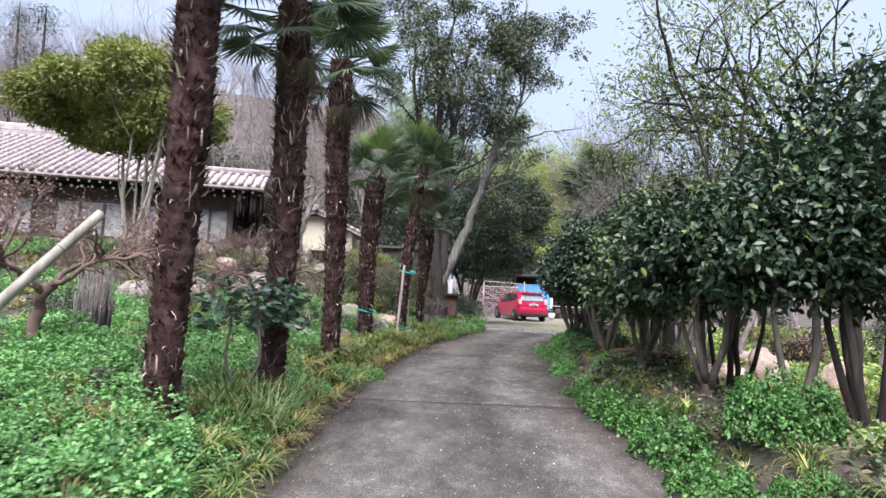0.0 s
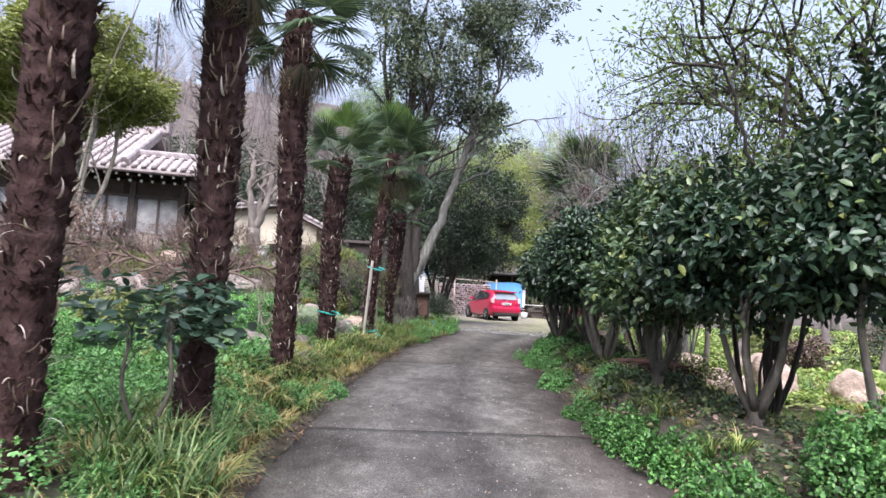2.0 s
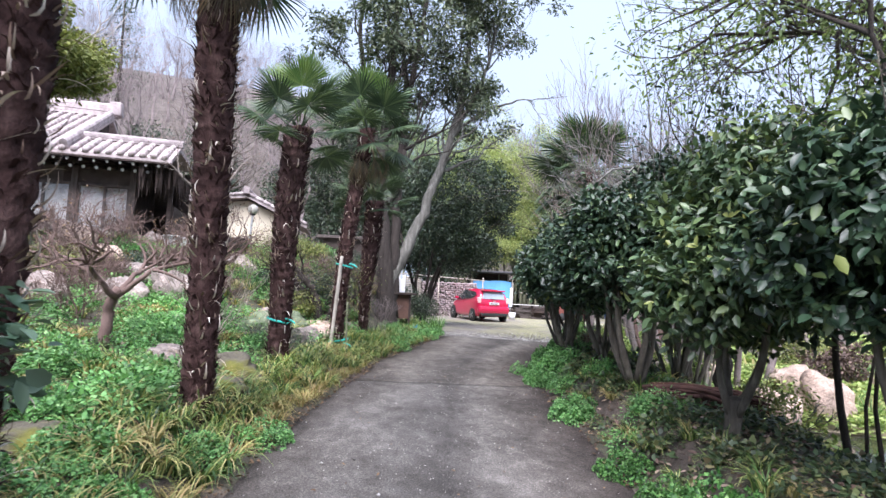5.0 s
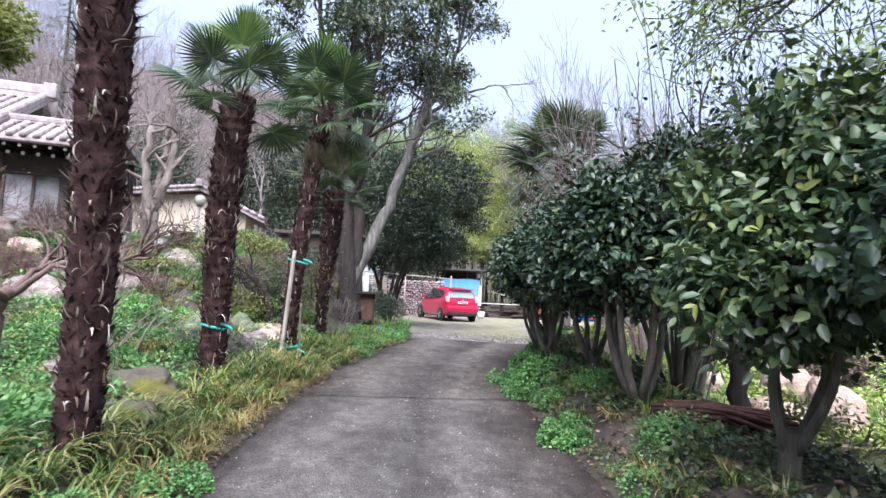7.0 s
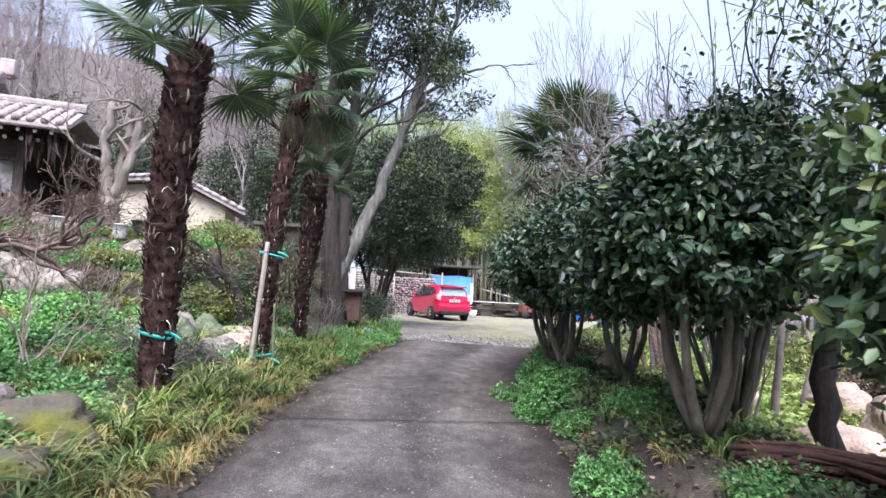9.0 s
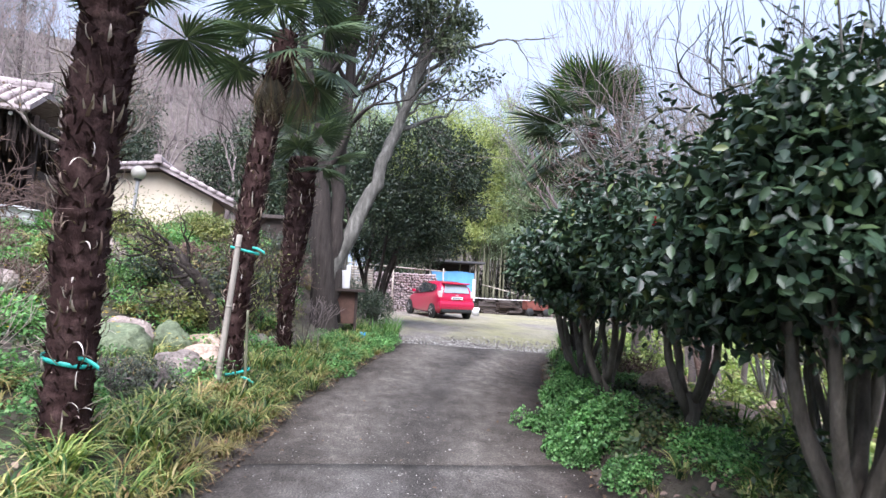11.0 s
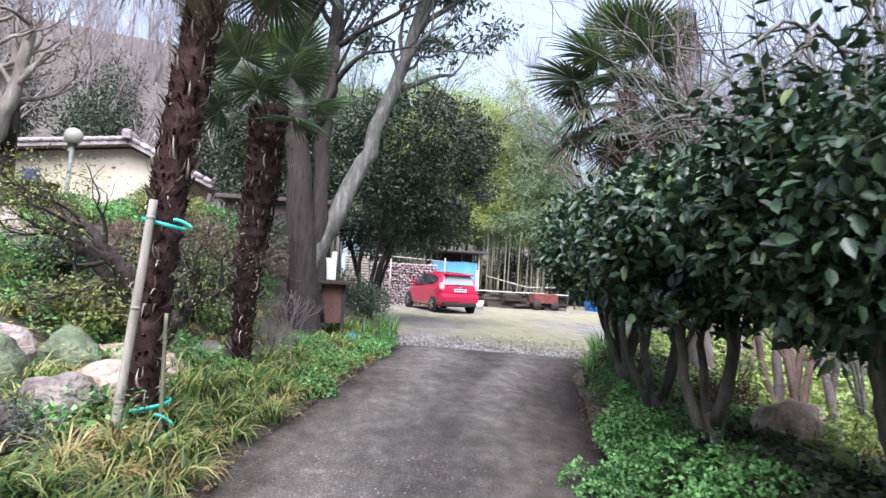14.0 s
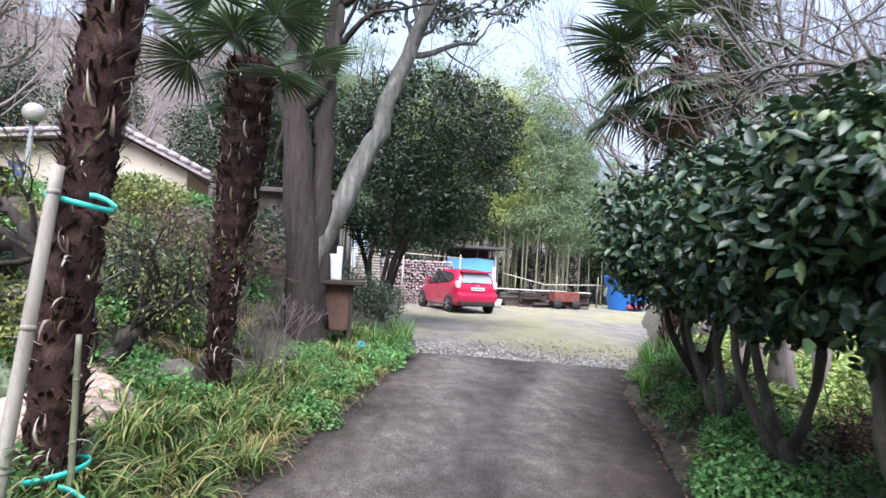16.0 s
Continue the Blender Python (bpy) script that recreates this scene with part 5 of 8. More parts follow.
put("wood", mesh_np("wood", V, Q, T, M_DARKBARK), st)

M_GREYWOOD = surf("weathered_wood", [(0.3, (0.2, 0.18, 0.15)), (0.6, (0.38, 0.35, 0.3)), (0.8, (0.5, 0.47, 0.42))], 3, 0.8, 0.3, 0.01, 40, (4, 4, 0.5))
M_TAPE = plain("turquoise_tape", (0.04, 0.5, 0.42), 0.4)
pole("stake", (-1.09, 12.74, at(-1.09, 12.74, -0.05)), (-1.0, 12.88, 1.85), 0.032, 0.028, M_GREYWOOD, "thick pale cane tied to the palm as a stake", "stake", 5)
pole("stake", (-0.84, 12.86, at(-0.84, 12.86, -0.05)), (-0.87, 12.9, 1.1), 0.016, 0.013, M_BAMBOO, "thin yellow bamboo stake beside the palm", "stake", 4)
pole("prop_pole", (-4.05, 4.6, 0.75), (-3.35, 5.2, 1.86), 0.05, 0.045, M_GREYWOOD, "thick pale pole propping a trained tree", "pole", 6)


def ribbon(cx, cy, z, r, tilt, tail, label):
    root = thing("tie_ribbon", pose(cx, cy, z), label, "ribbon", "tied ribbons")
    a = np.linspace(0, 2 * np.pi, 28)
    c = np.stack([np.cos(a) * r, np.sin(a) * r * 0.95, tilt * np.cos(a)], 1)
    bits = []
    V = np.concatenate([c - [0, 0, 0.013], c + [0, 0, 0.013], c * [0.96, 0.96, 1] + [0, 0, 0.013], c * [0.96, 0.96, 1] - [0, 0, 0.013]])
    k = np.arange(27)
    Q = np.concatenate([np.stack([k + 28 * i, k + 1 + 28 * i, k + 1 + 28 * ((i + 1) % 4), k + 28 * ((i + 1) % 4)], 1) for i in range(4)])
    put("band", mesh_np("band", V, Q, mat=M_TAPE), root)
    if tail:
        f = np.linspace(0, 1, 6)
        p = np.stack([r * 0.6 + f * 0.13, -r * 0.8 - f * 0.03, -tilt - 0.05 * f ** 2], 1)
        V = np.concatenate([p - [0, 0, 0.012], p + [0, 0, 0.012], p + [0, 0.004, 0.012], p + [0, 0.004, -0.012]])
        k = np.arange(5)
        Q = np.concatenate([np.stack([k + 6 * i, k + 1 + 6 * i, k + 1 + 6 * ((i + 1) % 4), k + 6 * ((i + 1) % 4)], 1) for i in range(4)])
        put("loose_end", mesh_np("loose_end", V, Q, mat=M_TAPE), root)


ribbon(-0.99, 12.98, 0.47, 0.17, 0.03, True, "turquoise plastic ribbon tied round palm and stakes")
ribbon(-0.96, 13.02, 1.7, 0.145, -0.03, True, "turquoise plastic ribbon tied high round the palm")
ribbon(-1.53, 10.52, 0.9, 0.15, -0.03, True, "turquoise plastic ribbon tied round a palm trunk")

# dead leaves over the bank and the beds
n = 9000
lx, ly = gr.uniform(-11, -0.8, n), gr.uniform(2, 21, n)
k = left_edge(ly) - lx > 0.5
lx, ly = lx[k], ly[k]
ry_ = gr.uniform(1.5, 18, 4200)
lx, ly = np.concatenate([lx, right_edge(ry_) + gr.uniform(0.08, 2.2, 4200)]), np.concatenate([ly, ry_])
pos = np.stack([lx, ly, land_z(lx, ly) + gr.uniform(0.005, 0.05, len(lx))], 1)
L = gr.uniform(0.03, 0.08, len(lx))
V, Q, T = leaves(pos, ball(len(lx), gr) * np.array([1, 1, 0.25]), np.array([0, 0, 1.0]) + gr.normal(0, 0.3, (len(lx), 3)), L, L * 0.5)
M_PINKLEAF = leaf_mat("withered_leaf", [(0.0, (0.1, 0.06, 0.05)), (0.5, (0.26, 0.17, 0.14)), (1.0, (0.46, 0.34, 0.28))], 0.85, 0.1)
tagged(put("dead_leaves", mesh_np("dead_leaves", V, Q, T, M_PINKLEAF)), "pinkish-brown dead leaves strewn over the beds", "leaf litter", kind="stuff")

# small yellow flowers on the bank
fl = np.random.default_rng(12)
n = 150
fx, fy = -2.7 + fl.normal(0, 0.55, n), 13.3 + fl.normal(0, 0.4, n)
pos = np.stack([fx, fy, land_z(fx, fy) + fl.uniform(0.12, 0.4, n)], 1)
bits = []
for k in range(5):
    an = k * 2 * np.pi / 5 + fl.uniform(0, 1, n)
    bits.append(leaves(pos, np.stack([np.cos(an), np.sin(an), np.full(n, 0.3)], 1), np.tile([0, 0, 1.0], (n, 1)), 0.022, 0.016))
V, Q, T = join(bits)
M_YELLOW = leaf_mat("yellow_petal", [(0.0, (0.6, 0.42, 0.03)), (1.0, (0.8, 0.62, 0.08))], 0.5, 0.3)
tagged(put("yellow_flowers", mesh_np("yellow_flowers", V, Q, T, M_YELLOW)), "small yellow flowers blooming on the bank", "flowers", kind="stuff")

# ---- other trees and shrubs ----
def tree(name, x, y, z, build, leaf, bark, label, category="tree", group="", crown="crown", seed=0):
    """build(rng) gives branch tubes and tips; leaf(rng, tips) gives foliage or None."""
    rng = np.random.default_rng(seed)
    root = thing(name, pose(x, y, z), label, category, group)
    out, tips = build(rng)
    put("trunk", mesh_np("trunk", *out[0], bark, True), root)
    if len(out) > 1:
        V, Q, T = join(out[1:])
        tagged(put("branch_crown", mesh_np("branch_crown", V, Q, T, bark, True), root), kind="stuff")
    if leaf:
        (V, Q, T), mat = leaf(rng, tips)
        tagged(put(crown, mesh_np(crown, V, Q, T, mat), root), kind="stuff")
    return root


def limb(rng, pts, r0, r1, out, tips, kids, length, depth, **kw):
    """A given trunk line with side branches along its upper part."""
    P = np.array(pts, float)
    f = np.linspace(0, len(P) - 1, (len(P) - 1) * 5 + 1)
    S = np.stack([np.interp(f, np.arange(len(P)), P[:, k]) for k in range(3)], 1)
    for _ in range(2):
        S[1:-1] = (S[:-2] + 2 * S[1:-1] + S[2:]) / 4
    S[1:-1] += rng.normal(0, 0.02, S[1:-1].shape)
    R = np.linspace(r0, r1, len(S))
    R[:3] *= [1.22, 1.1, 1.03]
    out.append(tube(S, R, 14, 0.03, rng))
    for k in range(kids):
        g = rng.uniform(0.42, 1.0) if k else 1.0
        i = int(g * (len(S) - 1))
        d = unit(S[min(i + 1, len(S) - 1)] - S[i - 1])
        side = unit(rng.normal(size=3))
        grow(rng, S[i], unit(d * 0.8 + side * 0.75), length * rng.uniform(0.6, 1.2), max(0.02, R[i] * 0.5), depth, out, tips, **kw)


def big_main(rng):
    out, tips = [], []
    limb(rng, [(0, 0, -0.2), (-0.07, 0, 0.8), (-0.23, 0, 2.1), (-0.33, 0.05, 3.2), (-0.3, 0.1, 4.6), (-0.22, 0.15, 6.5), (-0.15, 0.2, 8.6)], 0.25, 0.07, out, tips, 11, 1.5, 3, wander=0.35, spread=0.6, rise=0.35)
    limb(rng, [(0.08, 0.1, 0.1), (0.1, 0.1, 1.2), (0.08, 0.1, 2.4), (0.12, 0.1, 4.0), (0.2, 0.1, 5.5), (0.4, 0.1, 6.8), (0.65, 0.1, 8.6)], 0.16, 0.05, out, tips, 9, 1.3, 3, wander=0.35, spread=0.6, rise=0.35)
    limb(rng, [(-0.31, 0.1, 3.9), (-0.7, 0.2, 5.2), (-1.05, 0.3, 6.8), (-1.1, 0.4, 8.8)], 0.09, 0.04, out, tips, 7, 1.2, 3, wander=0.35, spread=0.6, rise=0.35)
    return out, [t for t in tips if t[0][2] > 6.3]


def big_lean(rng):
    out, tips = [], []
    limb(rng, [(-0.1, 0, 0.1), (-0.02, 0.02, 1.0), (0.54, 0.2, 2.27), (0.87, 0.35, 3.26), (1.19, 0.45, 4.15), (1.56, 0.5, 5.48), (1.73, 0.55, 6.94), (1.86, 0.55, 8.6)], 0.17, 0.05, out, tips, 12, 1.3, 3, wander=0.35, spread=0.6, rise=0.3)
    limb(rng, [(1.5, 0.5, 5.1), (1.95, 0.5, 6.0), (2.35, 0.5, 7.2), (2.6, 0.5, 8.6)], 0.07, 0.03, out, tips, 9, 1.1, 3, wander=0.35, spread=0.6, rise=0.3)
    limb(rng, [(1.48, 0.48, 4.95), (2.17, 0.45, 5.63), (2.94, 0.45, 5.95), (3.65, 0.45, 6.09)], 0.05, 0.012, out, [], 4, 0.6, 1, wander=0.35, spread=0.5)
    limb(rng, [(1.2, 0.45, 4.2), (1.75, 0.3, 4.55), (2.35, 0.25, 4.65)], 0.03, 0.01, out, [], 3, 0.4, 1, wander=0.35, spread=0.5)
    return out, [t for t in tips if t[0][2] > 5.3]


def puffs(rng, tips):
    """Rounded leaf clouds round every fourth twig end."""
    lumps = []
    for p, d in tips[::6]:
        s = rng.uniform(0.2, 0.4)
        lumps.append((tuple(p), (s, s, s * 0.8)))
    return shell_leaves(rng, lumps, 95 * len(lumps), 0.12, 0.38, 0.1, 0.5, 0.3), M_BROAD


tree("broadleaf_tree", -0.21, 17.8, 0.55, big_main, puffs, M_DARKBARK, "big evergreen tree with a thick dark fissured trunk", seed=91)
tree("broadleaf_tree", -0.19, 17.85, 0.5, big_lean, puffs, M_BARK, "tall evergreen with a pale leaning trunk and open crown", seed=92)


def bushy(name, x, y, z, lumps, count, leaf, mat, label, stems=5, spread=0.5, bark=None, seed=0, width=0.42, category="tree", low=0.0, rad=0.05, group=""):
    rng = np.random.default_rng(seed)
    root = thing(name, pose(x, y, z), label, category, group)
    top = max(l[0][2] for l in lumps)
    for k in range(stems):
        out, tips = [], []
        a = k * 2.4 + rng.uniform(-0.4, 0.4)
        t = spread * rng.uniform(0.3, 1.0)
        grow(rng, (0.08 * math.cos(a), 0.08 * math.sin(a), -0.05), (math.cos(a) * t, math.sin(a) * t, 1), top * 0.62, rad * rng.uniform(0.7, 1.2), 3, out, tips, 0.2, 3, 0.6, 0.5)
        V, Q, T = join(out)
        put("stem", mesh_np("stem", V, Q, T, bark or M_BARK, True), root)
    V, Q, T = shell_leaves(rng, lumps, count, leaf, width, 0.4)
    tagged(put("foliage", mesh_np("foliage", V, Q, T, mat), root), kind="stuff")
    return root


def lumpy(seed, c, r, n, s=(0.4, 0.6), core=0.8):
    rng = np.random.default_rng(seed)
    c, r = np.array(c, float), np.array(r, float)
    L = [(tuple(c), tuple(r * core))]
    for k in range(n):
        u = ball(1, rng)[0]
        L.append((tuple(c + u * r * (1.42 - core)), tuple(r * rng.uniform(*s))))
    return L


bushy("osmanthus_tree", -7.5, 14.0, at(-7.5, 14), lumpy(1, (-0.45, 0, 4.1), (2.35, 1.9, 1.2), 40, (0.2, 0.34), 0.6), 44000, 0.12, M_OSMANTHUS, "round-headed evergreen with many pale stems before the house", 8, 0.35, M_PALEBARK, 101, rad=0.06)
bushy("evergreen_tree", 1.0, 24.6, at(1.0, 24.6), lumpy(2, (0.9, 0, 3.9), (2.35, 1.9, 2.2), 46, (0.13, 0.32), 0.5), 34000, 0.12, M_DARKLEAF, "dense dark evergreen tree at the edge of the yard", 5, 0.4, M_DARKBARK, 102, rad=0.08)
bushy("evergreen_tree", -1.9, 26.2, at(-1.9, 26.2), lumpy(3, (0, 0, 2.9), (1.5, 1.3, 2.5), 24, (0.22, 0.38), 0.6), 20000, 0.12, M_DARKLEAF, "dense dark evergreen tree behind the palms", 4, 0.4, M_DARKBARK, 103, rad=0.08)
bushy("evergreen_tree", 2.4, 36.2, at(2.4, 36.2), lumpy(14, (0, 0, 3.6), (2.2, 1.6, 1.9), 10), 12000, 0.13, M_DARKLEAF, "dark evergreen tree above the wood stack", 3, 0.3, M_DARKBARK, 113, rad=0.07)
for k, (x, y, r, h) in enumerate([(-9.5, 33.5, 1.6, 2.4), (-6.0, 36, 1.7, 2.8), (-13.5, 34.5, 1.8, 2.8), (-3.6, 34.5, 1.5, 2.4), (-18, 33, 1.8, 2.6), (-11, 39, 1.8, 3.0), (-23, 36, 2.0, 3.0)]):
    bushy("evergreen_tree", x, y, at(x, y), lumpy(80 + k, (0, 0, h), (r, r, h * 0.75), 10), 4500, 0.17, M_DARKLEAF, "muted evergreen tree on the wooded hillside", 2, 0.3, M_DARKBARK, 180 + k, rad=0.09, group="evergreens on the hillside")
# Added bushes: a dark backdrop standing in for shade under the bamboo.
for k, (x, y, r, h) in enumerate([(3.5, 43, 1.5, 1.5), (6.0, 44, 1.6, 1.7), (8.5, 43.2, 1.5, 1.4), (11, 44, 1.7, 1.7), (13.5, 43.4, 1.6, 1.6), (16, 44, 1.8, 1.9), (18.5, 43, 1.7, 1.8), (15, 40.5, 1.3, 1.9), (17.5, 39.5, 1.5, 2.1), (20, 40, 1.6, 2.3)]):
    bushy("evergreen_tree", x, y, at(x, y), lumpy(280 + k, (0, 0, h), (r, r, h * 0.9), 9), 3600, 0.16, M_DARKLEAF, "dark bushes added as the shade under the bamboo", 2, 0.3, M_DARKBARK, 380 + k, rad=0.06, group="undergrowth behind the yard")
M_DORMANT = leaf_mat("dormant_leaf", [(0.0, (0.05, 0.03, 0.025)), (0.6, (0.13, 0.085, 0.07)), (1.0, (0.24, 0.17, 0.14))], 0.8, 0.1)
for k, (x, y, r, h) in enumerate([(-1.75, 17.0, 0.6, 0.65), (-1.1, 18.3, 0.55, 0.6), (-3.3, 13.7, 0.45, 0.4), (-4.9, 13.4, 0.5, 0.4), (-6.6, 14.8, 0.5, 0.45), (-8.6, 13.4, 0.6, 0.5)]):
    bushy("dormant_shrub", x, y, at(x, y), lumpy(320 + k, (0, 0, h * 0.6), (r, r, h * 0.6), 7), 3400, 0.03, M_DORMANT, "rounded reddish-brown dormant shrub on the bank", 4, 0.8, M_REDTWIG, 420 + k, 0.4, "shrub", rad=0.014, group="shrubs on the bank")
bushy("dormant_shrub", 3.42, 13.1, at(3.42, 13.1), lumpy(331, (0, 0, 0.22), (0.3, 0.3, 0.24), 7), 1300, 0.045, M_DORMANT, "withered brown clump under the clipped trees", 5, 0.9, M_REDTWIG, 431, 0.3, "shrub", rad=0.012, group="low shrubs")
for k, (x, y) in enumerate([(4.35, 12.9), (3.9, 13.7), (4.6, 12.0)]):
    bushy("lime_shrub", x, y, at(x, y), lumpy(340 + k, (0, 0, 0.32), (0.32, 0.32, 0.32), 7), 900, 0.06, M_LIMEHERB, "small yellow-green shrub in the garden beyond the row", 4, 0.8, None, 440 + k, 0.45, "shrub", rad=0.012, group="low shrubs")
for k, (x, y, r, h) in enumerate([(8.3, 9.2, 0.7, 0.8), (9.4, 11.0, 0.9, 1.0), (8.0, 13.2, 0.6, 0.7), (10.5, 13.5, 1.0, 1.2), (9.0, 15.6, 0.8, 0.9), (11.5, 9.0, 1.1, 1.2), (12.5, 11.5, 1.2, 1.3), (10.8, 6.8, 0.9, 1.0), (12.8, 15.5, 1.2, 1.4), (9.8, 18.4, 0.9, 1.0), (13.5, 8.0, 1.2, 1.3), (8.6, 7.0, 0.6, 0.6)]):
    bushy("garden_shrub", x, y, at(x, y), lumpy(350 + k, (0, 0, h * 0.55), (r, r, h * 0.6), 9, (0.25, 0.45), 0.6), 1700, 0.09, (M_DARKLEAF, M_OLIVE, M_DORMANT)[k % 3], ("dull dark evergreen shrub across the pond garden", "yellow-green shrub across the pond garden", "brown dormant shrub across the pond garden")[k % 3], 4, 0.8, None, 450 + k, 0.45, "shrub", rad=0.02, group="shrubs across the pond garden")
M_GREYLEAF = leaf_mat("grey_shrub_leaf", [(0.0, (0.05, 0.06, 0.05)), (0.6, (0.12, 0.14, 0.11)), (1.0, (0.24, 0.25, 0.2))], 0.6, 0.15)
for k, (x, y, r) in enumerate([(-1.85, 11.75, 0.34), (-1.55, 12.15, 0.26)]):
    bushy("grey_shrub", x, y, at(x, y), lumpy(370 + k, (0, 0, 0.14), (r, r, 0.18), 9, (0.3, 0.5), 0.6), 2600, 0.032, M_GREYLEAF, "low dull grey-green shrub behind the lily turf", 5, 1.3, M_TWIG, 470 + k, 0.35, "shrub", rad=0.01, group="shrubs on the bank")
# shrubs on the bank
SHRUB = "rounded evergreen shrub on the rocky bank"
for k, (x, y, r, h, mt, c) in enumerate([(-2.6, 15.4, 0.4, 0.3, M_DARKLEAF, 2200), (-1.9, 14.6, 0.5, 0.5, M_OLIVE, 2600), (-3.6, 15.2, 0.4, 0.25, M_OLIVE, 1800), (-1.5, 15.9, 0.6, 0.8, M_DARKLEAF, 3500), (-4.8, 14.6, 0.45, 0.35, M_DARKLEAF, 2000), (-1.3, 17.6, 0.7, 0.9, M_DARKLEAF, 3600), (-5.9, 14.0, 0.6, 0.5, M_OLIVE, 2600), (-2.2, 17.8, 0.5, 0.45, M_OLIVE, 2600), (-2.9, 19.5, 0.6, 0.4, M_YOUNG, 2400), (-4.4, 9.8, 0.5, 0.5, M_OLIVE, 2200), (-6.0, 9.2, 0.6, 0.5, M_DARKLEAF, 2200), (-0.9, 19.5, 0.6, 0.8, M_DARKLEAF, 3000), (0.3, 21.0, 0.7, 0.9, M_DARKLEAF, 3600), (0.9, 22.4, 0.6, 0.7, M_DARKLEAF, 3000)]):
    bushy("evergreen_shrub", x, y, at(x, y), lumpy(20 + k, (0, 0, h * 0.6), (r, r, h * 0.6), 7), c, 0.055, mt, SHRUB, 3, 0.8, None, 120 + k, 0.45, "shrub", rad=0.018, group="shrubs on the bank")
# the young camellia by the palms
camellia(-1.82, 4.75, 1.3, 0.46, 33, "young camellia with broad glossy blue-green leaves", 2, 620, 0.105, 0.85, 0, (0, 0), "young_camellia", mat=M_YOUNGCAM, group="young camellias", bole=0.1, girth=0.03, level=0.75)
for k, (x, y) in enumerate([(2.66, 9.62)]):
    bushy("low_shrub", x, y, at(x, y), lumpy(64 + k, (0, 0, 0.2), (0.25, 0.25, 0.2), 5), 260, 0.085, M_CAMLIGHT, "low dark broad-leaved shrub under the clipped trees", 4, 1.0, M_CAMBARK, 154 + k, 0.5, "shrub", rad=0.01, group="low shrubs")
for k, (x, y) in enumerate([(3.3, 8.0)]):
    bushy("low_shrub", x, y, at(x, y), lumpy(60 + k, (0, 0, 0.25), (0.4, 0.4, 0.3), 5), 900, 0.05, M_OLIVE, "low thin shrub under the clipped trees", 4, 1.2, None, 150 + k, 0.45, "shrub", rad=0.012, group="low shrubs")


# ---- bare trees ----
def bare(rng, h, r, stems=1, depth=4, fork=3, spread=0.45, rise=0.35, wander=0.25):
    out, tips = [], []
    for k in range(stems):
        a = k * 2.4
        t = 0.0 if stems == 1 else 0.3
        grow(rng, (0.05 * k, 0, -0.1), (math.cos(a) * t, math.sin(a) * t, 1), h * 0.36, r, depth, out, tips, wander, fork, 0.7, spread, rise)
    return out, tips


BARE = []
for k in range(4):
    rng = np.random.default_rng(200 + k)
    out, tips = bare(rng, 7.5, 0.11, 1, 5, 3, 0.42, 0.4)
    V, Q, T = join(out[1:])
    BARE.append((mesh_np("trunk", *out[0], M_TWIG, True), mesh_np("twig_crown", V, Q, T, M_TWIG)))


def bare_at(x, y, s, label="leafless grey-brown tree with a haze of fine twigs", group="leafless trees on the hillside"):
    if x > 0 and 16 < y < 41 and x < right_edge(y) + 0.5:
        return None
    trunk_me, branch_me = BARE[int(gr.integers(4))]
    ob = thing("bare_tree", Matrix.Translation((x, y, at(x, y, -0.1))) @ Euler((gr.uniform(-0.06, 0.06), gr.uniform(-0.06, 0.06), gr.uniform(0, 6.28))).to_matrix().to_4x4() @ Matrix.Diagonal((s, s, s * gr.uniform(0.9, 1.15), 1)), label, "tree", group)
    put("trunk", trunk_me, ob)
    tagged(put("twig_crown", branch_me, ob), kind="stuff")
    return ob


for k in range(260):
    x, y = gr.uniform(-46, -3), gr.uniform(28, 66)
    if -0.354 * x + 0.935 * y < 32:
        continue
    bare_at(x, y, gr.uniform(0.75, 1.25))
for x, y, s in [(-10.5, 24.5, 0.8), (-8.8, 23.5, 0.7), (-11.5, 30, 1.0), (-3.0, 30, 0.9), (-1.5, 33, 1.0), (-5.0, 32, 1.0), (-14, 27, 1.0), (-18, 26, 1.1), (-22, 24, 1.1)]:
    bare_at(x, y, s)
for k in range(46):
    x = gr.uniform(9, 44)
    y = gr.uniform(30, 60) - 0.35 * (x - 9)
    bare_at(x, y, gr.uniform(0.7, 1.1), group="leafless trees beyond the yard")
for x, y, s in [(8.0, 21.5, 0.7), (9.2, 24.0, 0.75), (7.2, 19.2, 0.6), (10.5, 20.0, 0.75), (8.6, 16.5, 0.6), (11.5, 26, 0.85), (6.4, 15.2, 0.5), (9.5, 13.0, 0.7), (6.8, 17.5, 0.65), (7.5, 18.3, 0.75), (6.4, 19.5, 0.9), (8.4, 19.0, 0.8), (7.0, 21.0, 0.85), (9.6, 22.5, 0.9), (6.0, 21.5, 0.7), (7.3, 23.0, 0.85), (8.8, 20.5, 0.9), (10.4, 17.0, 0.7), (12.0, 22.0, 0.8), (7.8, 24.5, 0.65), (5.0, 14.4, 0.6), (4.7, 13.2, 0.5), (5.5, 12.2, 0.55), (5.3, 13.3, 0.62), (4.6, 11.6, 0.48), (6.2, 12.6, 0.66), (4.9, 15.8, 0.85), (5.6, 16.4, 0.9), (5.2, 18.6, 0.95), (4.7, 19.6, 0.85), (6.0, 18.0, 0.75)]:
    bare_at(x, y, s, group="leafless trees beyond the yard")


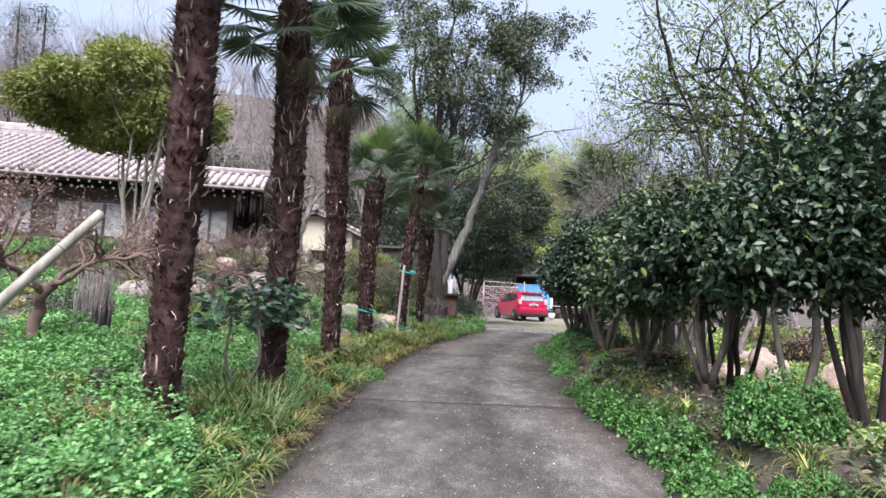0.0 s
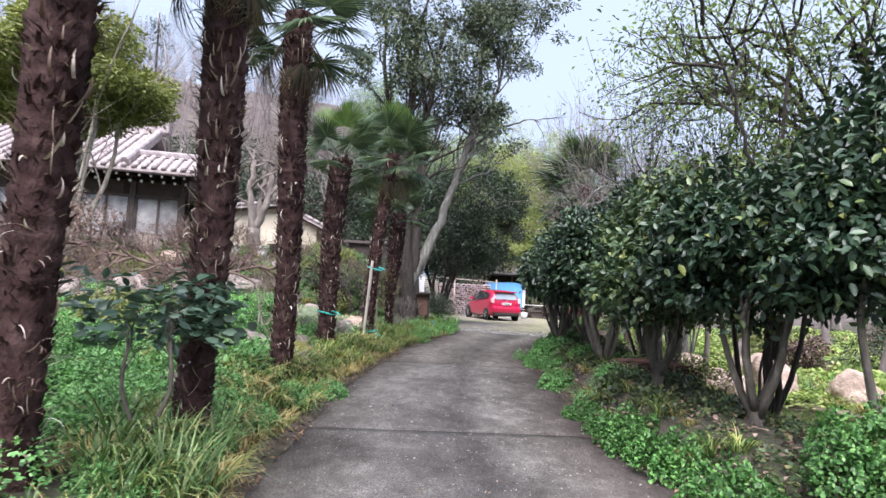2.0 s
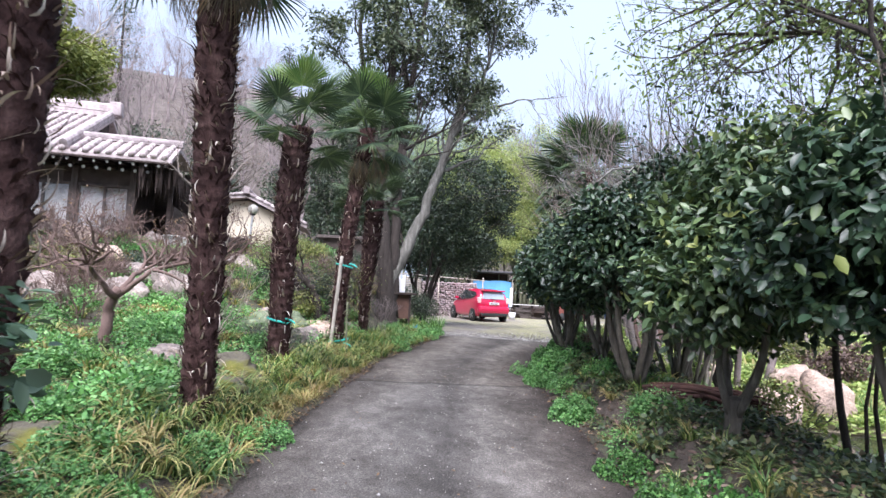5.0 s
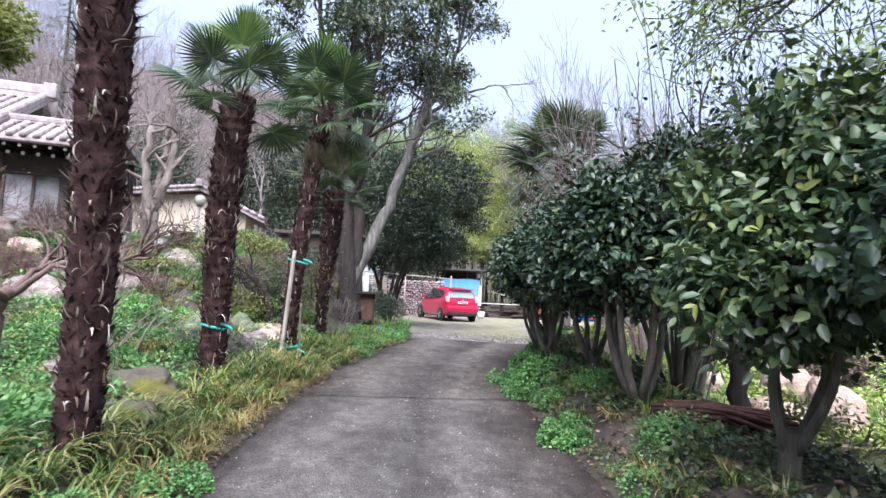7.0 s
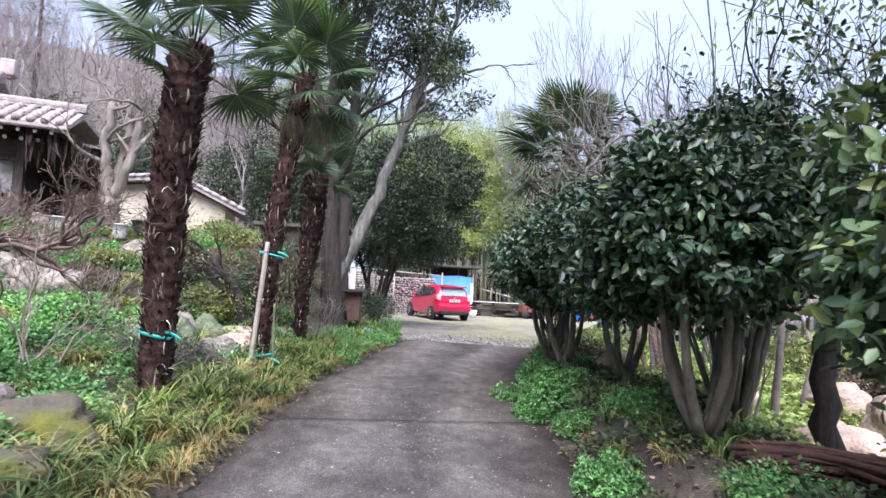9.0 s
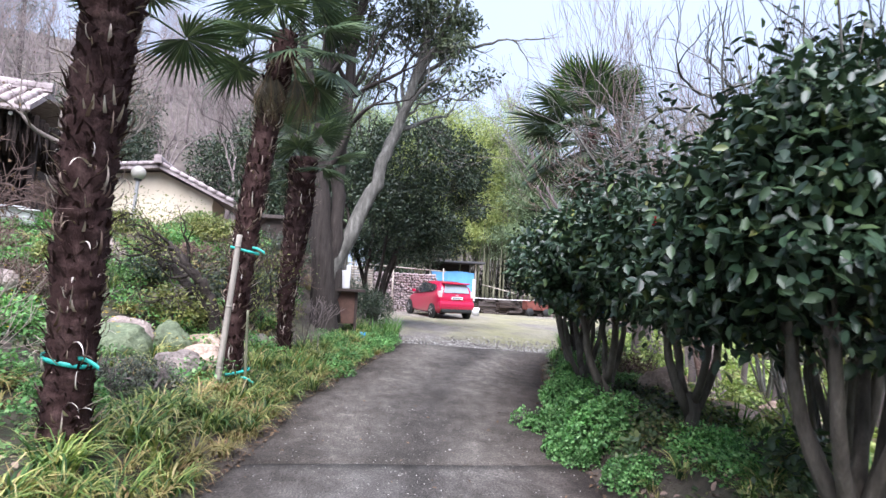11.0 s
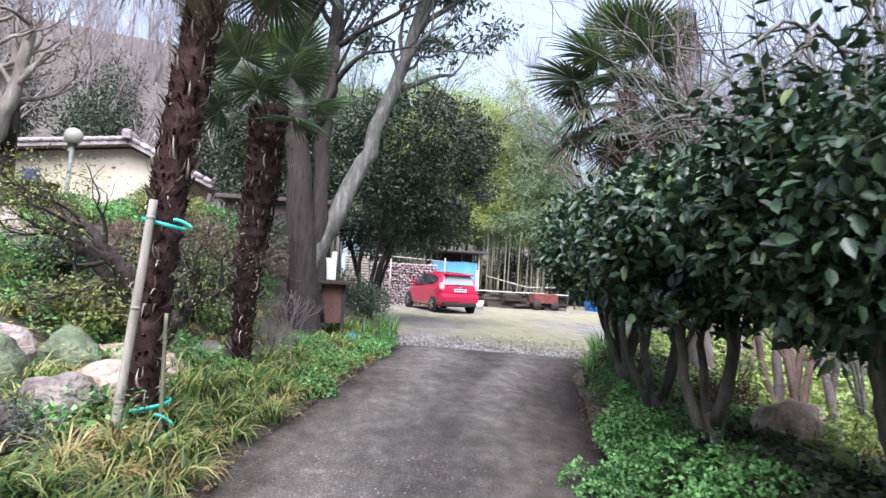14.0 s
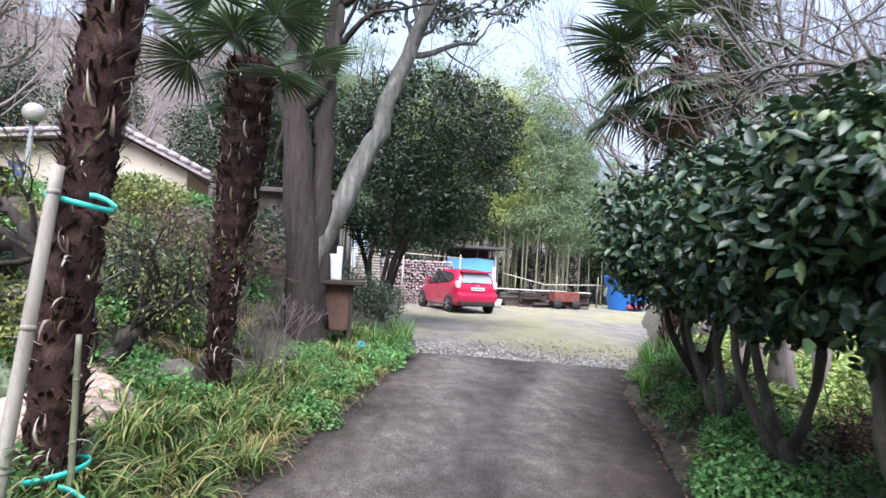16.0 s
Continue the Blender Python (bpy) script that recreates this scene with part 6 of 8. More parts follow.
for x, y, s in [(8.2, 24.5, 1.15), (9.4, 26.5, 1.25), (10.6, 24.0, 1.2), (8.8, 28.0, 1.3), (11.8, 27.0, 1.3), (7.4, 26.0, 1.05), (12.5, 23.5, 1.2), (13.5, 20.0, 1.2), (11.0, 18.5, 1.0), (12.5, 16.0, 1.0), (14.0, 13.0, 1.1), (11.5, 11.5, 0.9)]:
    bare_at(x, y, s, group="leafless trees beyond the yard")


def whips(rng, lean=0.0):
    out, tips = [], []
    for k in range(8):
        a = rng.uniform(0, 2 * np.pi)
        grow(rng, (0, 0, 0), (math.cos(a) * 0.3 + lean * 0.5, math.sin(a) * 0.3, 1), rng.uniform(1.7, 2.5), 0.024, 2, out, tips, 0.12, 2, 0.62, 0.3, 0.3, rmin=0.004)
    return out, tips


tree("bare_tree", 3.5, 10.3, at(3.5, 10.3), lambda rng: whips(rng, -0.3), None, M_BARK, "young leafless tree with long thin bare shoots", group="leafless trees beyond the yard", seed=223)
tree("bare_tree", 4.9, 12.4, at(4.9, 12.4), whips, None, M_BARK, "leafless tree with long upright bare shoots", group="leafless trees beyond the yard", seed=222)
tree("bare_tree", 6.3, 14.6, at(6.3, 14.6), whips, None, M_BARK, "leafless tree with long upright bare shoots", group="leafless trees beyond the yard", seed=210)


tree("bare_tree", 4.8, 14.1, at(4.8, 14.1), lambda rng: bare(rng, 5.2, 0.045, 5, 4, 3, 0.4, 0.3), None, M_REDTWIG, "many-stemmed leafless tree with a fan of pinkish twigs", group="leafless trees beyond the yard", seed=226)


def spreading(rng, up=0.0):
    out, tips = [], []
    limb(rng, [(0, 0, -0.1), (-0.1, -0.1, 1.2), (-0.2, -0.2, 2.3)], 0.1, 0.075, out, tips, 6, 1.4, 3, wander=0.35, spread=0.55, rise=0.1)
    for k in range(6):
        a = math.pi + rng.uniform(-0.9, 0.9)
        ca, sa, h = math.cos(a), math.sin(a), rng.uniform(0.5, 1.5) + up
        limb(rng, [(-0.2, -0.2, 2.0), (ca * 0.7, sa * 0.7, 2.3 + h * 0.6), (ca * 1.5, sa * 1.5, 2.5 + h), (ca * 2.3, sa * 2.3, 2.4 + h)], 0.04, 0.012, out, tips, 9, 0.7, 2, wander=0.35, spread=0.5, rise=0.1, rmin=0.004)
    return out, tips


tree("budding_tree", 5.0, 7.2, at(5.0, 7.2), lambda rng: spreading(rng, 0.7), lambda rng, tips: (clump_leaves(rng, tips, 7, 0.14, 0.05, 0.5), M_YOUNG), M_DARKBARK, "spreading tree with dark branches and sparse young leaves", seed=211)


bushy("budding_tree", 3.4, 7.1, at(3.4, 7.1), lumpy(61, (-0.15, 0, 2.7), (0.7, 0.7, 0.5), 14, (0.2, 0.4), 0.5), 2300, 0.06, M_YOUNG, "slender tree with fresh yellow-green leaves behind the row", 4, 0.25, M_DARKBARK, 251, 0.5, rad=0.03)


def budding(rng):
    out, tips = [], []
    for q in ([(0, 0, -0.1), (-0.04, -0.05, 1.2), (-0.2, -0.12, 2.2), (-0.5, -0.2, 3.0), (-0.8, -0.25, 3.6)], [(0.03, 0.02, -0.1), (0.05, 0, 1.2), (0, -0.1, 2.3), (0.1, -0.1, 3.4), (0.15, -0.1, 4.2)], [(0.05, 0, -0.1), (0.1, 0, 1.1), (0.3, -0.05, 2.2), (0.7, -0.1, 3.1), (1.1, -0.1, 3.7)]):
        limb(rng, q, 0.028, 0.009, out, tips, 6, 0.75, 2, wander=0.35, spread=0.5, rise=0.2, rmin=0.004)
    return out, tips


tree("budding_tree", 2.98, 6.3, at(2.98, 6.3), budding, lambda rng, tips: (clump_leaves(rng, tips, 8, 0.17, 0.06, 0.5), M_YOUNG), M_DARKBARK, "slender dark-stemmed tree with sparse fresh leaves in the row", seed=252)


def dark_old(rng):
    out, tips = [], []
    limb(rng, [(0, 0, -0.1), (0.05, 0.05, 0.8), (0.2, 0.1, 1.7), (0.3, 0.15, 2.6)], 0.095, 0.06, out, tips, 6, 0.9, 3, wander=0.35, spread=0.6, rise=0.2)
    return out, tips


tree("old_tree", 3.38, 9.1, at(3.38, 9.1), dark_old, lambda rng, tips: (clump_leaves(rng, tips[::3], 5, 0.15, 0.08, 0.5), M_CAMELLIA), M_DARKBARK, "old tree with a thick dark lichen-speckled trunk", seed=219)
tree("bare_shrub", 4.25, 11.3, at(4.25, 11.3), lambda rng: bare(rng, 2.2, 0.028, 5, 4, 3, 0.5, 0.25), None, M_PALEBARK, "leafless pale branching shrub beyond the clipped trees", "shrub", "leafless shrubs", seed=220)
tree("bare_tree", 5.6, 13.4, at(5.6, 13.4), spreading, None, M_BARK, "spreading leafless tree behind the clipped trees", group="leafless trees beyond the yard", seed=221)


def knobbly(rng):
    out, tips = [], []
    limb(rng, [(0, 0, -0.2), (0.02, 0, 0.75)], 0.2, 0.17, out, tips, 0, 1, 1)
    for q in ([(0.0, 0, 0.65), (0.35, 0, 1.6), (0.42, 0.1, 2.5)], [(0, 0, 0.65), (-0.15, 0, 1.6), (-0.12, 0.1, 2.6)], [(0, 0.05, 0.6), (0.1, 0.3, 1.7), (0.1, 0.4, 2.4)]):
        limb(rng, q, 0.11, 0.065, out, tips, 6, 0.7, 3, wander=0.45, spread=0.7, rise=0.2)
    return out, tips


tree("pollarded_tree", -4.5, 17.4, at(-4.5, 17.4, -0.05), knobbly, lambda rng, tips: (clump_leaves(rng, tips[::4], 1, 0.06, 0.05, 0.5), M_DEADLEAF), M_PINKBARK, "pollarded tree with thick pale trunk and leafless twigs", seed=213)


def trained(rng):
    out, tips = [], []
    limb(rng, [(0, 0, -0.1), (-0.05, 0, 0.35), (0.08, 0, 0.7)], 0.07, 0.055, out, tips, 0, 1, 1)
    for q in ([(0.06, 0, 0.62), (0.5, 0.1, 1.0), (1.3, 0.2, 1.1)], [(0.06, 0, 0.6), (-0.5, 0.1, 1.0), (-1.4, 0.1, 1.12)], [(0.06, 0, 0.62), (0.15, 0.5, 1.0), (0.5, 1.1, 1.15)], [(0.06, 0, 0.6), (-0.1, -0.5, 0.95), (0.3, -1.0, 1.1)]):
        limb(rng, q, 0.034, 0.012, out, tips, 14, 0.36, 3, wander=0.5, spread=0.8, rise=0.3, rmin=0.0025)
    return out, tips


tree("trained_tree", -4.45, 6.1, at(-4.45, 6.1), trained, lambda rng, tips: (clump_leaves(rng, tips, 2, 0.07, 0.03, 0.5), M_PINKLEAF), M_REDTWIG, "low trained tree with flat tiers of reddish leafless twigs", group="trained trees", seed=214)
tree("trained_tree", -3.4, 10.2, at(-3.4, 10.2), trained, lambda rng, tips: (clump_leaves(rng, tips[::3], 1, 0.06, 0.03, 0.5), M_DEADLEAF), M_REDTWIG, "low trained tree with flat tiers of reddish leafless twigs", group="trained trees", seed=215)
tree("bare_shrub", -2.6, 10.6, at(-2.6, 10.6), lambda rng: bare(rng, 1.5, 0.016, 5, 3, 3, 0.4, 0.3), None, M_PALEBARK, "pale leafless shrub with upright twigs", "shrub", "leafless shrubs", seed=216)
def crooked(rng):
    out, tips = [], []
    z = at(-1.49, 14.6)
    for q in ([(0.03, 0.0, -9), (-0.07, 0.0, 1.0), (-0.37, 0.05, 1.29), (-0.68, 0.15, 1.5), (-1.0, 0.25, 1.73)], [(-0.02, 0.0, -9), (-0.05, 0.0, 1.06), (-0.22, -0.1, 1.37), (-0.43, -0.1, 1.57), (-0.64, 0.0, 1.8)], [(0.02, 0.0, -9), (0.2, 0.05, 0.81), (0.36, 0.05, 1.02), (0.44, 0.05, 1.19)]):
        pts = [(x, y, -0.1 if h < 0 else h - z) for x, y, h in q]
        limb(rng, pts, 0.085, 0.035, out, tips, 9, 0.42, 2, wander=0.4, spread=0.7, rise=0.1)
    return out, tips


tree("leaning_tree", -1.49, 14.6, at(-1.49, 14.6), crooked, lambda rng, tips: (clump_leaves(rng, tips[::2], 16, 0.11, 0.036, 0.45), M_OLIVE), M_DARKBARK, "crooked leaning tree with a thick dark forked trunk", "tree", seed=217)
tree("bare_shrub", -0.55, 15.5, at(-0.55, 15.5), lambda rng: bare(rng, 1.0, 0.012, 7, 3, 3, 0.45, 0.2), None, M_TWIG, "grey leafless shrub at the foot of the big tree", "shrub", "leafless shrubs", seed=218)
for k, (x, y, h) in enumerate([(-1.7, 16.4, 0.7), (-2.4, 16.2, 0.45), (-1.2, 17.2, 1.0), (-4.6, 11.4, 0.9), (-6.6, 12.8, 0.9), (-8.2, 12.4, 1.0), (-7.4, 15.6, 0.9), (-5.2, 13.2, 0.8), (-6.0, 16.0, 0.9), (-4.2, 14.0, 0.8), (-9.3, 14.6, 1.0), (-5.0, 17.6, 0.9)]):
    tree("twiggy_shrub", x, y, at(x, y), lambda rng: bare(rng, h * 1.2, 0.012, 8, 3, 4, 0.55, 0.1), None, M_REDTWIG, "brown twiggy leafless shrub on the bank", "shrub", "leafless shrubs", seed=260 + k)
# wrapped bundle of dry canes
M_DRYCANE = surf("dry_cane", [(0.3, (0.09, 0.08, 0.075)), (0.7, (0.24, 0.22, 0.21))], 5, 0.9, 0.2, 0.01, 40)
bundle = thing("cane_bundle", pose(-4.35, 7.0, at(-4.35, 7.0)), "shrub wrapped in a bundle of grey dry canes", "garden bundle")
br = np.random.default_rng(77)
for k in range(90):
    a, q = br.uniform(0, 6.28), 0.17 * br.random() ** 0.5
    p0 = np.array([math.cos(a) * q, math.sin(a) * q, 0])
    p1 = p0 * br.uniform(0.9, 1.6) + np.array([0, 0, br.uniform(0.55, 0.95)])
    V, Q, T = tube([p0, (p0 + p1) / 2 + br.normal(0, 0.02, 3), p1], [0.009, 0.008, 0.005], 5)
    put("cane", mesh_np("cane", V, Q, T, M_DRYCANE), bundle)

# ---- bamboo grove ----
# Darker copy of the bamboo leaf, with the grove's shade put into its colour.
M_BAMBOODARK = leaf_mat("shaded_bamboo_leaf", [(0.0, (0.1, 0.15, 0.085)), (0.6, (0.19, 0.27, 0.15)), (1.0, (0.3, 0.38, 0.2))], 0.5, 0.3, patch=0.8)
BAMBOO = []
for k in range(4):
    rng = np.random.default_rng(230 + k)
    h = 9.0 + k * 0.8
    f = np.linspace(0, 1, 22)
    bend = rng.uniform(0.6, 1.8)
    P = np.stack([bend * f ** 3, 0.2 * f ** 2 * rng.normal(), h * f * (1 - 0.06 * f ** 3)], 1)
    culm = tube(P, np.linspace(0.045, 0.006, 22) * (1 + 0.1 * (np.arange(22) % 2)), 6)
    tips, tw = [], [culm]
    for j in range(34):
        g = rng.uniform(0.42 - 0.05 * k, 1.0)
        p = np.array([np.interp(g, f, P[:, i]) for i in range(3)])
        a = rng.uniform(0, 6.28)
        q = p + np.array([math.cos(a), math.sin(a), rng.uniform(-0.2, 0.5)]) * rng.uniform(0.4, 1.1)
        tips += [(q, None), ((p + q) / 2, None)]
    V, Q, T = join(tw)
    cm = mesh_np("culm", V, Q, T, M_BAMBOO, True)
    c = np.repeat(np.array([t[0] for t in tips]), 70, 0)
    u = rng.normal(0, 1, c.shape) * np.array([0.2, 0.2, 0.17])
    c = c + u - np.array([0, 0, 0.5]) * (np.hypot(u[:, 0], u[:, 1]) ** 1.5)[:, None]
    hang = unit(u * np.array([1, 1, 0.2]) + np.array([0, 0, -0.16]) + rng.normal(0, 0.1, c.shape))
    V, Q, T = simple_leaves(c, hang, ball(len(c), rng), 0.15 * rng.uniform(0.6, 1.2, len(c)), 0.034)
    fm = mesh_np("foliage", V, Q, T, M_BAMBOOLEAF)
    # same leaves again in the shaded colour
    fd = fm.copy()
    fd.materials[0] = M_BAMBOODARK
    BAMBOO.append((cm, fm, fd))
br = np.random.default_rng(88)
for k in range(170):
    x, y = br.uniform(-4, 21), br.uniform(40.0, 50)
    if k % 4 == 0:
        y = br.uniform(38.5, 40.5)
        x = br.uniform(3.8, 8.2) if k % 8 else br.uniform(8, 12)
    root = thing("bamboo", Matrix.Translation((x, y, at(x, y, -0.05))) @ Euler((0, 0, br.uniform(0, 6.28))).to_matrix().to_4x4() @ Matrix.Scale(br.uniform(0.85, 1.1) * float(np.interp(x, [4, 8, 14, 20], [1.22, 1.15, 0.8, 0.72])), 4), "tall yellow-green bamboo cane with feathery leaves", "bamboo", "bamboo grove behind the yard")
    cm, fm, fd = BAMBOO[int(br.integers(4))]
    put("culm", cm, root)
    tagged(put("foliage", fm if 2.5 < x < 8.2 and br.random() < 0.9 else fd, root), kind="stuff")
# conifers far off on the hill
def conifer(rng):
    out, tips = [], []
    out.append(tube([(0, 0, -0.2), (0.1, 0, 5), (0, 0, 11)], [0.2, 0.14, 0.03], 8))
    for k in range(60):
        z = rng.uniform(3.5, 11)
        a = rng.uniform(0, 6.28)
        ln = (11.8 - z) * 0.3 * rng.uniform(0.6, 1.1)
        q = np.array([math.cos(a) * ln, math.sin(a) * ln, z - 0.1 * ln])
        tips += [(q, None), (q * [0.7, 0.7, 1], None), (q * [0.4, 0.4, 1], None)]
    return out, tips


for x, y in [(-24, 34), (-30, 40), (-19, 44), (-9, 50), (14, 58), (20, 62), (-34, 36)]:
    tree("conifer", x, y, at(x, y), conifer, lambda rng, tips: (clump_leaves(rng, tips, 14, 0.3, 0.2, 0.22, 0.5), M_DARKLEAF), M_DARKBARK, "dark conifer on the far hillside", group="conifers on the hill", seed=int(300 + x))

# ---- the tiled house ----
M_TILE = surf("grey_roof_tile", [(0.3, (0.22, 0.185, 0.185)), (0.55, (0.38, 0.33, 0.33)), (0.8, (0.52, 0.465, 0.465))], 5, 0.85, 0.4, 0.02, 40)
M_DARKWOOD = surf("dark_timber", [(0.3, (0.02, 0.014, 0.012)), (0.7, (0.06, 0.042, 0.036))], 4, 0.85, 0.4, 0.01, 40, (1, 1, 6))
M_FRAME = surf("greyed_timber", [(0.3, (0.06, 0.048, 0.044)), (0.7, (0.13, 0.108, 0.1))], 4, 0.85, 0.4, 0.01, 40, (6, 6, 1))
M_WHITE = surf("white_rafter_end", [(0.3, (0.6, 0.58, 0.55)), (0.7, (0.78, 0.76, 0.73))], 8, 0.8, 0.1, 0.01)
M_CREAM = surf("cream_plaster", [(0.25, (0.58, 0.5, 0.38)), (0.5, (0.72, 0.64, 0.5)), (0.8, (0.78, 0.71, 0.58))], 1.5, 0.9, 0.2, 0.01, 60, vary=0.12)
M_GREYPLASTER = surf("brown_wall_board", [(0.3, (0.05, 0.038, 0.034)), (0.7, (0.11, 0.088, 0.08))], 2.5, 0.9, 0.2, 0.01, 50)
M_CURTAIN = surf("pale_paper_screen", [(0.3, (0.24, 0.21, 0.205)), (0.7, (0.5, 0.455, 0.45))], 3, 0.9, 0.1, 0.01)
m, nt, b, out = material("window_glass")
b.inputs["Base Color"].default_value = (0.9, 0.95, 0.95, 1)
b.inputs["Roughness"].default_value = 0.03
b.inputs["Transmission Weight"].default_value = 1.0
b.inputs["IOR"].default_value = 1.45
M_GLASS = m
M_STONE = surf("stone_plinth", [(0.3, (0.17, 0.13, 0.12)), (0.7, (0.36, 0.29, 0.27))], 6, 0.95, 0.6, 0.03, 40)


def cyl(bm, p0, p1, r, seg=10, r2=None):
    p0, p1 = Vector(p0), Vector(p1)
    d = p1 - p0
    mtx = Matrix.Translation((p0 + p1) / 2) @ d.to_track_quat("Z", "Y").to_matrix().to_4x4()
    bmesh.ops.create_cone(bm, cap_ends=True, segments=seg, radius1=r, radius2=r if r2 is None else r2, depth=d.length, matrix=mtx)


def boxpart(name, parent, mat, x0, y0, z0, x1, y1, z1, bevel=0.008, label=""):
    bm = bmesh.new()
    box(bm, x0, y0, z0, x1, y1, z1, bevel)
    return part(name, bm, mat, parent, label)


HZ = 2.2
house = thing("tiled_house", pose(-7.35, 20.15, HZ, 0, 0, 10), "old low house with grey tiled roof and dark timber eaves", "house")
WALL_T, EAVE_Z, RIDGE_Z, RIDGE_Y = 2.1, 2.3, 4.2, 3.0
# walls with openings, local x runs to the left as negative
boxpart("plinth", house, M_STONE, -11, -0.05, -0.6, 0.04, 6.05, 0.3, 0.02, "low stone footing")
for x0, x1, z0, z1 in [(-11, 0, 0.3, 0.42), (-11, 0, 1.6, 2.25), (-3.4, -2.98, 0.42, 1.6), (-11, -8.6, 0.42, 1.6), (-6.2, -5.6, 0.42, 1.6)]:
    boxpart("wall", house, M_GREYPLASTER, x0, 0, z0, x1, 0.16, z1, 0.0)
# End and porch walls near black, so the porch's shade is in their colour.
boxpart("wall", house, M_DARKWOOD, -0.16, 0.16, 0.3, 0, 6, 2.25, 0.0)
boxpart("wall", house, M_DARKWOOD, 0.004, 2.6, -0.6, 1.0, 2.7, 2.5, 0.0)
boxpart("wall", house, M_GREYPLASTER, -11, 5.84, 0.3, -0.16, 6, 2.25, 0.0)
boxpart("wall", house, M_GREYPLASTER, -11, 0.16, 0.3, -10.84, 5.84, 2.25, 0.0)
boxpart("floor_slab", house, M_DARKWOOD, -10.84, 0.16, 0.3, -0.16, 5.84, 0.34, 0.0)
for x in (-0.08, -1.52, -3.17, -5.65, -8.6):
    boxpart("post", house, M_FRAME, x - 0.08, -0.06, 0.3, x + 0.08, 0.1, 2.25, 0.01)
for x0, x1, panes in ((-1.44, -0.16, 2), (-2.98, -1.6, 2), (-5.57, -3.4, 3), (-8.52, -6.2, 3)):
    win = put("window", None, house)
    boxpart("sill", win, M_FRAME, x0, -0.05, 0.38, x1, 0.12, 0.45)
    boxpart("head", win, M_FRAME, x0, -0.04, 1.55, x1, 0.12, 1.62)
    w = (x1 - x0) / panes
    for k in range(panes):
        a = x0 + k * w
        boxpart("stile", win, M_FRAME, a, -0.02, 0.45, a + 0.06, 0.08, 1.55, 0.004)
        boxpart("screen", win, M_CURTAIN, a + 0.06, 0.07, 0.45, a + w, 0.09, 1.55, 0.0)
        g = boxpart("pane", win, M_GLASS, a + 0.06, 0.02, 0.45, a + w, 0.028, 1.55, 0.0)
        g.visible_shadow = False
    boxpart("stile", win, M_FRAME, x1 - 0.05, -0.02, 0.45, x1, 0.08, 1.55, 0.004)
# roof body: hipped at the near end
over, L0 = 1.05, -12.2
ez, ridge_x = EAVE_Z, -1.5
slope_len = RIDGE_Y + over
PENT = 0.3
pent_y, pent_z = -over + slope_len * PENT, ez + (RIDGE_Z - ez) * PENT


def slab_of(bm, top, t=0.12):
    vt = [bm.verts.new(p) for p in top]
    vb = [bm.verts.new((p[0], p[1], p[2] - t)) for p in top]
    bm.faces.new(vt)
    bm.faces.new(list(reversed(vb)))
    n = len(top)
    for k in range(n):
        bm.faces.new([vt[k], vb[k], vb[(k + 1) % n], vt[(k + 1) % n]])


bm = bmesh.new()
slab_of(bm, [(L0, -over, ez), (ridge_x, -over, ez), (ridge_x, RIDGE_Y, RIDGE_Z), (L0, RIDGE_Y, RIDGE_Z)])
slab_of(bm, [(L0, RIDGE_Y, RIDGE_Z), (ridge_x, RIDGE_Y, RIDGE_Z), (ridge_x, 6 + over, ez), (L0, 6 + over, ez)])
slab_of(bm, [(ridge_x + 0.004, -over, ez - 0.004), (over, -over, ez - 0.004), (over, pent_y, pent_z - 0.004), (ridge_x + 0.004, pent_y, pent_z - 0.004)])
# flat slab added behind the pent to keep light out of the porch
slab_of(bm, [(ridge_x + 0.004, pent_y + 0.004, pent_z - 0.02), (over, pent_y + 0.004, pent_z - 0.02), (over, 2.9, pent_z - 0.1), (ridge_x + 0.004, 2.9, pent_z - 0.1)])
bmesh.ops.recalc_face_normals(bm, faces=bm.faces)
roof = part("roof", bm, M_TILE, house)
bm = bmesh.new()
slab_of(bm, [(ridge_x - 0.3, -0.02, 2.2), (ridge_x - 0.1, -0.02, 2.2), (ridge_x - 0.1, RIDGE_Y, RIDGE_Z - 0.14), (ridge_x - 0.3, RIDGE_Y, RIDGE_Z - 0.14)], 0.6)
part("gable_wall", bm, M_DARKWOOD, house)

TILES = [0]


def tile_row(p0, p1, parent, single=False):
    """Half-round cover tiles laid end to end from eave to ridge."""
    p0, p1 = np.array(p0), np.array(p1)
    n = max(2, int(np.linalg.norm(p1 - p0) / 0.3))
    for k in range(n):
        q0, q1 = p0 + (p1 - p0) * k / n, p0 + (p1 - p0) * (k + 1.06) / n
        V, Q, T = tube([q0 - p0 * 0, q1], [0.084, 0.066], 8)
        if single and TILES[0] < 300:
            TILES[0] += 1
            put("tile", mesh_np("tile", V, Q, T, M_TILE, True), parent)
        else:
            REST.append((V, Q, T))


REST = []
x = L0 + 0.1
while x < over - 0.05:
    f = 1.0 if x < ridge_x else PENT
    tile_row((x, -over - 0.03, ez + 0.02), (x, -over + slope_len * f, ez + 0.02 + (RIDGE_Z - ez) * f), roof, x > -6.6)
    x += 0.27


tagged(put("tile_rest", mesh_np("tile_rest", *join(REST), M_TILE, True), roof), kind="stuff")
REST.clear()


